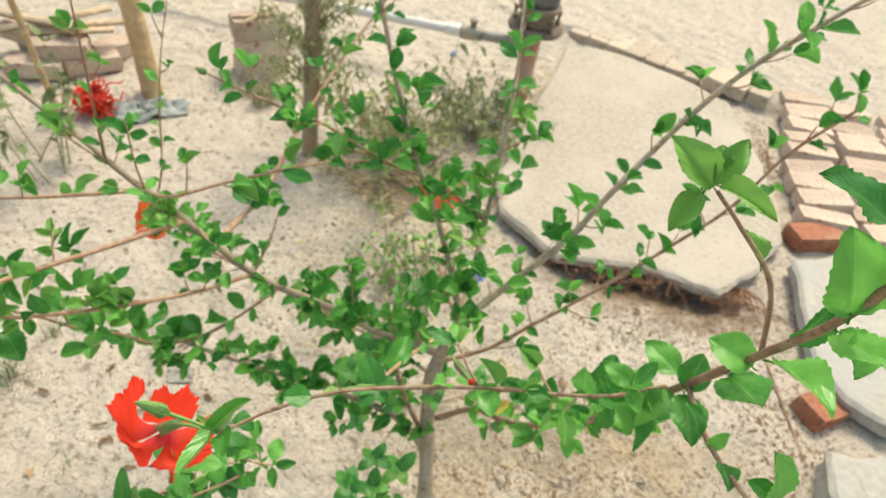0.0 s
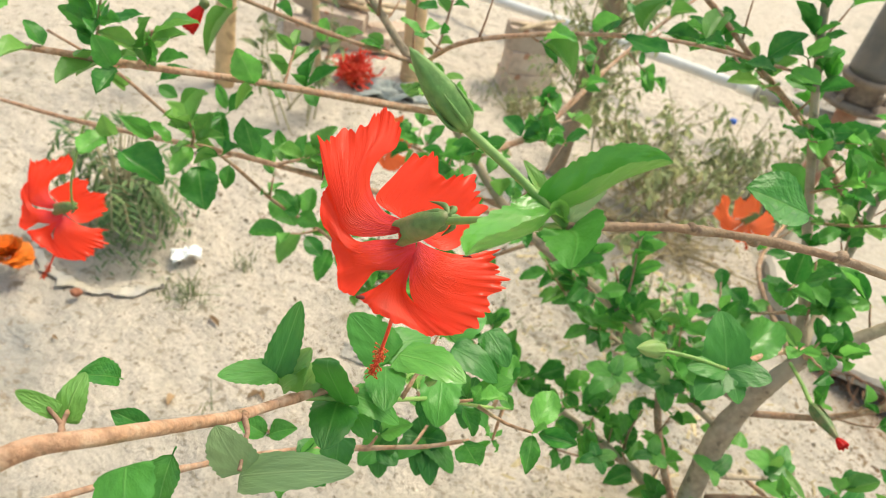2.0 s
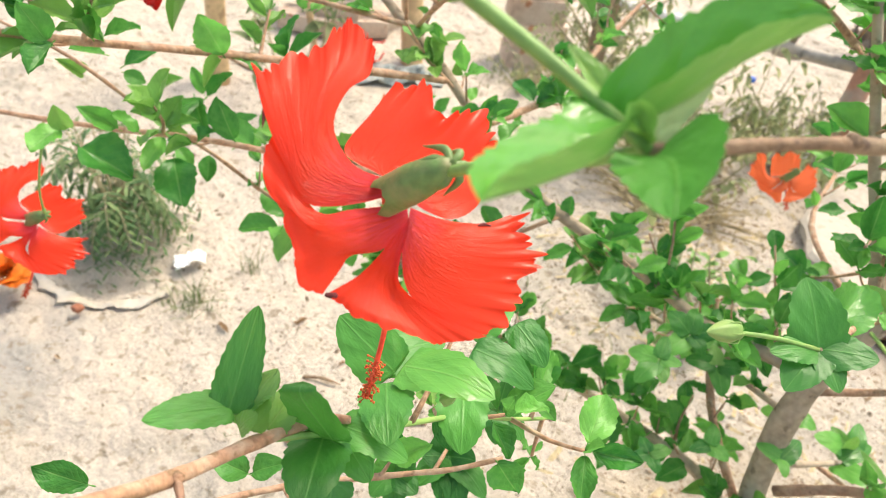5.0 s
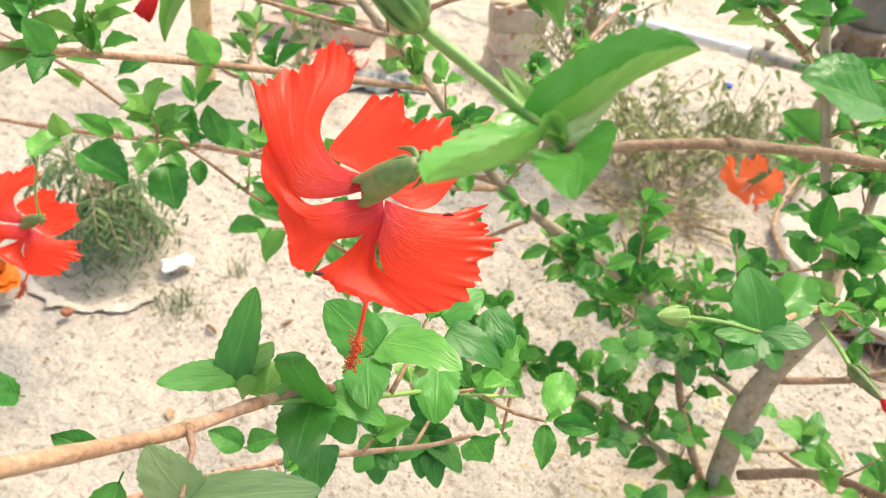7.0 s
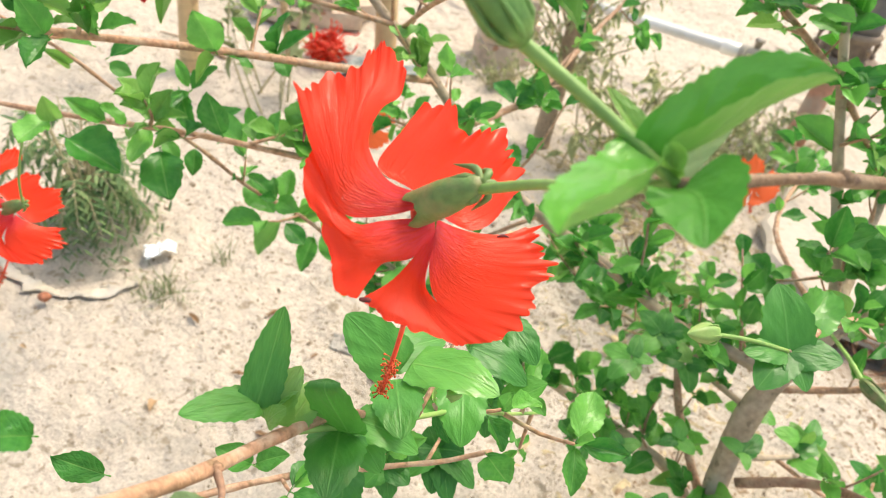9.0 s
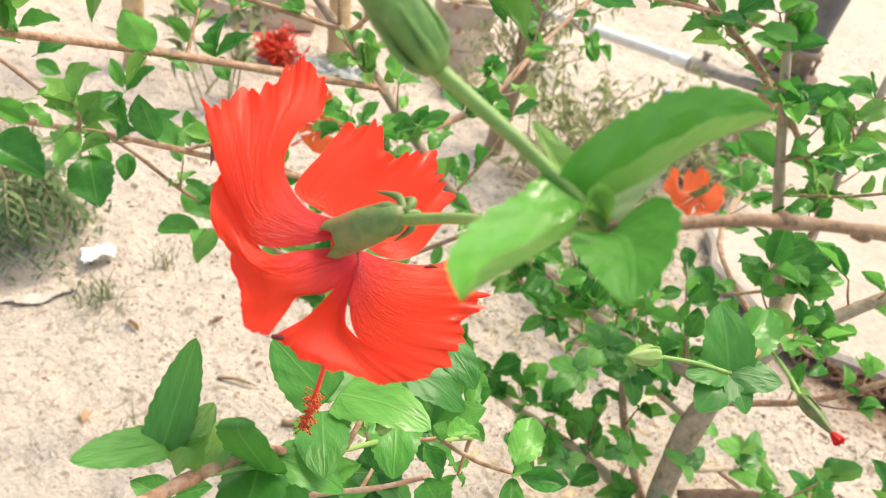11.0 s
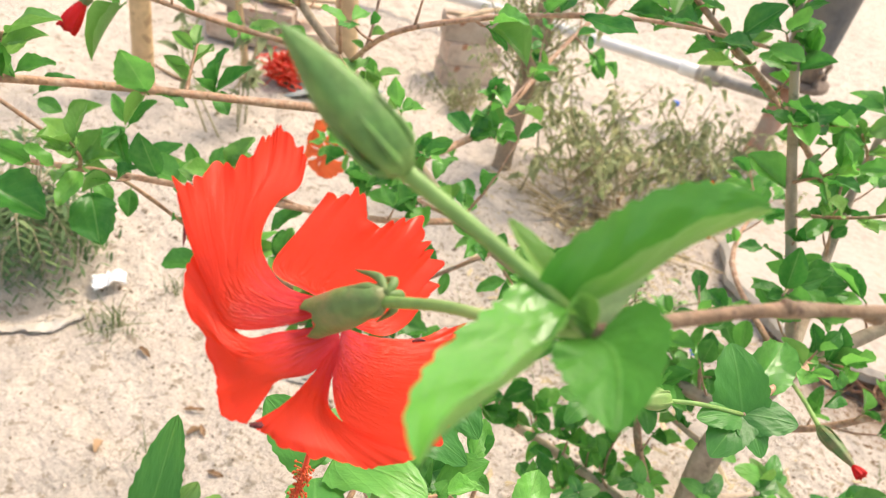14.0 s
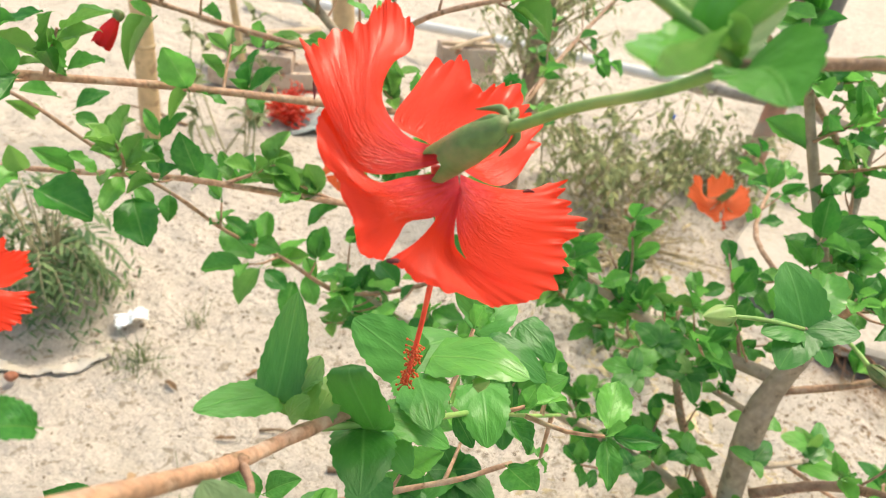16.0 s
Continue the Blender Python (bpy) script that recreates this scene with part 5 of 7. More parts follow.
# the orange bloom and the red tangle on the ground
florets = []
r5 = random.Random(31)
for q in range(40):
    a, e = r5.uniform(0, 6.28), r5.uniform(0.0, 1.2)
    d = Vector((math.cos(a) * math.cos(e), math.sin(a) * math.cos(e), math.sin(e)))
    c = Vector((-1.482, 1.017, 0.05))
    m = aim(c + d * 0.006, c + d, (0, 0, 1))
    bm = bmesh.new()
    vs = [bm.verts.new(m @ Vector(p)) for p in ((0, 0, 0), (0.020, 0.024, 0.004), (0.014, 0.052, 0.0), (-0.014, 0.052, 0.001), (-0.020, 0.024, 0.004))]
    bm.faces.new(vs)
    florets.append(bm)
marigold = tagged(empty("marigold", (-1.482, 1.017, 0)), "orange double bloom on a short stem in the sand", "flower")
for bm in florets:
    part("petal", bm, ORANGE, marigold)
part("stem", tube(bmesh.new(), [(-1.512, 1.037, -0.01), (-1.494, 1.025, 0.02), (-1.482, 1.017, 0.052)], [0.003, 0.0025], 6, 4), GREEN_STEM, marigold)

bm = bmesh.new()
for q in range(210):
    p = [Vector((-1.61, 2.54, 0.055)) + Vector((r5.gauss(0, 0.028), r5.gauss(0, 0.022), r5.gauss(0, 0.018)))]
    for k in range(4):
        p.append(p[-1] + Vector((r5.gauss(0, 0.017), r5.gauss(0, 0.015), r5.gauss(0.0, 0.014))))
    p = [Vector((v.x, v.y, max(0.006, v.z))) for v in p]
    tube(bm, p, [0.0042, 0.0036, 0.0022], 4, 3)
tagged(part("red_tangle", bm, RED_NET), "crumpled tangle of bright red plastic threads on the sand", "plastic net")

# ---- the shrub ----
shrub = tagged(empty("hibiscus_shrub", (0.09, 0.93, 0)), "hibiscus shrub with long leafy branches and open red flowers", "shrub")
trunk_line = [(0.10, 0.86, -0.03), (0.085, 0.92, 0.2), (0.056, 0.999, 0.421), (0.034, 1.056, 0.53), (0.026, 1.085, 0.625), (0.034, 1.103, 0.69), (0.056, 1.117, 0.775)]
part("trunk", tube(bmesh.new(), trunk_line, [0.0195, 0.0172, 0.0152, 0.0142, 0.0150, 0.0125, 0.0092], 16, 7, 0.16), BARK, shrub, "smooth grey-brown trunk")

main_line = [(0.044, 1.101, 0.682), (-0.02, 1.122, 0.672), (-0.083, 1.136, 0.662), (-0.196, 1.150, 0.690), (-0.336, 1.143, 0.738), (-0.428, 1.144, 0.802), (-0.499, 1.145, 0.861), (-0.58, 1.152, 0.91), (-0.667, 1.164, 0.968), (-0.76, 1.175, 1.026), (-0.90, 1.20, 1.10)]
main_branch = branch_of(shrub, main_line, [0.0086, 0.0078, 0.0070, 0.0061, 0.0052, 0.0038], BARK, 10, 6, 0.1, label="long grey branch")
clothe(main_branch, main_line, 30, 0.042, 0.06, 0.55, 0.12)
clothe(main_branch, main_line, 11, 0.045, 0.55, 1.0, 0.2)

facing_leaf(main_branch, (-0.1082, 1.0646, 0.702), (-0.1367, 1.0753, 0.7095), 0.0117, (-0.21, 0.63, 0.85), 0.14, LEAF)
facing_leaf(main_branch, (-0.1052, 1.0667, 0.7027), (-0.1115, 1.0952, 0.7133), 0.0102, (0.06, 0.63, 0.85), 0.14, LEAF)
facing_leaf(main_branch, (-0.101, 1.067, 0.7007), (-0.0758, 1.0854, 0.7055), 0.0102, (0.35, 0.35, 0.85), 0.11, LEAF)
facing_leaf(main_branch, (-0.1018, 1.0641, 0.6979), (-0.083, 1.0488, 0.6931), 0.0091, (0.16, 0.36, 0.85), 0.13, LEAF)
facing_leaf(main_branch, (-0.1064, 1.0614, 0.6974), (-0.1213, 1.03, 0.6862), 0.0117, (-0.27, 0.31, 0.85), 0.06, LEAF)
facing_leaf(main_branch, (-0.0607, 1.0805, 0.6617), (-0.0368, 1.0883, 0.6636), 0.0088, (0.34, 0.34, 0.85), 0.14, LEAF)
facing_leaf(main_branch, (-0.0618, 1.0773, 0.6586), (-0.0467, 1.0516, 0.6473), 0.0120, (0.04, 0.47, 0.85), 0.07, LEAF)
facing_leaf(main_branch, (-0.0681, 1.0772, 0.6621), (-0.0981, 1.068, 0.6608), 0.0109, (-0.34, 0.64, 0.85), 0.08, LEAF)
facing_leaf(main_branch, (-0.0655, 1.0803, 0.6641), (-0.0757, 1.1036, 0.67), 0.0087, (-0.03, 0.31, 0.85), 0.08, YOUNG)
facing_leaf(main_branch, (-0.1273, 1.0165, 0.6898), (-0.1562, 1.0096, 0.6894), 0.0103, (-0.33, 0.39, 0.85), 0.13, LEAF)
facing_leaf(main_branch, (-0.1237, 1.02, 0.6918), (-0.1258, 1.0467, 0.6996), 0.0088, (0.11, 0.44, 0.85), 0.06, LEAF)
facing_leaf(main_branch, (-0.1205, 1.0191, 0.6892), (-0.0994, 1.0241, 0.6907), 0.0077, (0.33, 0.55, 0.85), 0.05, LEAF)
facing_leaf(main_branch, (-0.1217, 1.0167, 0.687), (-0.1092, 0.9954, 0.6809), 0.0090, (0.04, 0.48, 0.85), 0.05, YOUNG)
facing_leaf(main_branch, (-0.125, 1.0149, 0.6867), (-0.1361, 0.9837, 0.6755), 0.0114, (-0.24, 0.33, 0.85), 0.14, LEAF)
facing_leaf(main_branch, (-0.0369, 1.1331, 0.6763), (-0.0067, 1.1421, 0.6774), 0.0111, (0.34, 0.65, 0.85), 0.05, LEAF)
facing_leaf(main_branch, (-0.0426, 1.1285, 0.6742), (-0.0544, 1.0977, 0.6648), 0.0105, (-0.25, 0.41, 0.85), 0.11, LEAF)
facing_leaf(main_branch, (-0.0448, 1.1307, 0.678), (-0.0713, 1.1354, 0.6807), 0.0101, (-0.27, 0.42, 0.85), 0.14, YOUNG)
facing_leaf(main_branch, (-0.0418, 1.1335, 0.6795), (-0.0459, 1.1639, 0.6898), 0.0103, (0.07, 0.59, 0.85), 0.12, LEAF)
facing_leaf(main_branch, (0.0401, 1.1458, 0.5839), (0.0374, 1.1765, 0.5927), 0.0104, (0.07, 0.55, 0.85), 0.09, LEAF)
facing_leaf(main_branch, (0.0451, 1.1448, 0.58), (0.0747, 1.1465, 0.5794), 0.0114, (0.31, 0.53, 0.85), 0.15, LEAF)
facing_leaf(main_branch, (0.0411, 1.1413, 0.5783), (0.0407, 1.1112, 0.5712), 0.0100, (-0.11, 0.32, 0.85), 0.14, LEAF)
facing_leaf(main_branch, (0.0368, 1.1419, 0.5813), (0.0081, 1.1335, 0.5796), 0.0106, (-0.34, 0.54, 0.85), 0.07, LEAF)
facing_leaf(main_branch, (-0.0377, 1.0172, 0.6092), (-0.0401, 1.0426, 0.6144), 0.0084, (0.08, 0.42, 0.85), 0.13, LEAF)
facing_leaf(main_branch, (-0.0342, 1.0157, 0.6055), (-0.0136, 1.0089, 0.6048), 0.0086, (0.25, 0.26, 0.85), 0.09, LEAF)
facing_leaf(main_branch, (-0.0393, 1.0137, 0.6061), (-0.055, 0.9981, 0.6032), 0.0069, (-0.34, 0.52, 0.85), 0.05, LEAF)
facing_leaf(main_branch, (-0.0944, 0.961, 0.6085), (-0.1083, 0.9444, 0.6057), 0.0068, (-0.33, 0.3, 0.85), 0.07, LEAF)
facing_leaf(main_branch, (-0.0942, 0.9633, 0.611), (-0.1071, 0.9778, 0.6111), 0.0067, (-0.12, 0.44, 0.85), 0.11, LEAF)
facing_leaf(main_branch, (-0.09, 0.9645, 0.6101), (-0.072, 0.9787, 0.6132), 0.0074, (0.35, 0.61, 0.85), 0.09, YOUNG)
facing_leaf(main_branch, (-0.0905, 0.962, 0.6075), (-0.0765, 0.946, 0.6055), 0.0080, (0.11, 0.3, 0.85), 0.09, LEAF)
sprout(main_branch, main_line, 10, 0.15, 101, 0.05, 0.75)

line_a = [(-0.482, 1.135, 0.848), (-0.549, 0.962, 0.905), (-0.59, 0.869, 0.934), (-0.634, 0.773, 0.96), (-0.68, 0.702, 0.978), (-0.75, 0.60, 1.0)]
twig_a = branch_of(shrub, line_a, [0.0043, 0.0040, 0.0036, 0.0032, 0.0029])
leaf_on(twig_a, (-0.577, 0.869, 0.937), (-0.586, 0.855, 0.975), 0.032)
leaf_on(twig_a, (-0.584, 0.883, 0.930), (-0.563, 0.904, 0.913), 0.014)
leaf_on(twig_a, (-0.611, 0.773, 0.973), (-0.609, 0.766, 1.003), 0.028)
leaf_on(twig_a, (-0.616, 0.780, 0.968), (-0.605, 0.808, 0.971), 0.013)
leaf_on(twig_a, (-0.614, 0.768, 0.970), (-0.602, 0.753, 0.991), 0.017)
leaf_on(twig_a, (-0.577, 0.866, 0.932), (-0.572, 0.838, 0.921), 0.012)
leaf_on(twig_a, (-0.582, 0.963, 0.900), (-0.588, 0.980, 0.943), 0.015)
leaf_on(twig_a, (-0.586, 0.969, 0.897), (-0.567, 1.005, 0.916), 0.015)
leaf_on(twig_a, (-0.583, 0.963, 0.900), (-0.590, 0.943, 0.919), 0.011)
leaf_on(twig_a, (-0.580, 0.965, 0.900), (-0.556, 0.953, 0.889), 0.019)
leaf_on(twig_a, (-0.607, 0.726, 0.983), (-0.608, 0.713, 1.015), 0.024)
leaf_on(twig_a, (-0.605, 0.728, 0.981), (-0.596, 0.700, 0.969), 0.019)
sprout(twig_a, line_a, 3, 0.06, 110, 0.05, 0.9, 0.6)
clothe(twig_a, line_a, 6, 0.045, 0.55, 1.0, 0.25, rosette=0.4)
line_b = [(-0.355, 1.143, 0.745), (-0.423, 1.05, 0.768), (-0.513, 0.943, 0.81), (-0.603, 0.872, 0.833), (-0.722, 0.846, 0.812), (-0.829, 0.808, 0.804), (-0.95, 0.77, 0.80)]
twig_b = branch_of(shrub, line_b, [0.0040, 0.0036, 0.0032, 0.0029, 0.0022])
leaf_on(twig_b, (-0.692, 0.784, 0.830), (-0.639, 0.798, 0.810), 0.044)
leaf_on(twig_b, (-0.671, 0.866, 0.815), (-0.659, 0.827, 0.794), 0.023)
leaf_on(twig_b, (-0.656, 0.863, 0.792), (-0.611, 0.828, 0.772), 0.048)
leaf_on(twig_b, (-0.643, 0.901, 0.785), (-0.631, 0.881, 0.766), 0.020)
leaf_on(twig_b, (-0.625, 0.998, 0.761), (-0.651, 1.001, 0.796), 0.021)
leaf_on(twig_b, (-0.624, 0.999, 0.761), (-0.626, 1.030, 0.787), 0.022)
leaf_on(twig_b, (-0.627, 1.007, 0.756), (-0.616, 1.050, 0.769), 0.025)
leaf_on(twig_b, (-0.648, 0.946, 0.773), (-0.629, 0.976, 0.791), 0.021)
leaf_on(twig_b, (-0.689, 0.826, 0.834), (-0.703, 0.800, 0.864), 0.021)
leaf_on(twig_b, (-0.675, 0.839, 0.830), (-0.690, 0.824, 0.853), 0.019)
leaf_on(twig_b, (-0.694, 0.769, 0.857), (-0.688, 0.733, 0.852), 0.030)
leaf_on(twig_b, (-0.664, 0.876, 0.800), (-0.640, 0.872, 0.783), 0.018)
leaf_on(twig_b, (-0.604, 1.055, 0.725), (-0.582, 1.101, 0.733), 0.021)
leaf_on(twig_b, (-0.591, 1.062, 0.722), (-0.611, 1.066, 0.747), 0.018)
leaf_on(twig_b, (-0.689, 0.775, 0.856), (-0.687, 0.765, 0.884), 0.021)
clothe(twig_b, line_b, 9, 0.045, 0.05, 0.6, 0.15)
sprout(twig_b, line_b, 4, 0.07, 111, 0.05, 0.7, 0.3)
line_c = [(-0.30, 1.142, 0.725), (-0.40, 1.06, 0.66), (-0.483, 1.006, 0.650), (-0.548, 0.976, 0.693), (-0.602, 0.942, 0.73), (-0.647, 0.915, 0.775), (-0.702, 0.868, 0.836), (-0.746, 0.83, 0.891), (-0.80, 0.79, 0.93)]
twig_c = branch_of(shrub, line_c, [0.0027, 0.0025, 0.0022, 0.0020, 0.0015])
leaf_on(twig_c, (-0.757, 0.876, 0.875), (-0.764, 0.840, 0.888), 0.018)
leaf_on(twig_c, (-0.764, 0.903, 0.851), (-0.753, 0.941, 0.863), 0.020)
leaf_on(twig_c, (-0.763, 0.900, 0.844), (-0.739, 0.907, 0.837), 0.018)
leaf_on(twig_c, (-0.751, 0.842, 0.867), (-0.751, 0.822, 0.889), 0.016)
leaf_on(twig_c, (-0.757, 0.931, 0.806), (-0.744, 0.961, 0.829), 0.019)
leaf_on(twig_c, (-0.716, 0.900, 0.793), (-0.702, 0.938, 0.824), 0.022)
leaf_on(twig_c, (-0.725, 0.962, 0.801), (-0.676, 0.929, 0.777), 0.024)
leaf_on(twig_c, (-0.701, 0.981, 0.753), (-0.681, 1.017, 0.777), 0.024)
leaf_on(twig_c, (-0.718, 0.968, 0.800), (-0.706, 0.910, 0.792), 0.021)
leaf_on(twig_c, (-0.729, 0.984, 0.794), (-0.715, 1.015, 0.821), 0.018)
leaf_on(twig_c, (-0.733, 0.983, 0.797), (-0.751, 0.985, 0.828), 0.016)
leaf_on(twig_c, (-0.659, 1.008, 0.681), (-0.611, 0.996, 0.658), 0.044)
leaf_on(twig_c, (-0.622, 1.027, 0.616), (-0.625, 0.979, 0.587), 0.036)
leaf_on(twig_c, (-0.615, 1.030, 0.614), (-0.579, 1.025, 0.598), 0.028)
leaf_on(twig_c, (-0.620, 1.051, 0.607), (-0.581, 1.089, 0.620), 0.028)
leaf_on(twig_c, (-0.614, 1.055, 0.607), (-0.595, 1.096, 0.640), 0.024)
leaf_on(twig_c, (-0.569, 1.087, 0.576), (-0.544, 1.138, 0.585), 0.028)
leaf_on(twig_c, (-0.550, 1.087, 0.564), (-0.494, 1.087, 0.563), 0.029)
leaf_on(twig_c, (-0.577, 1.069, 0.595), (-0.550, 1.057, 0.564), 0.028)
leaf_on(twig_c, (-0.534, 1.111, 0.533), (-0.470, 1.135, 0.524), 0.034)
leaf_on(twig_c, (-0.547, 1.116, 0.545), (-0.510, 1.149, 0.561), 0.031)
leaf_on(twig_c, (-0.587, 1.056, 0.588), (-0.574, 1.011, 0.565), 0.029)
clothe(twig_c, line_c, 18, 0.045, 0.05, 0.55, 0.1)
line_d = [(-0.541, 1.148, 0.890), (-0.435, 1.042, 0.991), (-0.36, 1.055, 1.027), (-0.291, 1.085, 1.046), (-0.221, 1.125, 1.055), (-0.147, 1.165, 1.053), (-0.08, 1.21, 1.045)]
twig_d = branch_of(shrub, line_d, [0.0029, 0.0025, 0.0022, 0.0018])
clothe(twig_d, line_d, 12, 0.045, 0.1, 0.95, 0.3, rosette=0.3)
line_e = [(-0.547, 1.150, 0.893), (-0.629, 1.066, 0.923), (-0.682, 1.004, 0.95), (-0.738, 0.95, 0.979), (-0.765, 0.899, 1.031), (-0.787, 0.849, 1.088)]
twig_e = branch_of(shrub, line_e, [0.0032, 0.0029, 0.0025, 0.0018])
leaf_on(twig_e, (-0.710, 0.972, 0.944), (-0.701, 0.914, 0.915), 0.016)
leaf_on(twig_e, (-0.712, 0.972, 0.948), (-0.721, 0.956, 0.965), 0.018)
leaf_on(twig_e, (-0.657, 1.081, 0.900), (-0.655, 1.084, 0.933), 0.026)
leaf_on(twig_e, (-0.650, 1.087, 0.900), (-0.639, 1.110, 0.911), 0.016)
leaf_on(twig_e, (-0.658, 1.110, 0.890), (-0.640, 1.151, 0.905), 0.026)
leaf_on(twig_e, (-0.730, 0.890, 0.987), (-0.736, 0.860, 1.001), 0.025)

sprout(twig_e, line_e, 1, 0.06, 112, 0.1, 0.9, 0.3)
clothe(twig_e, line_e, 3, 0.04, 0.2, 1.0, 0.2)
line_f = [(0.062, 1.33, 0.845), (-0.035, 1.288, 0.944), (-0.09, 1.228, 0.999), (-0.149, 1.193, 1.044), (-0.226, 1.175, 1.094), (-0.30, 1.165, 1.118), (-0.367, 1.17, 1.13), (-0.42, 1.165, 1.15)]
twig_f = branch_of(shrub, line_f, [0.0040, 0.0036, 0.0029, 0.0022, 0.0014])
clothe(twig_f, line_f, 18, 0.042, 0.1, 0.95, 0.2, rosette=0.6, joined=True)
sprout(twig_f, line_f, 5, 0.08, 106, 0.1, 0.6, 0.0)
part("bud", bud_bm((-0.42, 1.165, 1.15), (-0.438, 1.163, 1.157), 0.5), BUD, shrub, "small closed green bud")

line_s = [(-0.618, 1.15, 0.935), (-0.612, 1.142, 1.0), (-0.597, 1.122, 1.1), (-0.583, 1.104, 1.19), (-0.572, 1.09, 1.28)]
upright_shoot = branch_of(shrub, line_s, [0.0026, 0.0022, 0.0018, 0.0014], RUDDY, label="thin upright brown shoot")
clothe(upright_shoot, line_s, 8, 0.036, 0.15, 1.0, 0.4, rosette=0.4)
line_t = [(-0.53, 1.15, 0.885), (-0.533, 1.185, 0.93), (-0.548, 1.23, 1.01), (-0.56, 1.28, 1.09), (-0.56, 1.33, 1.18)]
upright_shoot = branch_of(shrub, line_t, [0.0020, 0.0017, 0.0013, 0.0010], RUDDY, label="thin upright brown shoot")
clothe(upright_shoot, line_t, 8, 0.028, 0.1, 1.0, 0.5, rosette=0.3)
line_q = [(-0.428, 1.144, 0.802), (-0.416, 1.329, 0.769), (-0.409, 1.404, 0.778), (-0.403, 1.625, 0.815), (-0.365, 1.852, 0.885), (-0.313, 2.049, 0.953)]
slant_stem = branch_of(shrub, line_q, [0.0052, 0.0048, 0.0042, 0.0034, 0.0026], TWIG, label="slanting brown stem in front of the weeds")
clothe(slant_stem, line_q, 16, 0.045, 0.1, 1.0, 0.25, rosette=0.5)
sprout(slant_stem, line_q, 5, 0.10, 121, 0.2, 0.95, 0.3)
line_1 = [(0.056, 1.116, 0.765), (0.034, 1.165, 0.80), (-0.021, 1.215, 0.907), (-0.085, 1.222, 1.048), (-0.13, 1.232, 1.167), (-0.17, 1.24, 1.30)]
stem_1 = branch_of(shrub, line_1, [0.0070, 0.0063, 0.0052, 0.0042, 0.0035], BARK)
clothe(stem_1, line_1, 24, 0.045, 0.08, 1.0, 0.15, rosette=0.6, joined=True)
sprout(stem_1, line_1, 6, 0.12, 105, 0.05, 0.6, 0.2)
line_2 = [(0.052, 1.12, 0.755), (0.059, 1.25, 0.803), (0.063, 1.36, 0.867), (0.063, 1.423, 0.968), (0.062, 1.532, 1.051), (0.05, 1.638, 1.118), (0.04, 1.72, 1.18)]
stem_2 = branch_of(shrub, line_2, [0.0063, 0.0056, 0.0042, 0.0035, 0.0028], BARK)
clothe(stem_2, line_2, 20, 0.045, 0.08, 1.0, 0.2, rosette=0.5, joined=True)
sprout(stem_2, line_2, 6, 0.11, 102, 0.03, 0.6, 0.2)
line_3 = [(0.057, 1.117, 0.77), (0.108, 1.150, 0.829), (0.167, 1.18, 0.898), (0.216, 1.21, 0.957), (0.255, 1.245, 1.02), (0.342, 1.31, 1.152), (0.412, 1.345, 1.246), (0.482, 1.366, 1.319), (0.56, 1.39, 1.39), (0.64, 1.41, 1.45)]
stem_3 = branch_of(shrub, line_3, [0.0070, 0.0063, 0.0052, 0.0042, 0.0031], BARK)
clothe(stem_3, line_3, 44, 0.045, 0.1, 1.0, 0.3, rosette=0.55, joined=True)
line_6 = [(0.04, 1.10, 0.67), (0.12, 1.13, 0.70), (0.181, 1.151, 0.758), (0.247, 1.18, 0.811), (0.33, 1.20, 0.905), (0.385, 1.21, 0.979), (0.448, 1.219, 1.072), (0.498, 1.231, 1.19), (0.56, 1.23, 1.29)]
stem_6 = branch_of(shrub, line_6, [0.0042, 0.0035, 0.0028, 0.0021])
clothe(stem_6, line_6, 40, 0.036, 0.1, 1.0, 0.4, rosette=0.6, joined=True)
line_l = [(0.052, 1.02, 0.46), (-0.02, 1.062, 0.50), (-0.13, 1.086, 0.505), (-0.222, 1.092, 0.514), (-0.303, 1.075, 0.545), (-0.407, 1.05, 0.60), (-0.50, 1.03, 0.65)]
low_branch = branch_of(shrub, line_l, [0.0083, 0.0067, 0.0060, 0.0045, 0.0030], BARK)
clothe(low_branch, line_l, 30, 0.045, 0.08, 1.0, 0.12, rosette=0.6)
clothe(low_branch, line_l, 30, 0.045, 0.08, 1.0, 0.12, rosette=0.6, joined=True)
sprout(low_branch, line_l, 6, 0.12, 103)
line_n = [(0.075, 0.95, 0.29), (0.03, 0.925, 0.33), (-0.02, 0.91, 0.39), (-0.05, 0.90, 0.45)]
low_shoot = branch_of(shrub, line_n, [0.004, 0.003, 0.002])
clothe(low_shoot, line_n, 12, 0.038, 0.15, 1.0, 0.2, rosette=0.5)
facing_leaf(low_shoot, (-0.0686, 0.8486, 0.5869), (-0.0409, 0.8547, 0.5907), 0.0099, (0.33, 0.47, 0.85), 0.11, LEAF)
facing_leaf(low_shoot, (-0.0714, 0.8444, 0.5833), (-0.0645, 0.8129, 0.5718), 0.0135, (-0.06, 0.42, 0.85), 0.11, LEAF)
facing_leaf(low_shoot, (-0.075, 0.8447, 0.5851), (-0.0938, 0.8211, 0.5784), 0.0101, (-0.31, 0.49, 0.85), 0.15, LEAF)
facing_leaf(low_shoot, (-0.0761, 0.8484, 0.5895), (-0.1021, 0.8662, 0.5951), 0.0125, (-0.15, 0.39, 0.85), 0.05, LEAF)
facing_leaf(low_shoot, (-0.0729, 0.8502, 0.5902), (-0.0753, 0.8817, 0.6008), 0.0122, (0.1, 0.5, 0.85), 0.11, LEAF)
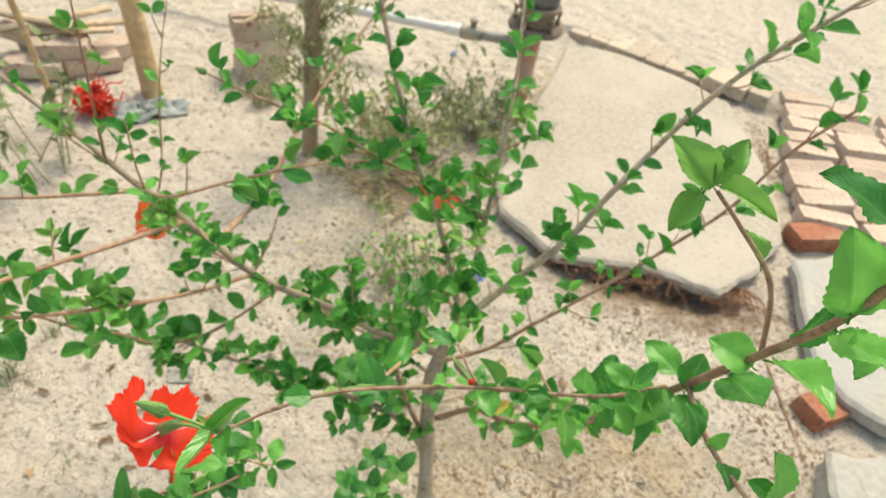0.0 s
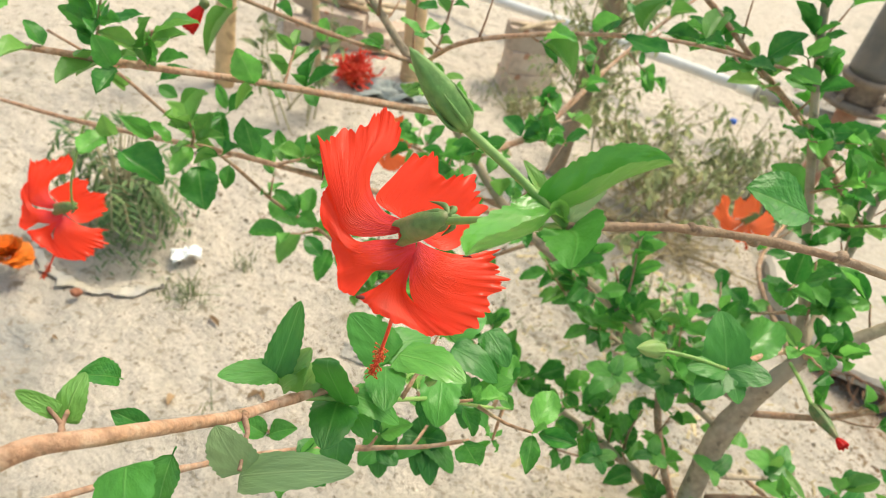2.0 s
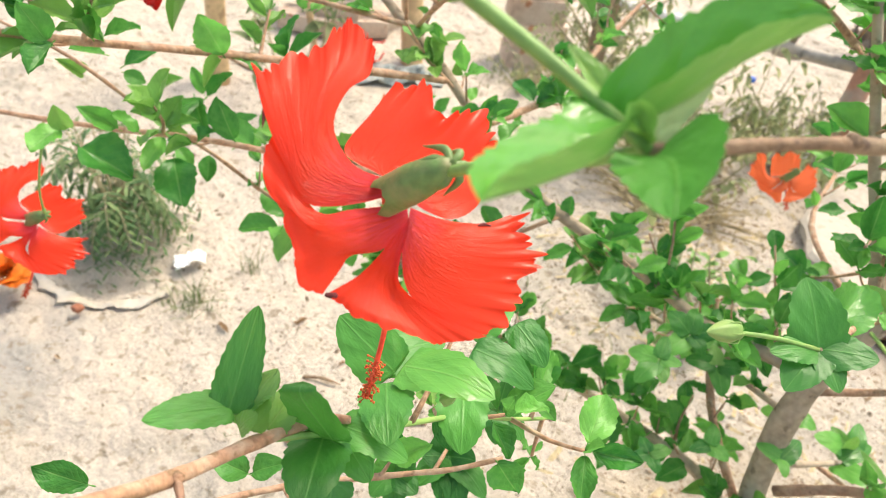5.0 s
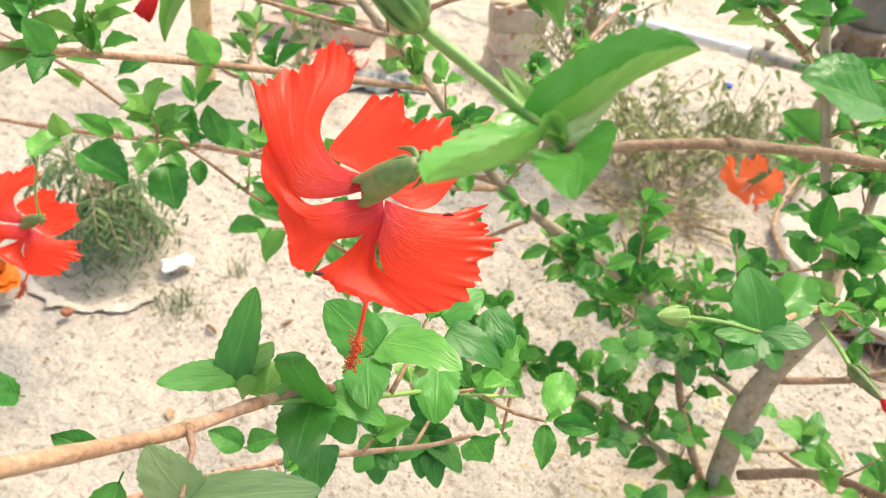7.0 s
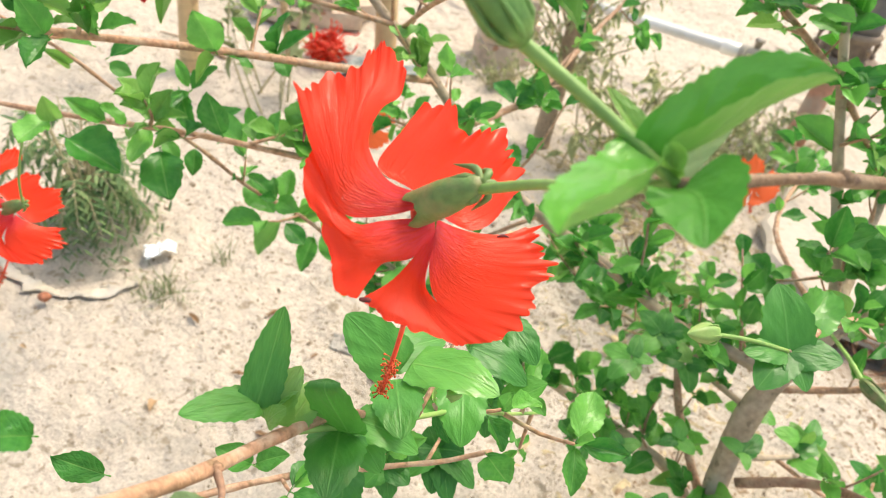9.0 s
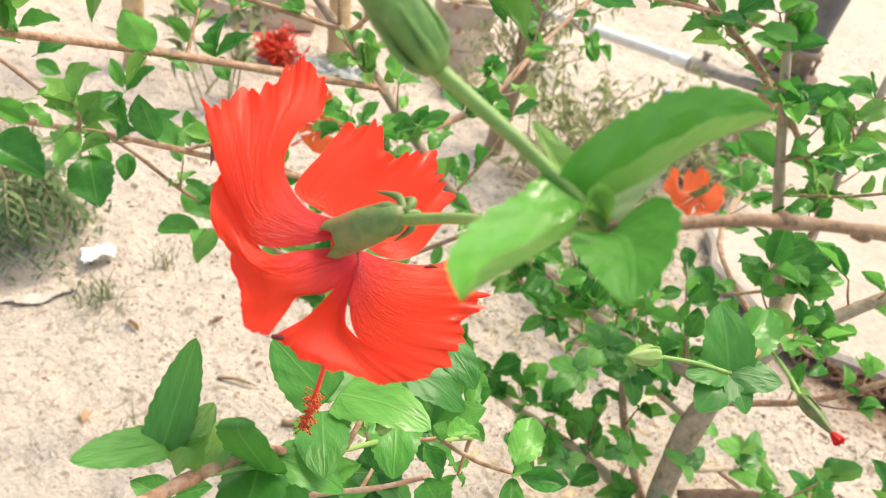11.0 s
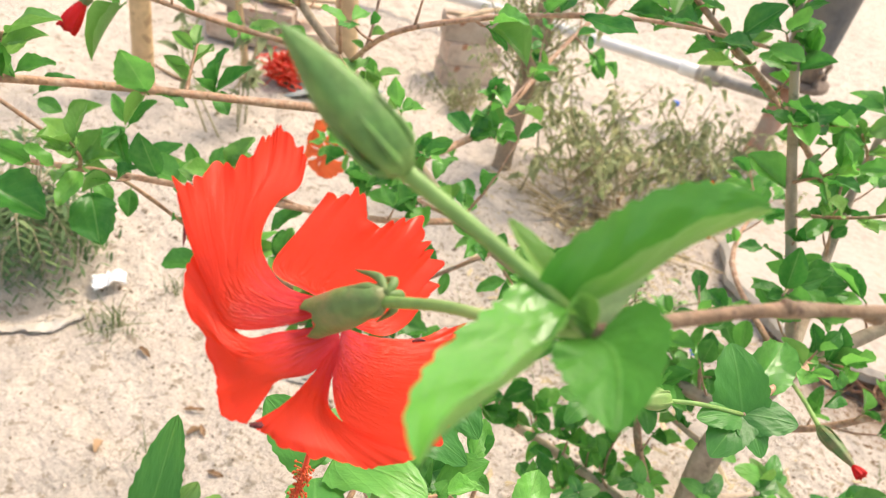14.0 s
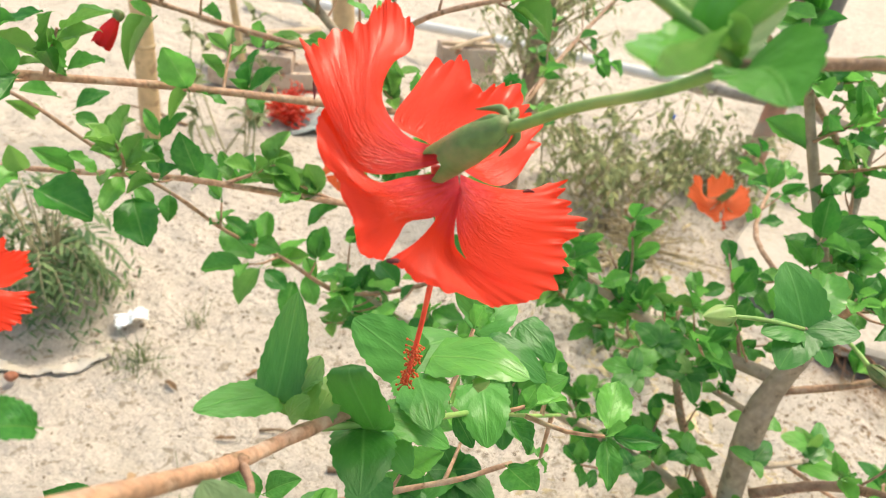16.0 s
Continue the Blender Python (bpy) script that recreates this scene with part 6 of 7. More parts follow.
facing_leaf(low_shoot, (-0.0416, 0.9041, 0.6071), (-0.0289, 0.9318, 0.6142), 0.0099, (0.25, 0.34, 0.85), 0.15, LEAF)
facing_leaf(low_shoot, (-0.0388, 0.9014, 0.6031), (-0.0085, 0.8926, 0.6014), 0.0122, (0.24, 0.62, 0.85), 0.08, LEAF)
facing_leaf(low_shoot, (-0.0459, 0.8989, 0.6031), (-0.0668, 0.876, 0.5962), 0.0102, (-0.32, 0.42, 0.85), 0.15, LEAF)
facing_leaf(low_shoot, (-0.0464, 0.9017, 0.6062), (-0.0692, 0.9122, 0.6057), 0.0093, (-0.22, 0.44, 0.85), 0.11, LEAF)
facing_leaf(low_shoot, (-0.0011, 0.9196, 0.5472), (-0.0239, 0.8919, 0.5384), 0.0120, (-0.31, 0.58, 0.85), 0.10, YOUNG)
facing_leaf(low_shoot, (-0.0019, 0.9236, 0.5519), (-0.0285, 0.9412, 0.5566), 0.0126, (-0.17, 0.56, 0.85), 0.08, LEAF)
facing_leaf(low_shoot, (0.0048, 0.926, 0.552), (0.0275, 0.9574, 0.5628), 0.0129, (0.3, 0.37, 0.85), 0.10, LEAF)
facing_leaf(low_shoot, (0.0046, 0.9213, 0.5469), (0.0216, 0.8993, 0.5434), 0.0112, (0.09, 0.55, 0.85), 0.13, YOUNG)
facing_leaf(low_shoot, (-0.0342, 0.8666, 0.5629), (-0.0343, 0.8405, 0.5596), 0.0092, (-0.12, 0.37, 0.85), 0.10, LEAF)
facing_leaf(low_shoot, (-0.0386, 0.8673, 0.5652), (-0.069, 0.8585, 0.5609), 0.0108, (-0.34, 0.49, 0.85), 0.08, YOUNG)
facing_leaf(low_shoot, (-0.0348, 0.8715, 0.5684), (-0.0368, 0.9022, 0.5772), 0.0116, (0.1, 0.61, 0.85), 0.05, LEAF)
facing_leaf(low_shoot, (-0.0307, 0.8696, 0.5648), (-0.0045, 0.8701, 0.568), 0.0095, (0.31, 0.48, 0.85), 0.11, LEAF)
line_m = [(0.036, 1.086, 0.63), (-0.08, 1.168, 0.60), (-0.155, 1.195, 0.594), (-0.235, 1.223, 0.60), (-0.30, 1.243, 0.62)]
mid_branch = branch_of(shrub, line_m, [0.0042, 0.0036, 0.003, 0.002], BARK)
clothe(mid_branch, line_m, 34, 0.04, 0.1, 1.0, 0.1, rosette=0.6, joined=True)
sprout(mid_branch, line_m, 7, 0.12, 104, lift=0.7)
line_v = [(0.048, 1.03, 0.48), (-0.033, 1.106, 0.55), (-0.07, 1.167, 0.60), (-0.09, 1.2, 0.66)]
spur = branch_of(shrub, line_v, [0.006, 0.005, 0.003])
clothe(spur, line_v, 12, 0.032, 0.2, 1.0, 0.4, joined=True)
line_5 = [(0.05, 1.05, 0.55), (0.12, 1.05, 0.61), (0.177, 0.968, 0.705), (0.233, 0.916, 0.80), (0.262, 0.863, 0.90), (0.275, 0.80, 1.02), (0.297, 0.745, 1.15), (0.322, 0.695, 1.275), (0.333, 0.658, 1.36), (0.333, 0.62, 1.46)]
arm = branch_of(shrub, line_5, [0.0058, 0.0052, 0.0047, 0.0042, 0.0038], RUDDY, 10, 6, 0.2, label="long brown branch rising towards the path")
clothe(arm, line_5, 40, 0.045, 0.12, 0.62, 0.15, rosette=0.5)
leaf_on(arm, (0.316, 0.649, 1.469), (0.260, 0.650, 1.502), 0.035, BIG[0])
leaf_on(arm, (0.328, 0.640, 1.390), (0.301, 0.640, 1.460), 0.054, BIG[1])
leaf_on(arm, (0.330, 0.686, 1.277), (0.363, 0.633, 1.310), 0.043, BIG[2])
leaf_on(arm, (0.291, 0.748, 1.167), (0.253, 0.777, 1.179), 0.034, BIG[0])
leaf_on(arm, (0.300, 0.735, 1.160), (0.304, 0.748, 1.202), 0.035, BIG[1])
leaf_on(arm, (0.323, 0.698, 1.254), (0.282, 0.707, 1.270), 0.040, BIG[2])
leaf_on(arm, (0.314, 0.706, 1.227), (0.326, 0.661, 1.250), 0.053, BIG[0])
leaf_on(arm, (0.229, 0.785, 1.041), (0.254, 0.829, 1.086), 0.051, BIG[1])
leaf_on(arm, (0.332, 0.686, 1.309), (0.349, 0.683, 1.352), 0.034, BIG[2])
leaf_on(arm, (0.283, 0.756, 1.115), (0.243, 0.757, 1.129), 0.032, BIG[0])
leaf_on(arm, (0.299, 0.731, 1.155), (0.300, 0.671, 1.161), 0.038, BIG[1])
leaf_on(arm, (0.267, 0.761, 1.086), (0.281, 0.709, 1.077), 0.031, BIG[2])
leaf_on(arm, (0.334, 0.645, 1.366), (0.340, 0.599, 1.389), 0.039, BIG[0])
leaf_on(arm, (0.345, 0.643, 1.372), (0.342, 0.605, 1.363), 0.030, BIG[1])
leaf_on(arm, (0.248, 0.772, 1.062), (0.272, 0.738, 1.069), 0.032, BIG[2])
leaf_on(arm, (0.288, 0.748, 1.138), (0.278, 0.712, 1.131), 0.039, BIG[0])
line_u = [(0.322, 0.695, 1.275), (0.305, 0.715, 1.34), (0.258, 0.721, 1.39), (0.226, 0.717, 1.421)]
shoot = branch_of(shrub, line_u, [0.0026, 0.0022, 0.0016], RUDDY)
leaf_on(shoot, (0.222, 0.720, 1.423), (0.182, 0.729, 1.457), 0.030, BIG_YOUNG)
leaf_on(shoot, (0.222, 0.721, 1.425), (0.239, 0.737, 1.463), 0.022, BIG_YOUNG)
leaf_on(shoot, (0.214, 0.718, 1.416), (0.193, 0.688, 1.398), 0.022, BIG_YOUNG)
leaf_on(shoot, (0.227, 0.719, 1.425), (0.257, 0.678, 1.441), 0.020, BIG_YOUNG)
leaf_on(shoot, (0.222, 0.727, 1.435), (0.222, 0.737, 1.453), 0.019, BIG_YOUNG)
leaf_on(shoot, (0.290, 0.720, 1.355), (0.271, 0.736, 1.382), 0.021, BIG_YOUNG)
line_w = [(0.300, 0.735, 1.165), (0.312, 0.665, 1.17), (0.321, 0.584, 1.21)]
side_shoot = branch_of(shrub, line_w, [0.003, 0.0026, 0.002], RUDDY)
leaf_on(side_shoot, (0.306, 0.675, 1.167), (0.291, 0.695, 1.191), 0.021, BIG[1])
leaf_on(side_shoot, (0.311, 0.630, 1.190), (0.316, 0.603, 1.200), 0.023, BIG[2])
leaf_on(side_shoot, (0.330, 0.570, 1.238), (0.315, 0.578, 1.290), 0.037, BIG[0])
leaf_on(side_shoot, (0.328, 0.570, 1.237), (0.305, 0.575, 1.254), 0.021, BIG[1])
leaf_on(side_shoot, (0.309, 0.660, 1.171), (0.322, 0.662, 1.193), 0.015, BIG[2])

# the shoot with the small green bud
line_r = [(0.058, 1.117, 0.775), (0.03, 1.0, 0.86), (-0.01, 0.9, 0.91), (-0.0439, 0.8109, 0.9408)]
right_shoot = branch_of(shrub, line_r, [0.0042, 0.0032, 0.0022])
facing_leaf(right_shoot, (-0.0453, 0.8121, 0.9428), (-0.0666, 0.834, 0.9709), 0.0176, (0, 0.2, 1), 0.06, DARK_LEAF)
facing_leaf(right_shoot, (-0.0419, 0.8119, 0.9409), (-0.0122, 0.817, 0.9479), 0.0120, (0.3, 0.5, 0.85), 0.06, DARK_LEAF)
facing_leaf(right_shoot, (-0.0444, 0.8096, 0.9395), (-0.054, 0.7764, 0.9301), 0.0124, (-0.2, 0.5, 0.85), 0.06, DARK_LEAF)
facing_leaf(right_shoot, (-0.0427, 0.8105, 0.9397), (-0.0261, 0.7913, 0.9332), 0.0105, (0.1, 0.6, 0.8), 0.06, DARK_LEAF)
facing_leaf(right_shoot, (-0.0454, 0.8101, 0.9406), (-0.0698, 0.7878, 0.9432), 0.0094, (-0.3, 0.5, 0.85), 0.06, DARK_LEAF)
leaf_on(right_shoot, (-0.034, 0.864, 0.910), (-0.015, 0.921, 0.936), 0.033)
clothe(right_shoot, line_r, 5, 0.028, 0.1, 0.6, 0.2)
part("stalk", tube(bmesh.new(), [(-0.0439, 0.8109, 0.9408), (-0.07, 0.795, 0.948), (-0.093, 0.778, 0.953)], [0.0016, 0.0014], 6, 4), GREEN_STEM, right_shoot)
part("bud", bud_bm((-0.090, 0.782, 0.952), (-0.107, 0.763, 0.957), 0.46), GREEN_STEM, shrub, "small closed green bud")
part("stalk", tube(bmesh.new(), [(0.0345, 1.0456, 0.8065), (0.0476, 1.0056, 0.8178), (0.0604, 0.9828, 0.8176)], [0.0018, 0.0022], 6, 5), GREEN_STEM, right_shoot)
closed_flower_on(shrub, (0.0604, 0.9828, 0.8176), (0.0945, 0.9433, 0.8215), "long green calyx with a small wilted dark red tip", 0.80, 0.42)

# a low twig on the trunk
line_w = [(0.0400, 1.0680, 0.5750), (0.0797, 1.0998, 0.5668), (0.1131, 1.1331, 0.5601), (0.1191, 1.1510, 0.5630)]
trunk_twig = branch_of(shrub, line_w, [0.0046, 0.0036, 0.0026, 0.0018], BARK)
facing_leaf(trunk_twig, (0.1096, 1.1498, 0.5657), (0.0730, 1.1340, 0.5790), 0.0126, (0.15, 0.5, 0.85), 0.08, LEAF)
facing_leaf(trunk_twig, (0.1141, 1.1520, 0.5665), (0.0903, 1.1647, 0.5763), 0.0080, (-0.15, 0.5, 0.85), 0.08, YOUNG)
facing_leaf(trunk_twig, (0.1200, 1.1526, 0.5646), (0.1223, 1.1908, 0.5777), 0.0121, (0.15, 0.5, 0.85), 0.08, LEAF)
facing_leaf(trunk_twig, (0.1251, 1.1540, 0.5640), (0.1633, 1.1279, 0.5643), 0.0065, (-0.15, 0.5, 0.85), 0.08, YOUNG)
facing_leaf(trunk_twig, (0.1105, 1.1284, 0.5554), (0.1553, 1.1045, 0.5718), 0.0144, (0.15, 0.5, 0.85), 0.08, LEAF)
facing_leaf(trunk_twig, (0.1118, 1.1348, 0.5627), (0.1418, 1.1750, 0.5660), 0.0111, (-0.15, 0.5, 0.85), 0.08, LEAF)
facing_leaf(trunk_twig, (0.0365, 1.0550, 0.5967), (0.0082, 1.0517, 0.6052), 0.0089, (0.15, 0.5, 0.85), 0.08, LEAF)
facing_leaf(trunk_twig, (0.0393, 1.0564, 0.5972), (0.0527, 1.0914, 0.6015), 0.0113, (-0.15, 0.5, 0.85), 0.08, LEAF)
facing_leaf(trunk_twig, (0.0365, 1.0550, 0.5967), (0.0469, 1.0322, 0.5969), 0.0075, (0.15, 0.5, 0.85), 0.08, LEAF)
facing_leaf(trunk_twig, (0.1154, 1.1503, 0.5638), (0.1103, 1.1389, 0.6014), 0.0079, (-0.15, 0.5, 0.85), 0.08, YOUNG)
line_y = [(0.0878, 1.1055, 0.5620), (0.1770, 1.1404, 0.5075), (0.2305, 1.1970, 0.4876), (0.2399, 1.2268, 0.4873)]
branch_of(trunk_twig, line_y, [0.0030, 0.0026, 0.0022, 0.0016], TWIG)
facing_leaf(trunk_twig, (0.2448, 1.2293, 0.4882), (0.2529, 1.2653, 0.5126), 0.0151, (0.15, 0.5, 0.85), 0.08, LEAF)
facing_leaf(trunk_twig, (0.2359, 1.2261, 0.4882), (0.2224, 1.2437, 0.4995), 0.0062, (-0.15, 0.5, 0.85), 0.08, YOUNG)
facing_leaf(trunk_twig, (0.2350, 1.2244, 0.4865), (0.1921, 1.2100, 0.5208), 0.0114, (0.15, 0.5, 0.85), 0.08, LEAF)
facing_leaf(trunk_twig, (0.2422, 1.2267, 0.4861), (0.2559, 1.2044, 0.5184), 0.0117, (-0.15, 0.5, 0.85), 0.08, LEAF)
facing_leaf(trunk_twig, (0.2321, 1.2115, 0.4884), (0.2032, 1.1559, 0.5150), 0.0204, (0.15, 0.5, 0.85), 0.08, LEAF)

# ---- the branch with the open flower ----
hero_line = [(0.29, 0.76, 1.13), (0.235, 0.735, 1.125), (0.178, 0.72, 1.125), (0.106, 0.708, 1.125), (0.03, 0.682, 1.134), (-0.05, 0.645, 1.147), (-0.103, 0.605, 1.154), (-0.143, 0.565, 1.155)]
hero_branch = branch_of(shrub, hero_line, [0.0024, 0.0022, 0.0020, 0.0017, 0.0014], OLIVE_TWIG, 12, 12, 0.34, label="thin knotted brown branch that bears the open flower")
NODE = Vector(hero_line[-1])


def by_node(x, y, z):
    """A place beside the flower's node: across, up and outwards in millimetres, in the flower's own frame."""
    return NODE + FACE.to_3x3() @ Vector((x, y, z)) * 1e-3


def way(x, y, z):
    return FACE.to_3x3() @ Vector((x, y, z))


bent_leaf(hero_branch, [by_node(0, 2, 1), by_node(-0.5, 5.8, 2), by_node(8.3, 10.7, 4), by_node(17.6, 16.9, 5), by_node(27.1, 21.4, 6), by_node(34.2, 24.4, 7)],
          way(-0.5, 0.86, 0.05), way(-0.25, 0.42, 0.87), 0.0140, 0.0080, FRESH_LEAF, 13, 1, -0.16, under=YOUNG)
bent_leaf(hero_branch, [by_node(0, 1, 1), by_node(-5.1, 3.6, 3), by_node(-11.3, -2.4, 10), by_node(-22.8, -8.1, 21), by_node(-31.4, -11.6, 32), by_node(-36, -13.5, 43)],
          way(-0.55, 0.80, -0.25), way(-0.22, 0.40, 0.88), 0.0125, 0.0085, FRESH_LEAF, 12, 2, -0.12, 0.75, under=YOUNG)
bent_leaf(hero_branch, [by_node(1, -1, 0), by_node(2.5, -3, 7), by_node(1.5, -8.5, 14), by_node(-1, -15, 20.5)],
          way(-0.85, 0.1, -0.45), way(0.75, 0.55, 0.35), 0.0118, 0.0118, THIN_LEAF, 9, 3, 0.10, 0.62, ripple=0.025)
bent_leaf(hero_branch, [by_node(0, 0, -1), by_node(5, 8, -2), by_node(14, 14.5, -2)], way(-0.6, 0.7, 0.2), way(0.7, -0.5, 0.3), 0.0032, 0.0036, PALE, 7, 4)
bent_leaf(hero_branch, [by_node(-0.5, 0, 0), by_node(-3, 6, 0), by_node(-4.5, 13, -1)], way(-0.8, -0.1, 0.2), way(0.8, 0.1, 0.2), 0.0022, 0.0034, PALE, 6, 5)
bent_leaf(hero_branch, [by_node(-5.5, 5, -0.5), by_node(-9.5, 12, 0), by_node(-16.5, 22.5, -2)], way(-0.5, -0.4, 0.6), way(0.75, 0.45, 0.3), 0.0024, 0.0040, YOUNG, 7, 6, 0.2, 0.7)
for k, (f, size) in enumerate(((0.30, 0.0050), (0.44, 0.0042), (0.55, 0.0048), (0.64, 0.0040), (0.72, 0.0046), (0.80, 0.0040), (0.88, 0.0034))):
    c = spline(hero_line, 60)[int(60 * f)]
    knob = bmesh.new()
    bmesh.ops.create_icosphere(knob, subdivisions=2, radius=1.0)
    for v in knob.verts:
        v.co = c + Vector((0, 0, 0.25 * size * (-1) ** k)) + Vector((v.co.x * 0.7, v.co.y * 0.6, v.co.z * 0.6)) * (1 + 0.35 * noise.noise(v.co * 2.1 + c * 40)) * size
    part("node", knob, OLIVE_TWIG, hero_branch)
leaf_on(hero_branch, (-0.073, 0.613, 1.174), (-0.096, 0.601, 1.180), 0.022, FRESH)
clothe(hero_branch, hero_line, 14, 0.038, 0.05, 0.55, 0.2, rosette=0.35)
leaf_on(hero_branch, (0.12, 0.70, 1.117), (0.096, 0.686, 1.108), 0.013, YELLOWS)
THROAT = (-0.219, 0.587, 1.096)
open_flower = flower_on(shrub, THROAT)
WITHERED = material("withered_petal_edge", (0.16, 0.02, 0.02), 0.7, 0.4, 400.0, 120.0, 0.4, 500.0, tint=(0.05, 0.015, 0.015))
for spots, radius in (((((-37.6, 27), (-37.2, 24), (-37.4, 21))), 0.55), ((((-17.5, -30.5), (-14.5, -31), (-10, -31.5))), 0.7), ((((30, -8.5), (32, -8), (34.5, -8.5))), 0.7)):
    bm = tube(bmesh.new(), [(x * 1e-3, y * 1e-3, (-0.34 * x - 0.14 * y - 0.10 * math.hypot(x, y) + 0.5) * 1e-3) for x, y in spots], [radius * 0.4e-3, radius * 1e-3, radius * 0.3e-3], 7, 5, 0.9)
    edge = new("withered_edge", mesh_of("withered_edge", bm, WITHERED))
    edge.parent = open_flower
    tagged(edge, "dark withered edge of a petal")
part("stalk", tube(bmesh.new(), [(-0.143, 0.565, 1.155), (-0.158, 0.571, 1.143), (-0.178, 0.580, 1.130), (-0.198, 0.5875, 1.1145)], [0.0016, 0.0015, 0.0018], 10, 6), GREEN_STEM, hero_branch)
part("stalk", tube(bmesh.new(), [(-0.143, 0.565, 1.155), (-0.162, 0.563, 1.165), (-0.189, 0.560, 1.177)], [0.0017, 0.0016, 0.0019], 10, 6), GREEN_STEM, hero_branch)
part("bud", bud_bm((-0.187, 0.560, 1.1765), (-0.209, 0.549, 1.201), 0.29), BUD, shrub, "plump closed dark green bud")

# further flowers on the same shrub
flower_on(shrub, (-0.884, 0.812, 0.630), pose(0, 0, 0, -6, 4, -14), 1.35)
part("stalk", tube(bmesh.new(), [(-0.80, 0.818, 0.806), (-0.835, 0.812, 0.71), (-0.8507, 0.8154, 0.655)], [0.0014, 0.0015], 6, 5), GREEN_STEM, twig_b)
flower_on(shrub, (-0.06, 1.713, 0.59), pose(0, 0, 0, 15, -20, 30), 1.15, PALE_PETALS, "ragged orange-red flower past its best")
line_o = [(0.052, 1.12, 0.755), (-0.02, 1.35, 0.72), (0.0, 1.6, 0.70), (-0.021, 1.713, 0.66)]
flower_twig = branch_of(shrub, line_o, [0.004, 0.003, 0.002])
clothe(flower_twig, line_o, 16, 0.036, 0.4, 1.0, 0.6, joined=True)
flower_on(shrub, (-0.69, 1.36, 0.61), pose(0, 0, 0, 20, 15, -30), 1.0, PALE_PETALS, "orange-red flower half hidden by leaves")
line_g = [(-0.36, 1.143, 0.75), (-0.48, 1.24, 0.68), (-0.58, 1.31, 0.66), (-0.66, 1.35, 0.635)]
back_twig = branch_of(shrub, line_g, [0.004, 0.003, 0.002])
clothe(back_twig, line_g, 34, 0.036, 0.2, 1.0, 0.35, rosette=0.7, joined=True)
closed_flower_on(shrub, (-0.749, 0.968, 0.946), (-0.757, 0.942, 0.913), "closed wilted red flower hanging from a twig")

# ---- the pruned plant close to the path ----
pruned = tagged(empty("pruned_stem", (-0.16, 0.32, 0)), "thick pruned woody stem with one leafy side branch", "shrub")
part("stem", tube(bmesh.new(), [(-0.16, 0.32, -0.03), (-0.165, 0.33, 0.3), (-0.175, 0.35, 0.6), (-0.205, 0.372, 0.92), (-0.246, 0.384, 1.049), (-0.274, 0.383, 1.10), (-0.298, 0.383, 1.14), (-0.325, 0.382, 1.18)], [0.036, 0.034, 0.030, 0.026, 0.0245, 0.024, 0.022, 0.015], 20, 8, 0.12), STUMP, pruned, "knotted brown bark cut off at the top")
near_line = [(-0.262, 0.395, 1.068), (-0.250, 0.42, 1.082), (-0.238, 0.443, 1.077), (-0.240, 0.473, 1.05), (-0.240, 0.506, 1.023), (-0.237, 0.541, 1.004), (-0.230, 0.569, 0.992), (-0.2225, 0.579, 0.987)]
under_line = [(-0.17, 0.32, 0.06), (-0.40, 0.25, 0.38), (-0.49, 0.32, 0.70), (-0.45, 0.39, 0.81), (-0.379, 0.497, 0.828), (-0.343, 0.551, 0.826), (-0.305, 0.597, 0.829), (-0.275, 0.625, 0.832), (-0.231, 0.659, 0.837), (-0.206, 0.676, 0.843), (-0.183, 0.695, 0.851)]
under_branch = branch_of(pruned, under_line, [0.0034, 0.0028, 0.0024, 0.0020, 0.0014], TWIG, 9, 6, 0.3, label="thin brown lower side branch")
clothe(under_branch, under_line, 7, 0.034, 0.65, 1.0, 0.1, rosette=0.5)
near_branch = branch_of(pruned, near_line, [0.0034, 0.0032, 0.0029, 0.0026, 0.0022, 0.0018], TWIG, 14, 9, 0.2, label="pale brown side branch with cut spur")
part("spur", tube(bmesh.new(), [(-0.238, 0.508, 1.023), (-0.231, 0.503, 1.023), (-0.228, 0.499, 1.024), (-0.223, 0.492, 1.024), (-0.219, 0.486, 1.024)], [0.0011, 0.0009, 0.0010, 0.0008, 0.0008], 9, 6, 0.5), RUDDY, near_branch)
knob = bmesh.new()
bmesh.ops.create_icosphere(knob, subdivisions=3, radius=1.0)
for v in knob.verts:
    v.co = Vector((-0.238, 0.508, 1.023)) + (v.co * (1 + 0.35 * noise.noise(v.co * 2.3))) * 0.0023
part("node", knob, TWIG, near_branch)
leaf_on(near_branch, (-0.246, 0.545, 1.011), (-0.243, 0.560, 1.020), 0.015, BIG_YOUNG)
leaf_on(near_branch, (-0.324, 0.521, 0.923), (-0.338, 0.508, 0.941), 0.015, BIG[0])
leaf_on(near_branch, (-0.292, 0.586, 0.877), (-0.306, 0.576, 0.893), 0.016, BIG[1])
leaf_on(near_branch, (-0.290, 0.588, 0.877), (-0.277, 0.597, 0.889), 0.015, BIG[2])
leaf_on(near_branch, (-0.274, 0.474, 1.051), (-0.276, 0.462, 1.064), 0.013, BIG[2])
leaf_on(near_branch, (-0.281, 0.502, 0.959), (-0.271, 0.478, 0.944), 0.022, BIG[1])
facing_leaf(near_branch, (-0.2501, 0.5431, 1.0138), (-0.2596, 0.5701, 1.037), 0.0077, (0.2, -0.1, 1), 0.05, DARK_LEAF)
facing_leaf(near_branch, (-0.2509, 0.5412, 1.0137), (-0.264, 0.5168, 1.0226), 0.0068, (0, 0.5, 0.85), 0.05, DARK_LEAF)
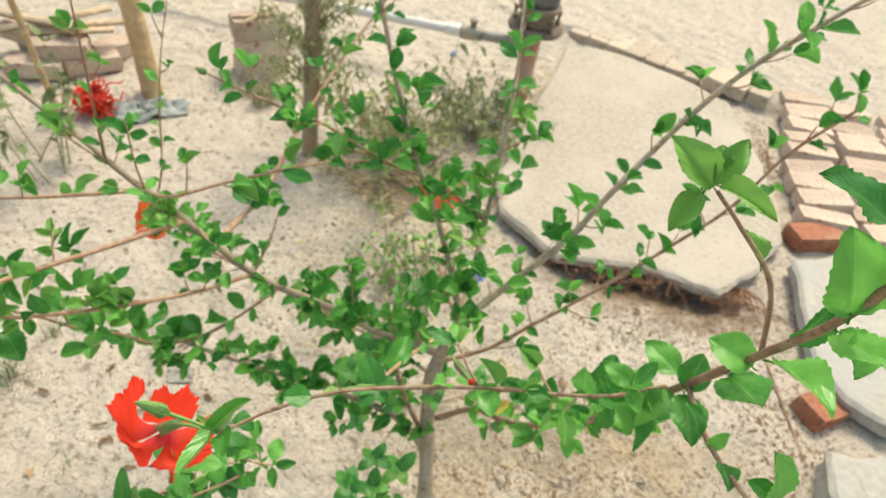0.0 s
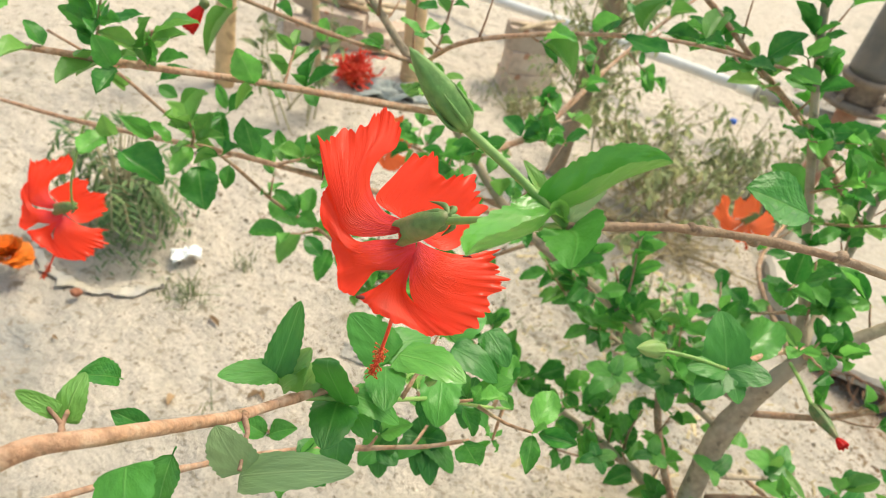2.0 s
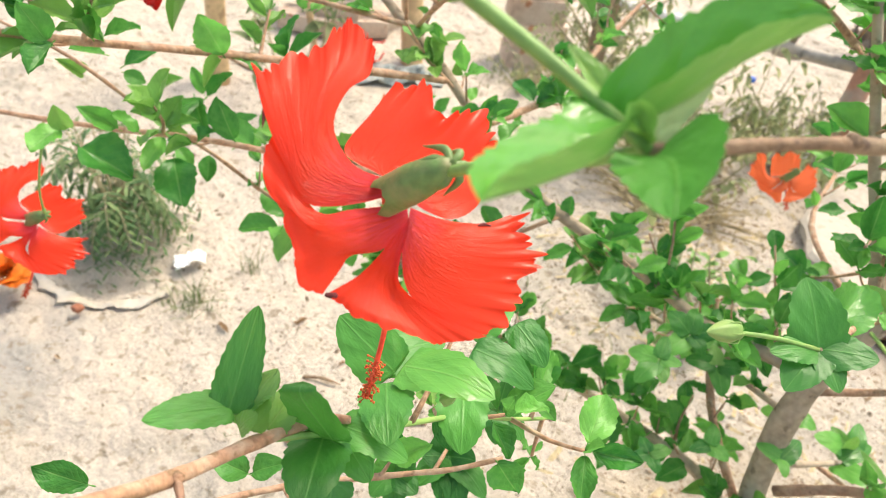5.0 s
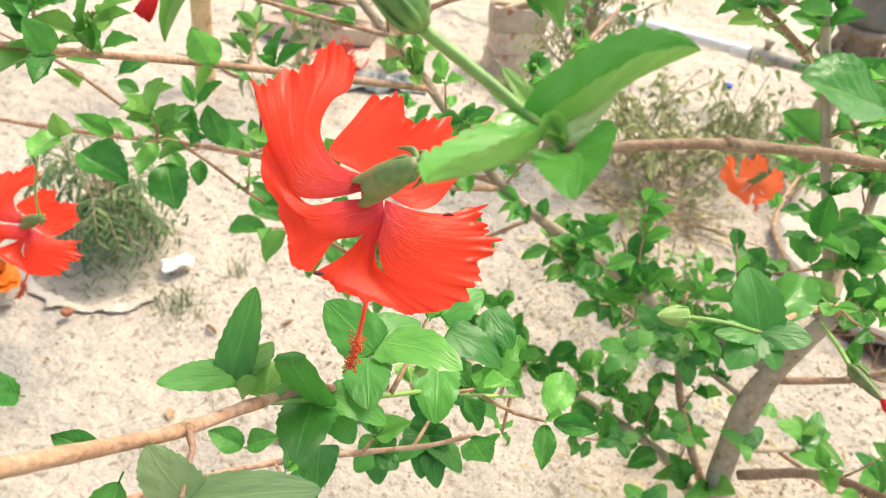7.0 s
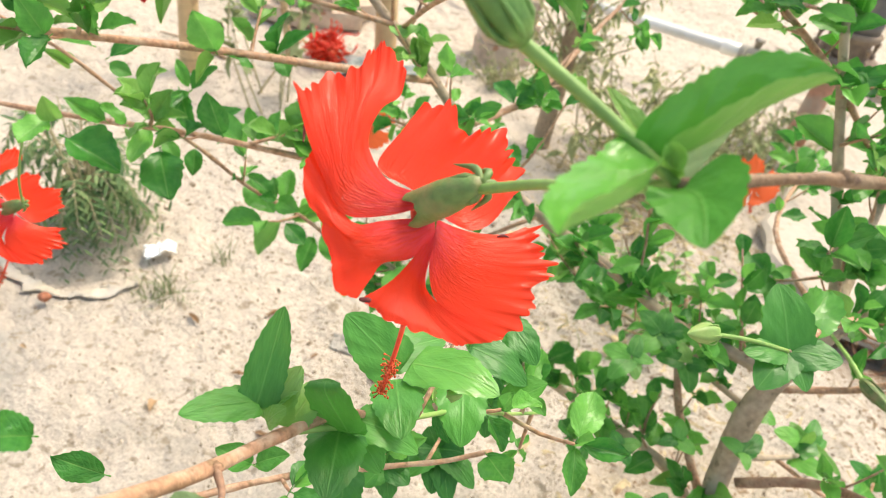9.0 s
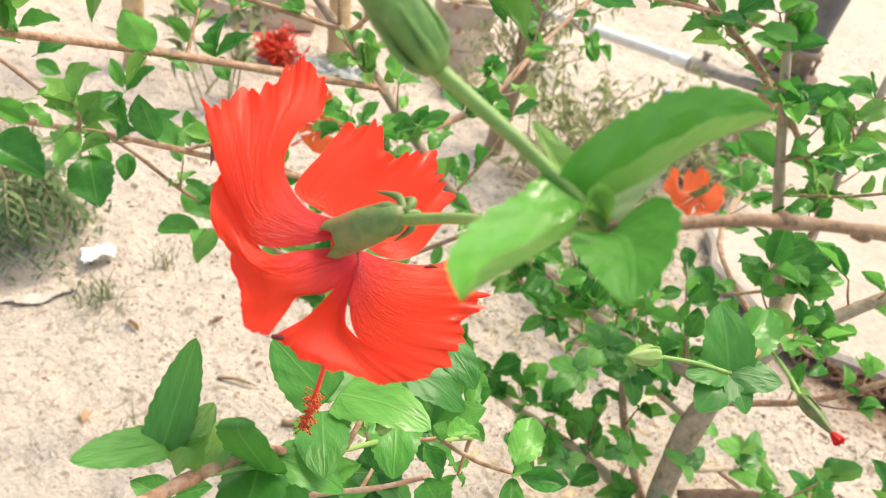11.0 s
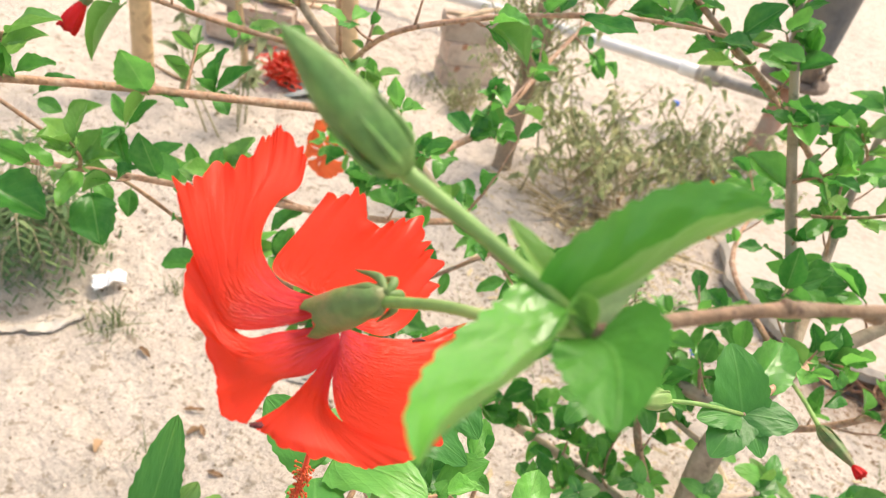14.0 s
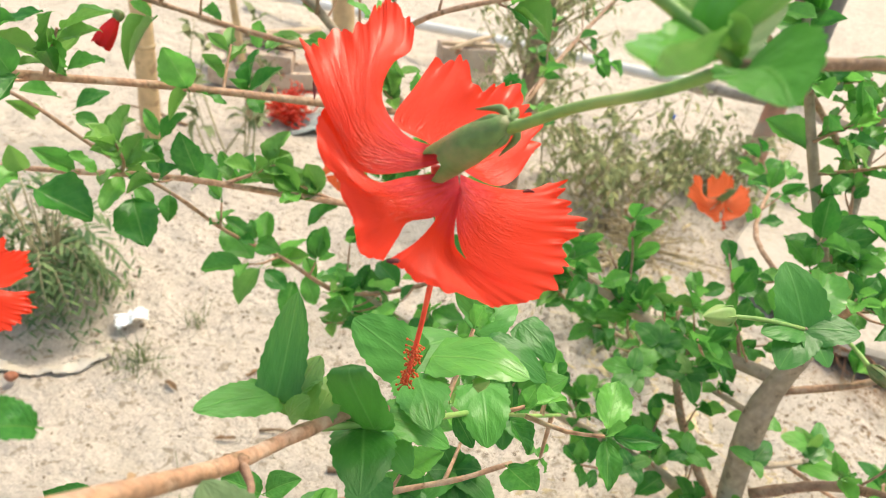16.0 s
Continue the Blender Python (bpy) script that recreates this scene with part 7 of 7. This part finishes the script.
facing_leaf(near_branch, (-0.2421, 0.5433, 1.0084), (-0.2451, 0.5617, 1.0199), 0.0079, (-0.3, 0.3, 0.9), 0.15, YOUNG)
facing_leaf(near_branch, (-0.2392, 0.5509, 1.0013), (-0.2403, 0.5687, 1.0063), 0.0067, (0.35, 0.3, 0.9), 0.1, YOUNG)
facing_leaf(near_branch, (-0.2419, 0.5389, 1.0113), (-0.2358, 0.5418, 1.0212), 0.0039, (0, 0.4, 0.9), 0.1, YOUNG)
facing_leaf(near_branch, (-0.2234, 0.567, 0.9893), (-0.2317, 0.5581, 1.0283), 0.0093, (-0.2, 0.5, 0.85), 0.3, DARK_LEAF)
facing_leaf(near_branch, (-0.2209, 0.6039, 0.984), (-0.2017, 0.5759, 0.9903), 0.0112, (0, 0.55, 0.85), 0.1, DARK_LEAF)
facing_leaf(near_branch, (-0.2219, 0.5764, 0.9849), (-0.1951, 0.5824, 0.9783), 0.0084, (0, 0.7, 0.7), 0.12, DARK_LEAF)
facing_leaf(near_branch, (-0.2258, 0.5653, 0.9853), (-0.2101, 0.5337, 0.994), 0.0117, (0.1, 0.5, 0.85), 0.1, DARK_LEAF)
facing_leaf(near_branch, (-0.222, 0.5779, 0.9706), (-0.2063, 0.5725, 0.9645), 0.0076, (0.2, 0.4, 0.9), 0.1, DARK_LEAF)
facing_leaf(near_branch, (-0.2227, 0.5683, 0.9518), (-0.211, 0.5507, 0.9497), 0.0094, (0, 0.5, 0.85), 0.1, DARK_LEAF)
facing_leaf(near_branch, (-0.2166, 0.6163, 0.9882), (-0.1758, 0.6172, 0.9975), 0.0127, (0.1, 0.75, 0.65), 0.1, FRESH_LEAF)
facing_leaf(near_branch, (-0.2333, 0.6264, 0.968), (-0.2723, 0.6385, 0.9696), 0.0131, (-0.2, 0.4, 0.9), 0.05, DARK_LEAF)
facing_leaf(near_branch, (-0.2409, 0.6327, 0.9631), (-0.2236, 0.6656, 0.9602), 0.0119, (0, 0.5, 0.85), 0.05, DARK_LEAF)
facing_leaf(near_branch, (-0.2034, 0.6531, 0.9435), (-0.1877, 0.6255, 0.9358), 0.0127, (0, 0.4, 0.9), 0.1, DARK_LEAF)
facing_leaf(near_branch, (-0.209, 0.6808, 0.9461), (-0.175, 0.6862, 0.9352), 0.0109, (0.2, 0.6, 0.8), 0.1, DARK_LEAF)
facing_leaf(near_branch, (-0.2216, 0.698, 0.9402), (-0.2103, 0.7244, 0.949), 0.0119, (0, 0.5, 0.85), 0.1, DARK_LEAF)
facing_leaf(near_branch, (-0.2014, 0.7189, 0.9381), (-0.1771, 0.7082, 0.9295), 0.0101, (0.2, 0.3, 0.9), 0.1, DARK_LEAF)
facing_leaf(near_branch, (-0.2207, 0.7003, 0.8137), (-0.2297, 0.6719, 0.8086), 0.0104, (-0.46, 0.45, 0.85), 0.1, DARK_LEAF)
facing_leaf(near_branch, (-0.2207, 0.7003, 0.8137), (-0.2324, 0.7015, 0.8306), 0.0105, (-0.15, 0.45, 0.85), 0.1, DARK_LEAF)
facing_leaf(near_branch, (-0.2207, 0.7003, 0.8137), (-0.1954, 0.6743, 0.8016), 0.0103, (0.15, 0.45, 0.85), 0.1, DARK_LEAF)
facing_leaf(near_branch, (-0.2207, 0.7003, 0.8137), (-0.1847, 0.69, 0.81), 0.0104, (0.52, 0.45, 0.85), 0.1, DARK_LEAF)
facing_leaf(near_branch, (-0.2207, 0.7003, 0.8137), (-0.2015, 0.7023, 0.8231), 0.0104, (0.38, 0.45, 0.85), 0.1, DARK_LEAF)
facing_leaf(near_branch, (-0.2207, 0.7003, 0.8137), (-0.2349, 0.6861, 0.8201), 0.0104, (-0.38, 0.45, 0.85), 0.1, DARK_LEAF)
facing_leaf(near_branch, (-0.2207, 0.7003, 0.8137), (-0.209, 0.6727, 0.8039), 0.0104, (-0.1, 0.45, 0.85), 0.1, DARK_LEAF)
facing_leaf(near_branch, (-0.2015, 0.7216, 0.8607), (-0.1783, 0.7123, 0.8543), 0.0092, (0.32, 0.45, 0.85), 0.1, DARK_LEAF)
facing_leaf(near_branch, (-0.2015, 0.7216, 0.8607), (-0.2024, 0.7264, 0.8829), 0.0092, (0.1, 0.45, 0.85), 0.1, DARK_LEAF)
facing_leaf(near_branch, (-0.2015, 0.7216, 0.8607), (-0.2061, 0.7035, 0.8582), 0.0092, (-0.27, 0.45, 0.85), 0.1, DARK_LEAF)
facing_leaf(near_branch, (-0.2015, 0.7216, 0.8607), (-0.1842, 0.726, 0.8733), 0.0092, (0.4, 0.45, 0.85), 0.1, DARK_LEAF)
facing_leaf(near_branch, (-0.2015, 0.7216, 0.8607), (-0.1919, 0.7024, 0.8497), 0.0092, (-0.04, 0.45, 0.85), 0.1, DARK_LEAF)
facing_leaf(near_branch, (-0.2436, 0.6653, 0.8169), (-0.2224, 0.6618, 0.8182), 0.0092, (0.33, 0.45, 0.85), 0.1, DARK_LEAF)
facing_leaf(near_branch, (-0.2436, 0.6653, 0.8169), (-0.2484, 0.6457, 0.8128), 0.0092, (-0.32, 0.45, 0.85), 0.1, DARK_LEAF)
facing_leaf(near_branch, (-0.2436, 0.6653, 0.8169), (-0.2301, 0.6495, 0.8079), 0.0092, (0.04, 0.45, 0.85), 0.1, DARK_LEAF)
facing_leaf(near_branch, (-0.2436, 0.6653, 0.8169), (-0.2541, 0.6611, 0.8334), 0.0092, (-0.21, 0.45, 0.85), 0.1, DARK_LEAF)
facing_leaf(near_branch, (-0.2436, 0.6653, 0.8169), (-0.2328, 0.6725, 0.8359), 0.0092, (0.3, 0.45, 0.85), 0.1, DARK_LEAF)
facing_leaf(near_branch, (-0.2214, 0.4888, 1.0203), (-0.2352, 0.4879, 1.039), 0.0090, (-0.1, 0.35, 0.9), 0.1, PALE)
facing_leaf(near_branch, (-0.2168, 0.4892, 1.0184), (-0.175, 0.5047, 1.0441), 0.0082, (0.1, 0.55, 0.8), 0.06, PALE)
facing_leaf(near_branch, (-0.2252, 0.3852, 1.1501), (-0.1679, 0.3731, 1.161), 0.0139, (0.2, 0.45, 0.85), 0.12, FRESH_LEAF)
facing_leaf(near_branch, (-0.2412, 0.3913, 1.1399), (-0.2515, 0.4146, 1.1543), 0.0094, (0.2, 0.1, 1), 0.1, FRESH_LEAF)
facing_leaf(near_branch, (-0.2341, 0.3878, 1.1487), (-0.247, 0.3887, 1.1623), 0.0038, (-0.3, 0.2, 0.9), 0.15, YOUNG)
for tip in ((-0.2592, 0.4436, 1.0725), (-0.2612, 0.4381, 1.0777)):
    part("stalk", tube(bmesh.new(), [(-0.2445, 0.431, 1.080), (-0.252, 0.4365, 1.077), tip], [0.0012, 0.0010, 0.0007], 7, 5, 0.2), RUDDY, near_branch)
facing_leaf(near_branch, (-0.258, 0.4416, 1.0711), (-0.2639, 0.4545, 1.0799), 0.0052, (0.1, 0.2, 1), 0.1, YOUNG)
facing_leaf(near_branch, (-0.2593, 0.4391, 1.0766), (-0.2712, 0.4337, 1.0829), 0.0031, (0, 0.4, 0.9), 0.1, YOUNG)
facing_leaf(near_branch, (-0.2306, 0.4433, 1.0625), (-0.21, 0.4271, 1.0598), 0.0095, (0, 0.5, 0.85), 0.1, DARK_LEAF)
line_x = [(-0.235, 0.55, 0.998), (-0.215, 0.60, 0.965), (-0.20, 0.645, 0.935), (-0.18, 0.68, 0.91), (-0.165, 0.71, 0.89)]
end_shoot = branch_of(pruned, line_x, [0.0016, 0.0014, 0.001], GREEN_STEM, 8, 6, 0.2)
clothe(end_shoot, line_x, 12, 0.030, 0.3, 1.0, 0.15, rosette=0.7)
part("bud", bud_bm((-0.197, 0.612, 0.985), (-0.191, 0.611, 0.992), 0.6), GREEN_STEM, pruned, "tiny round green bud")
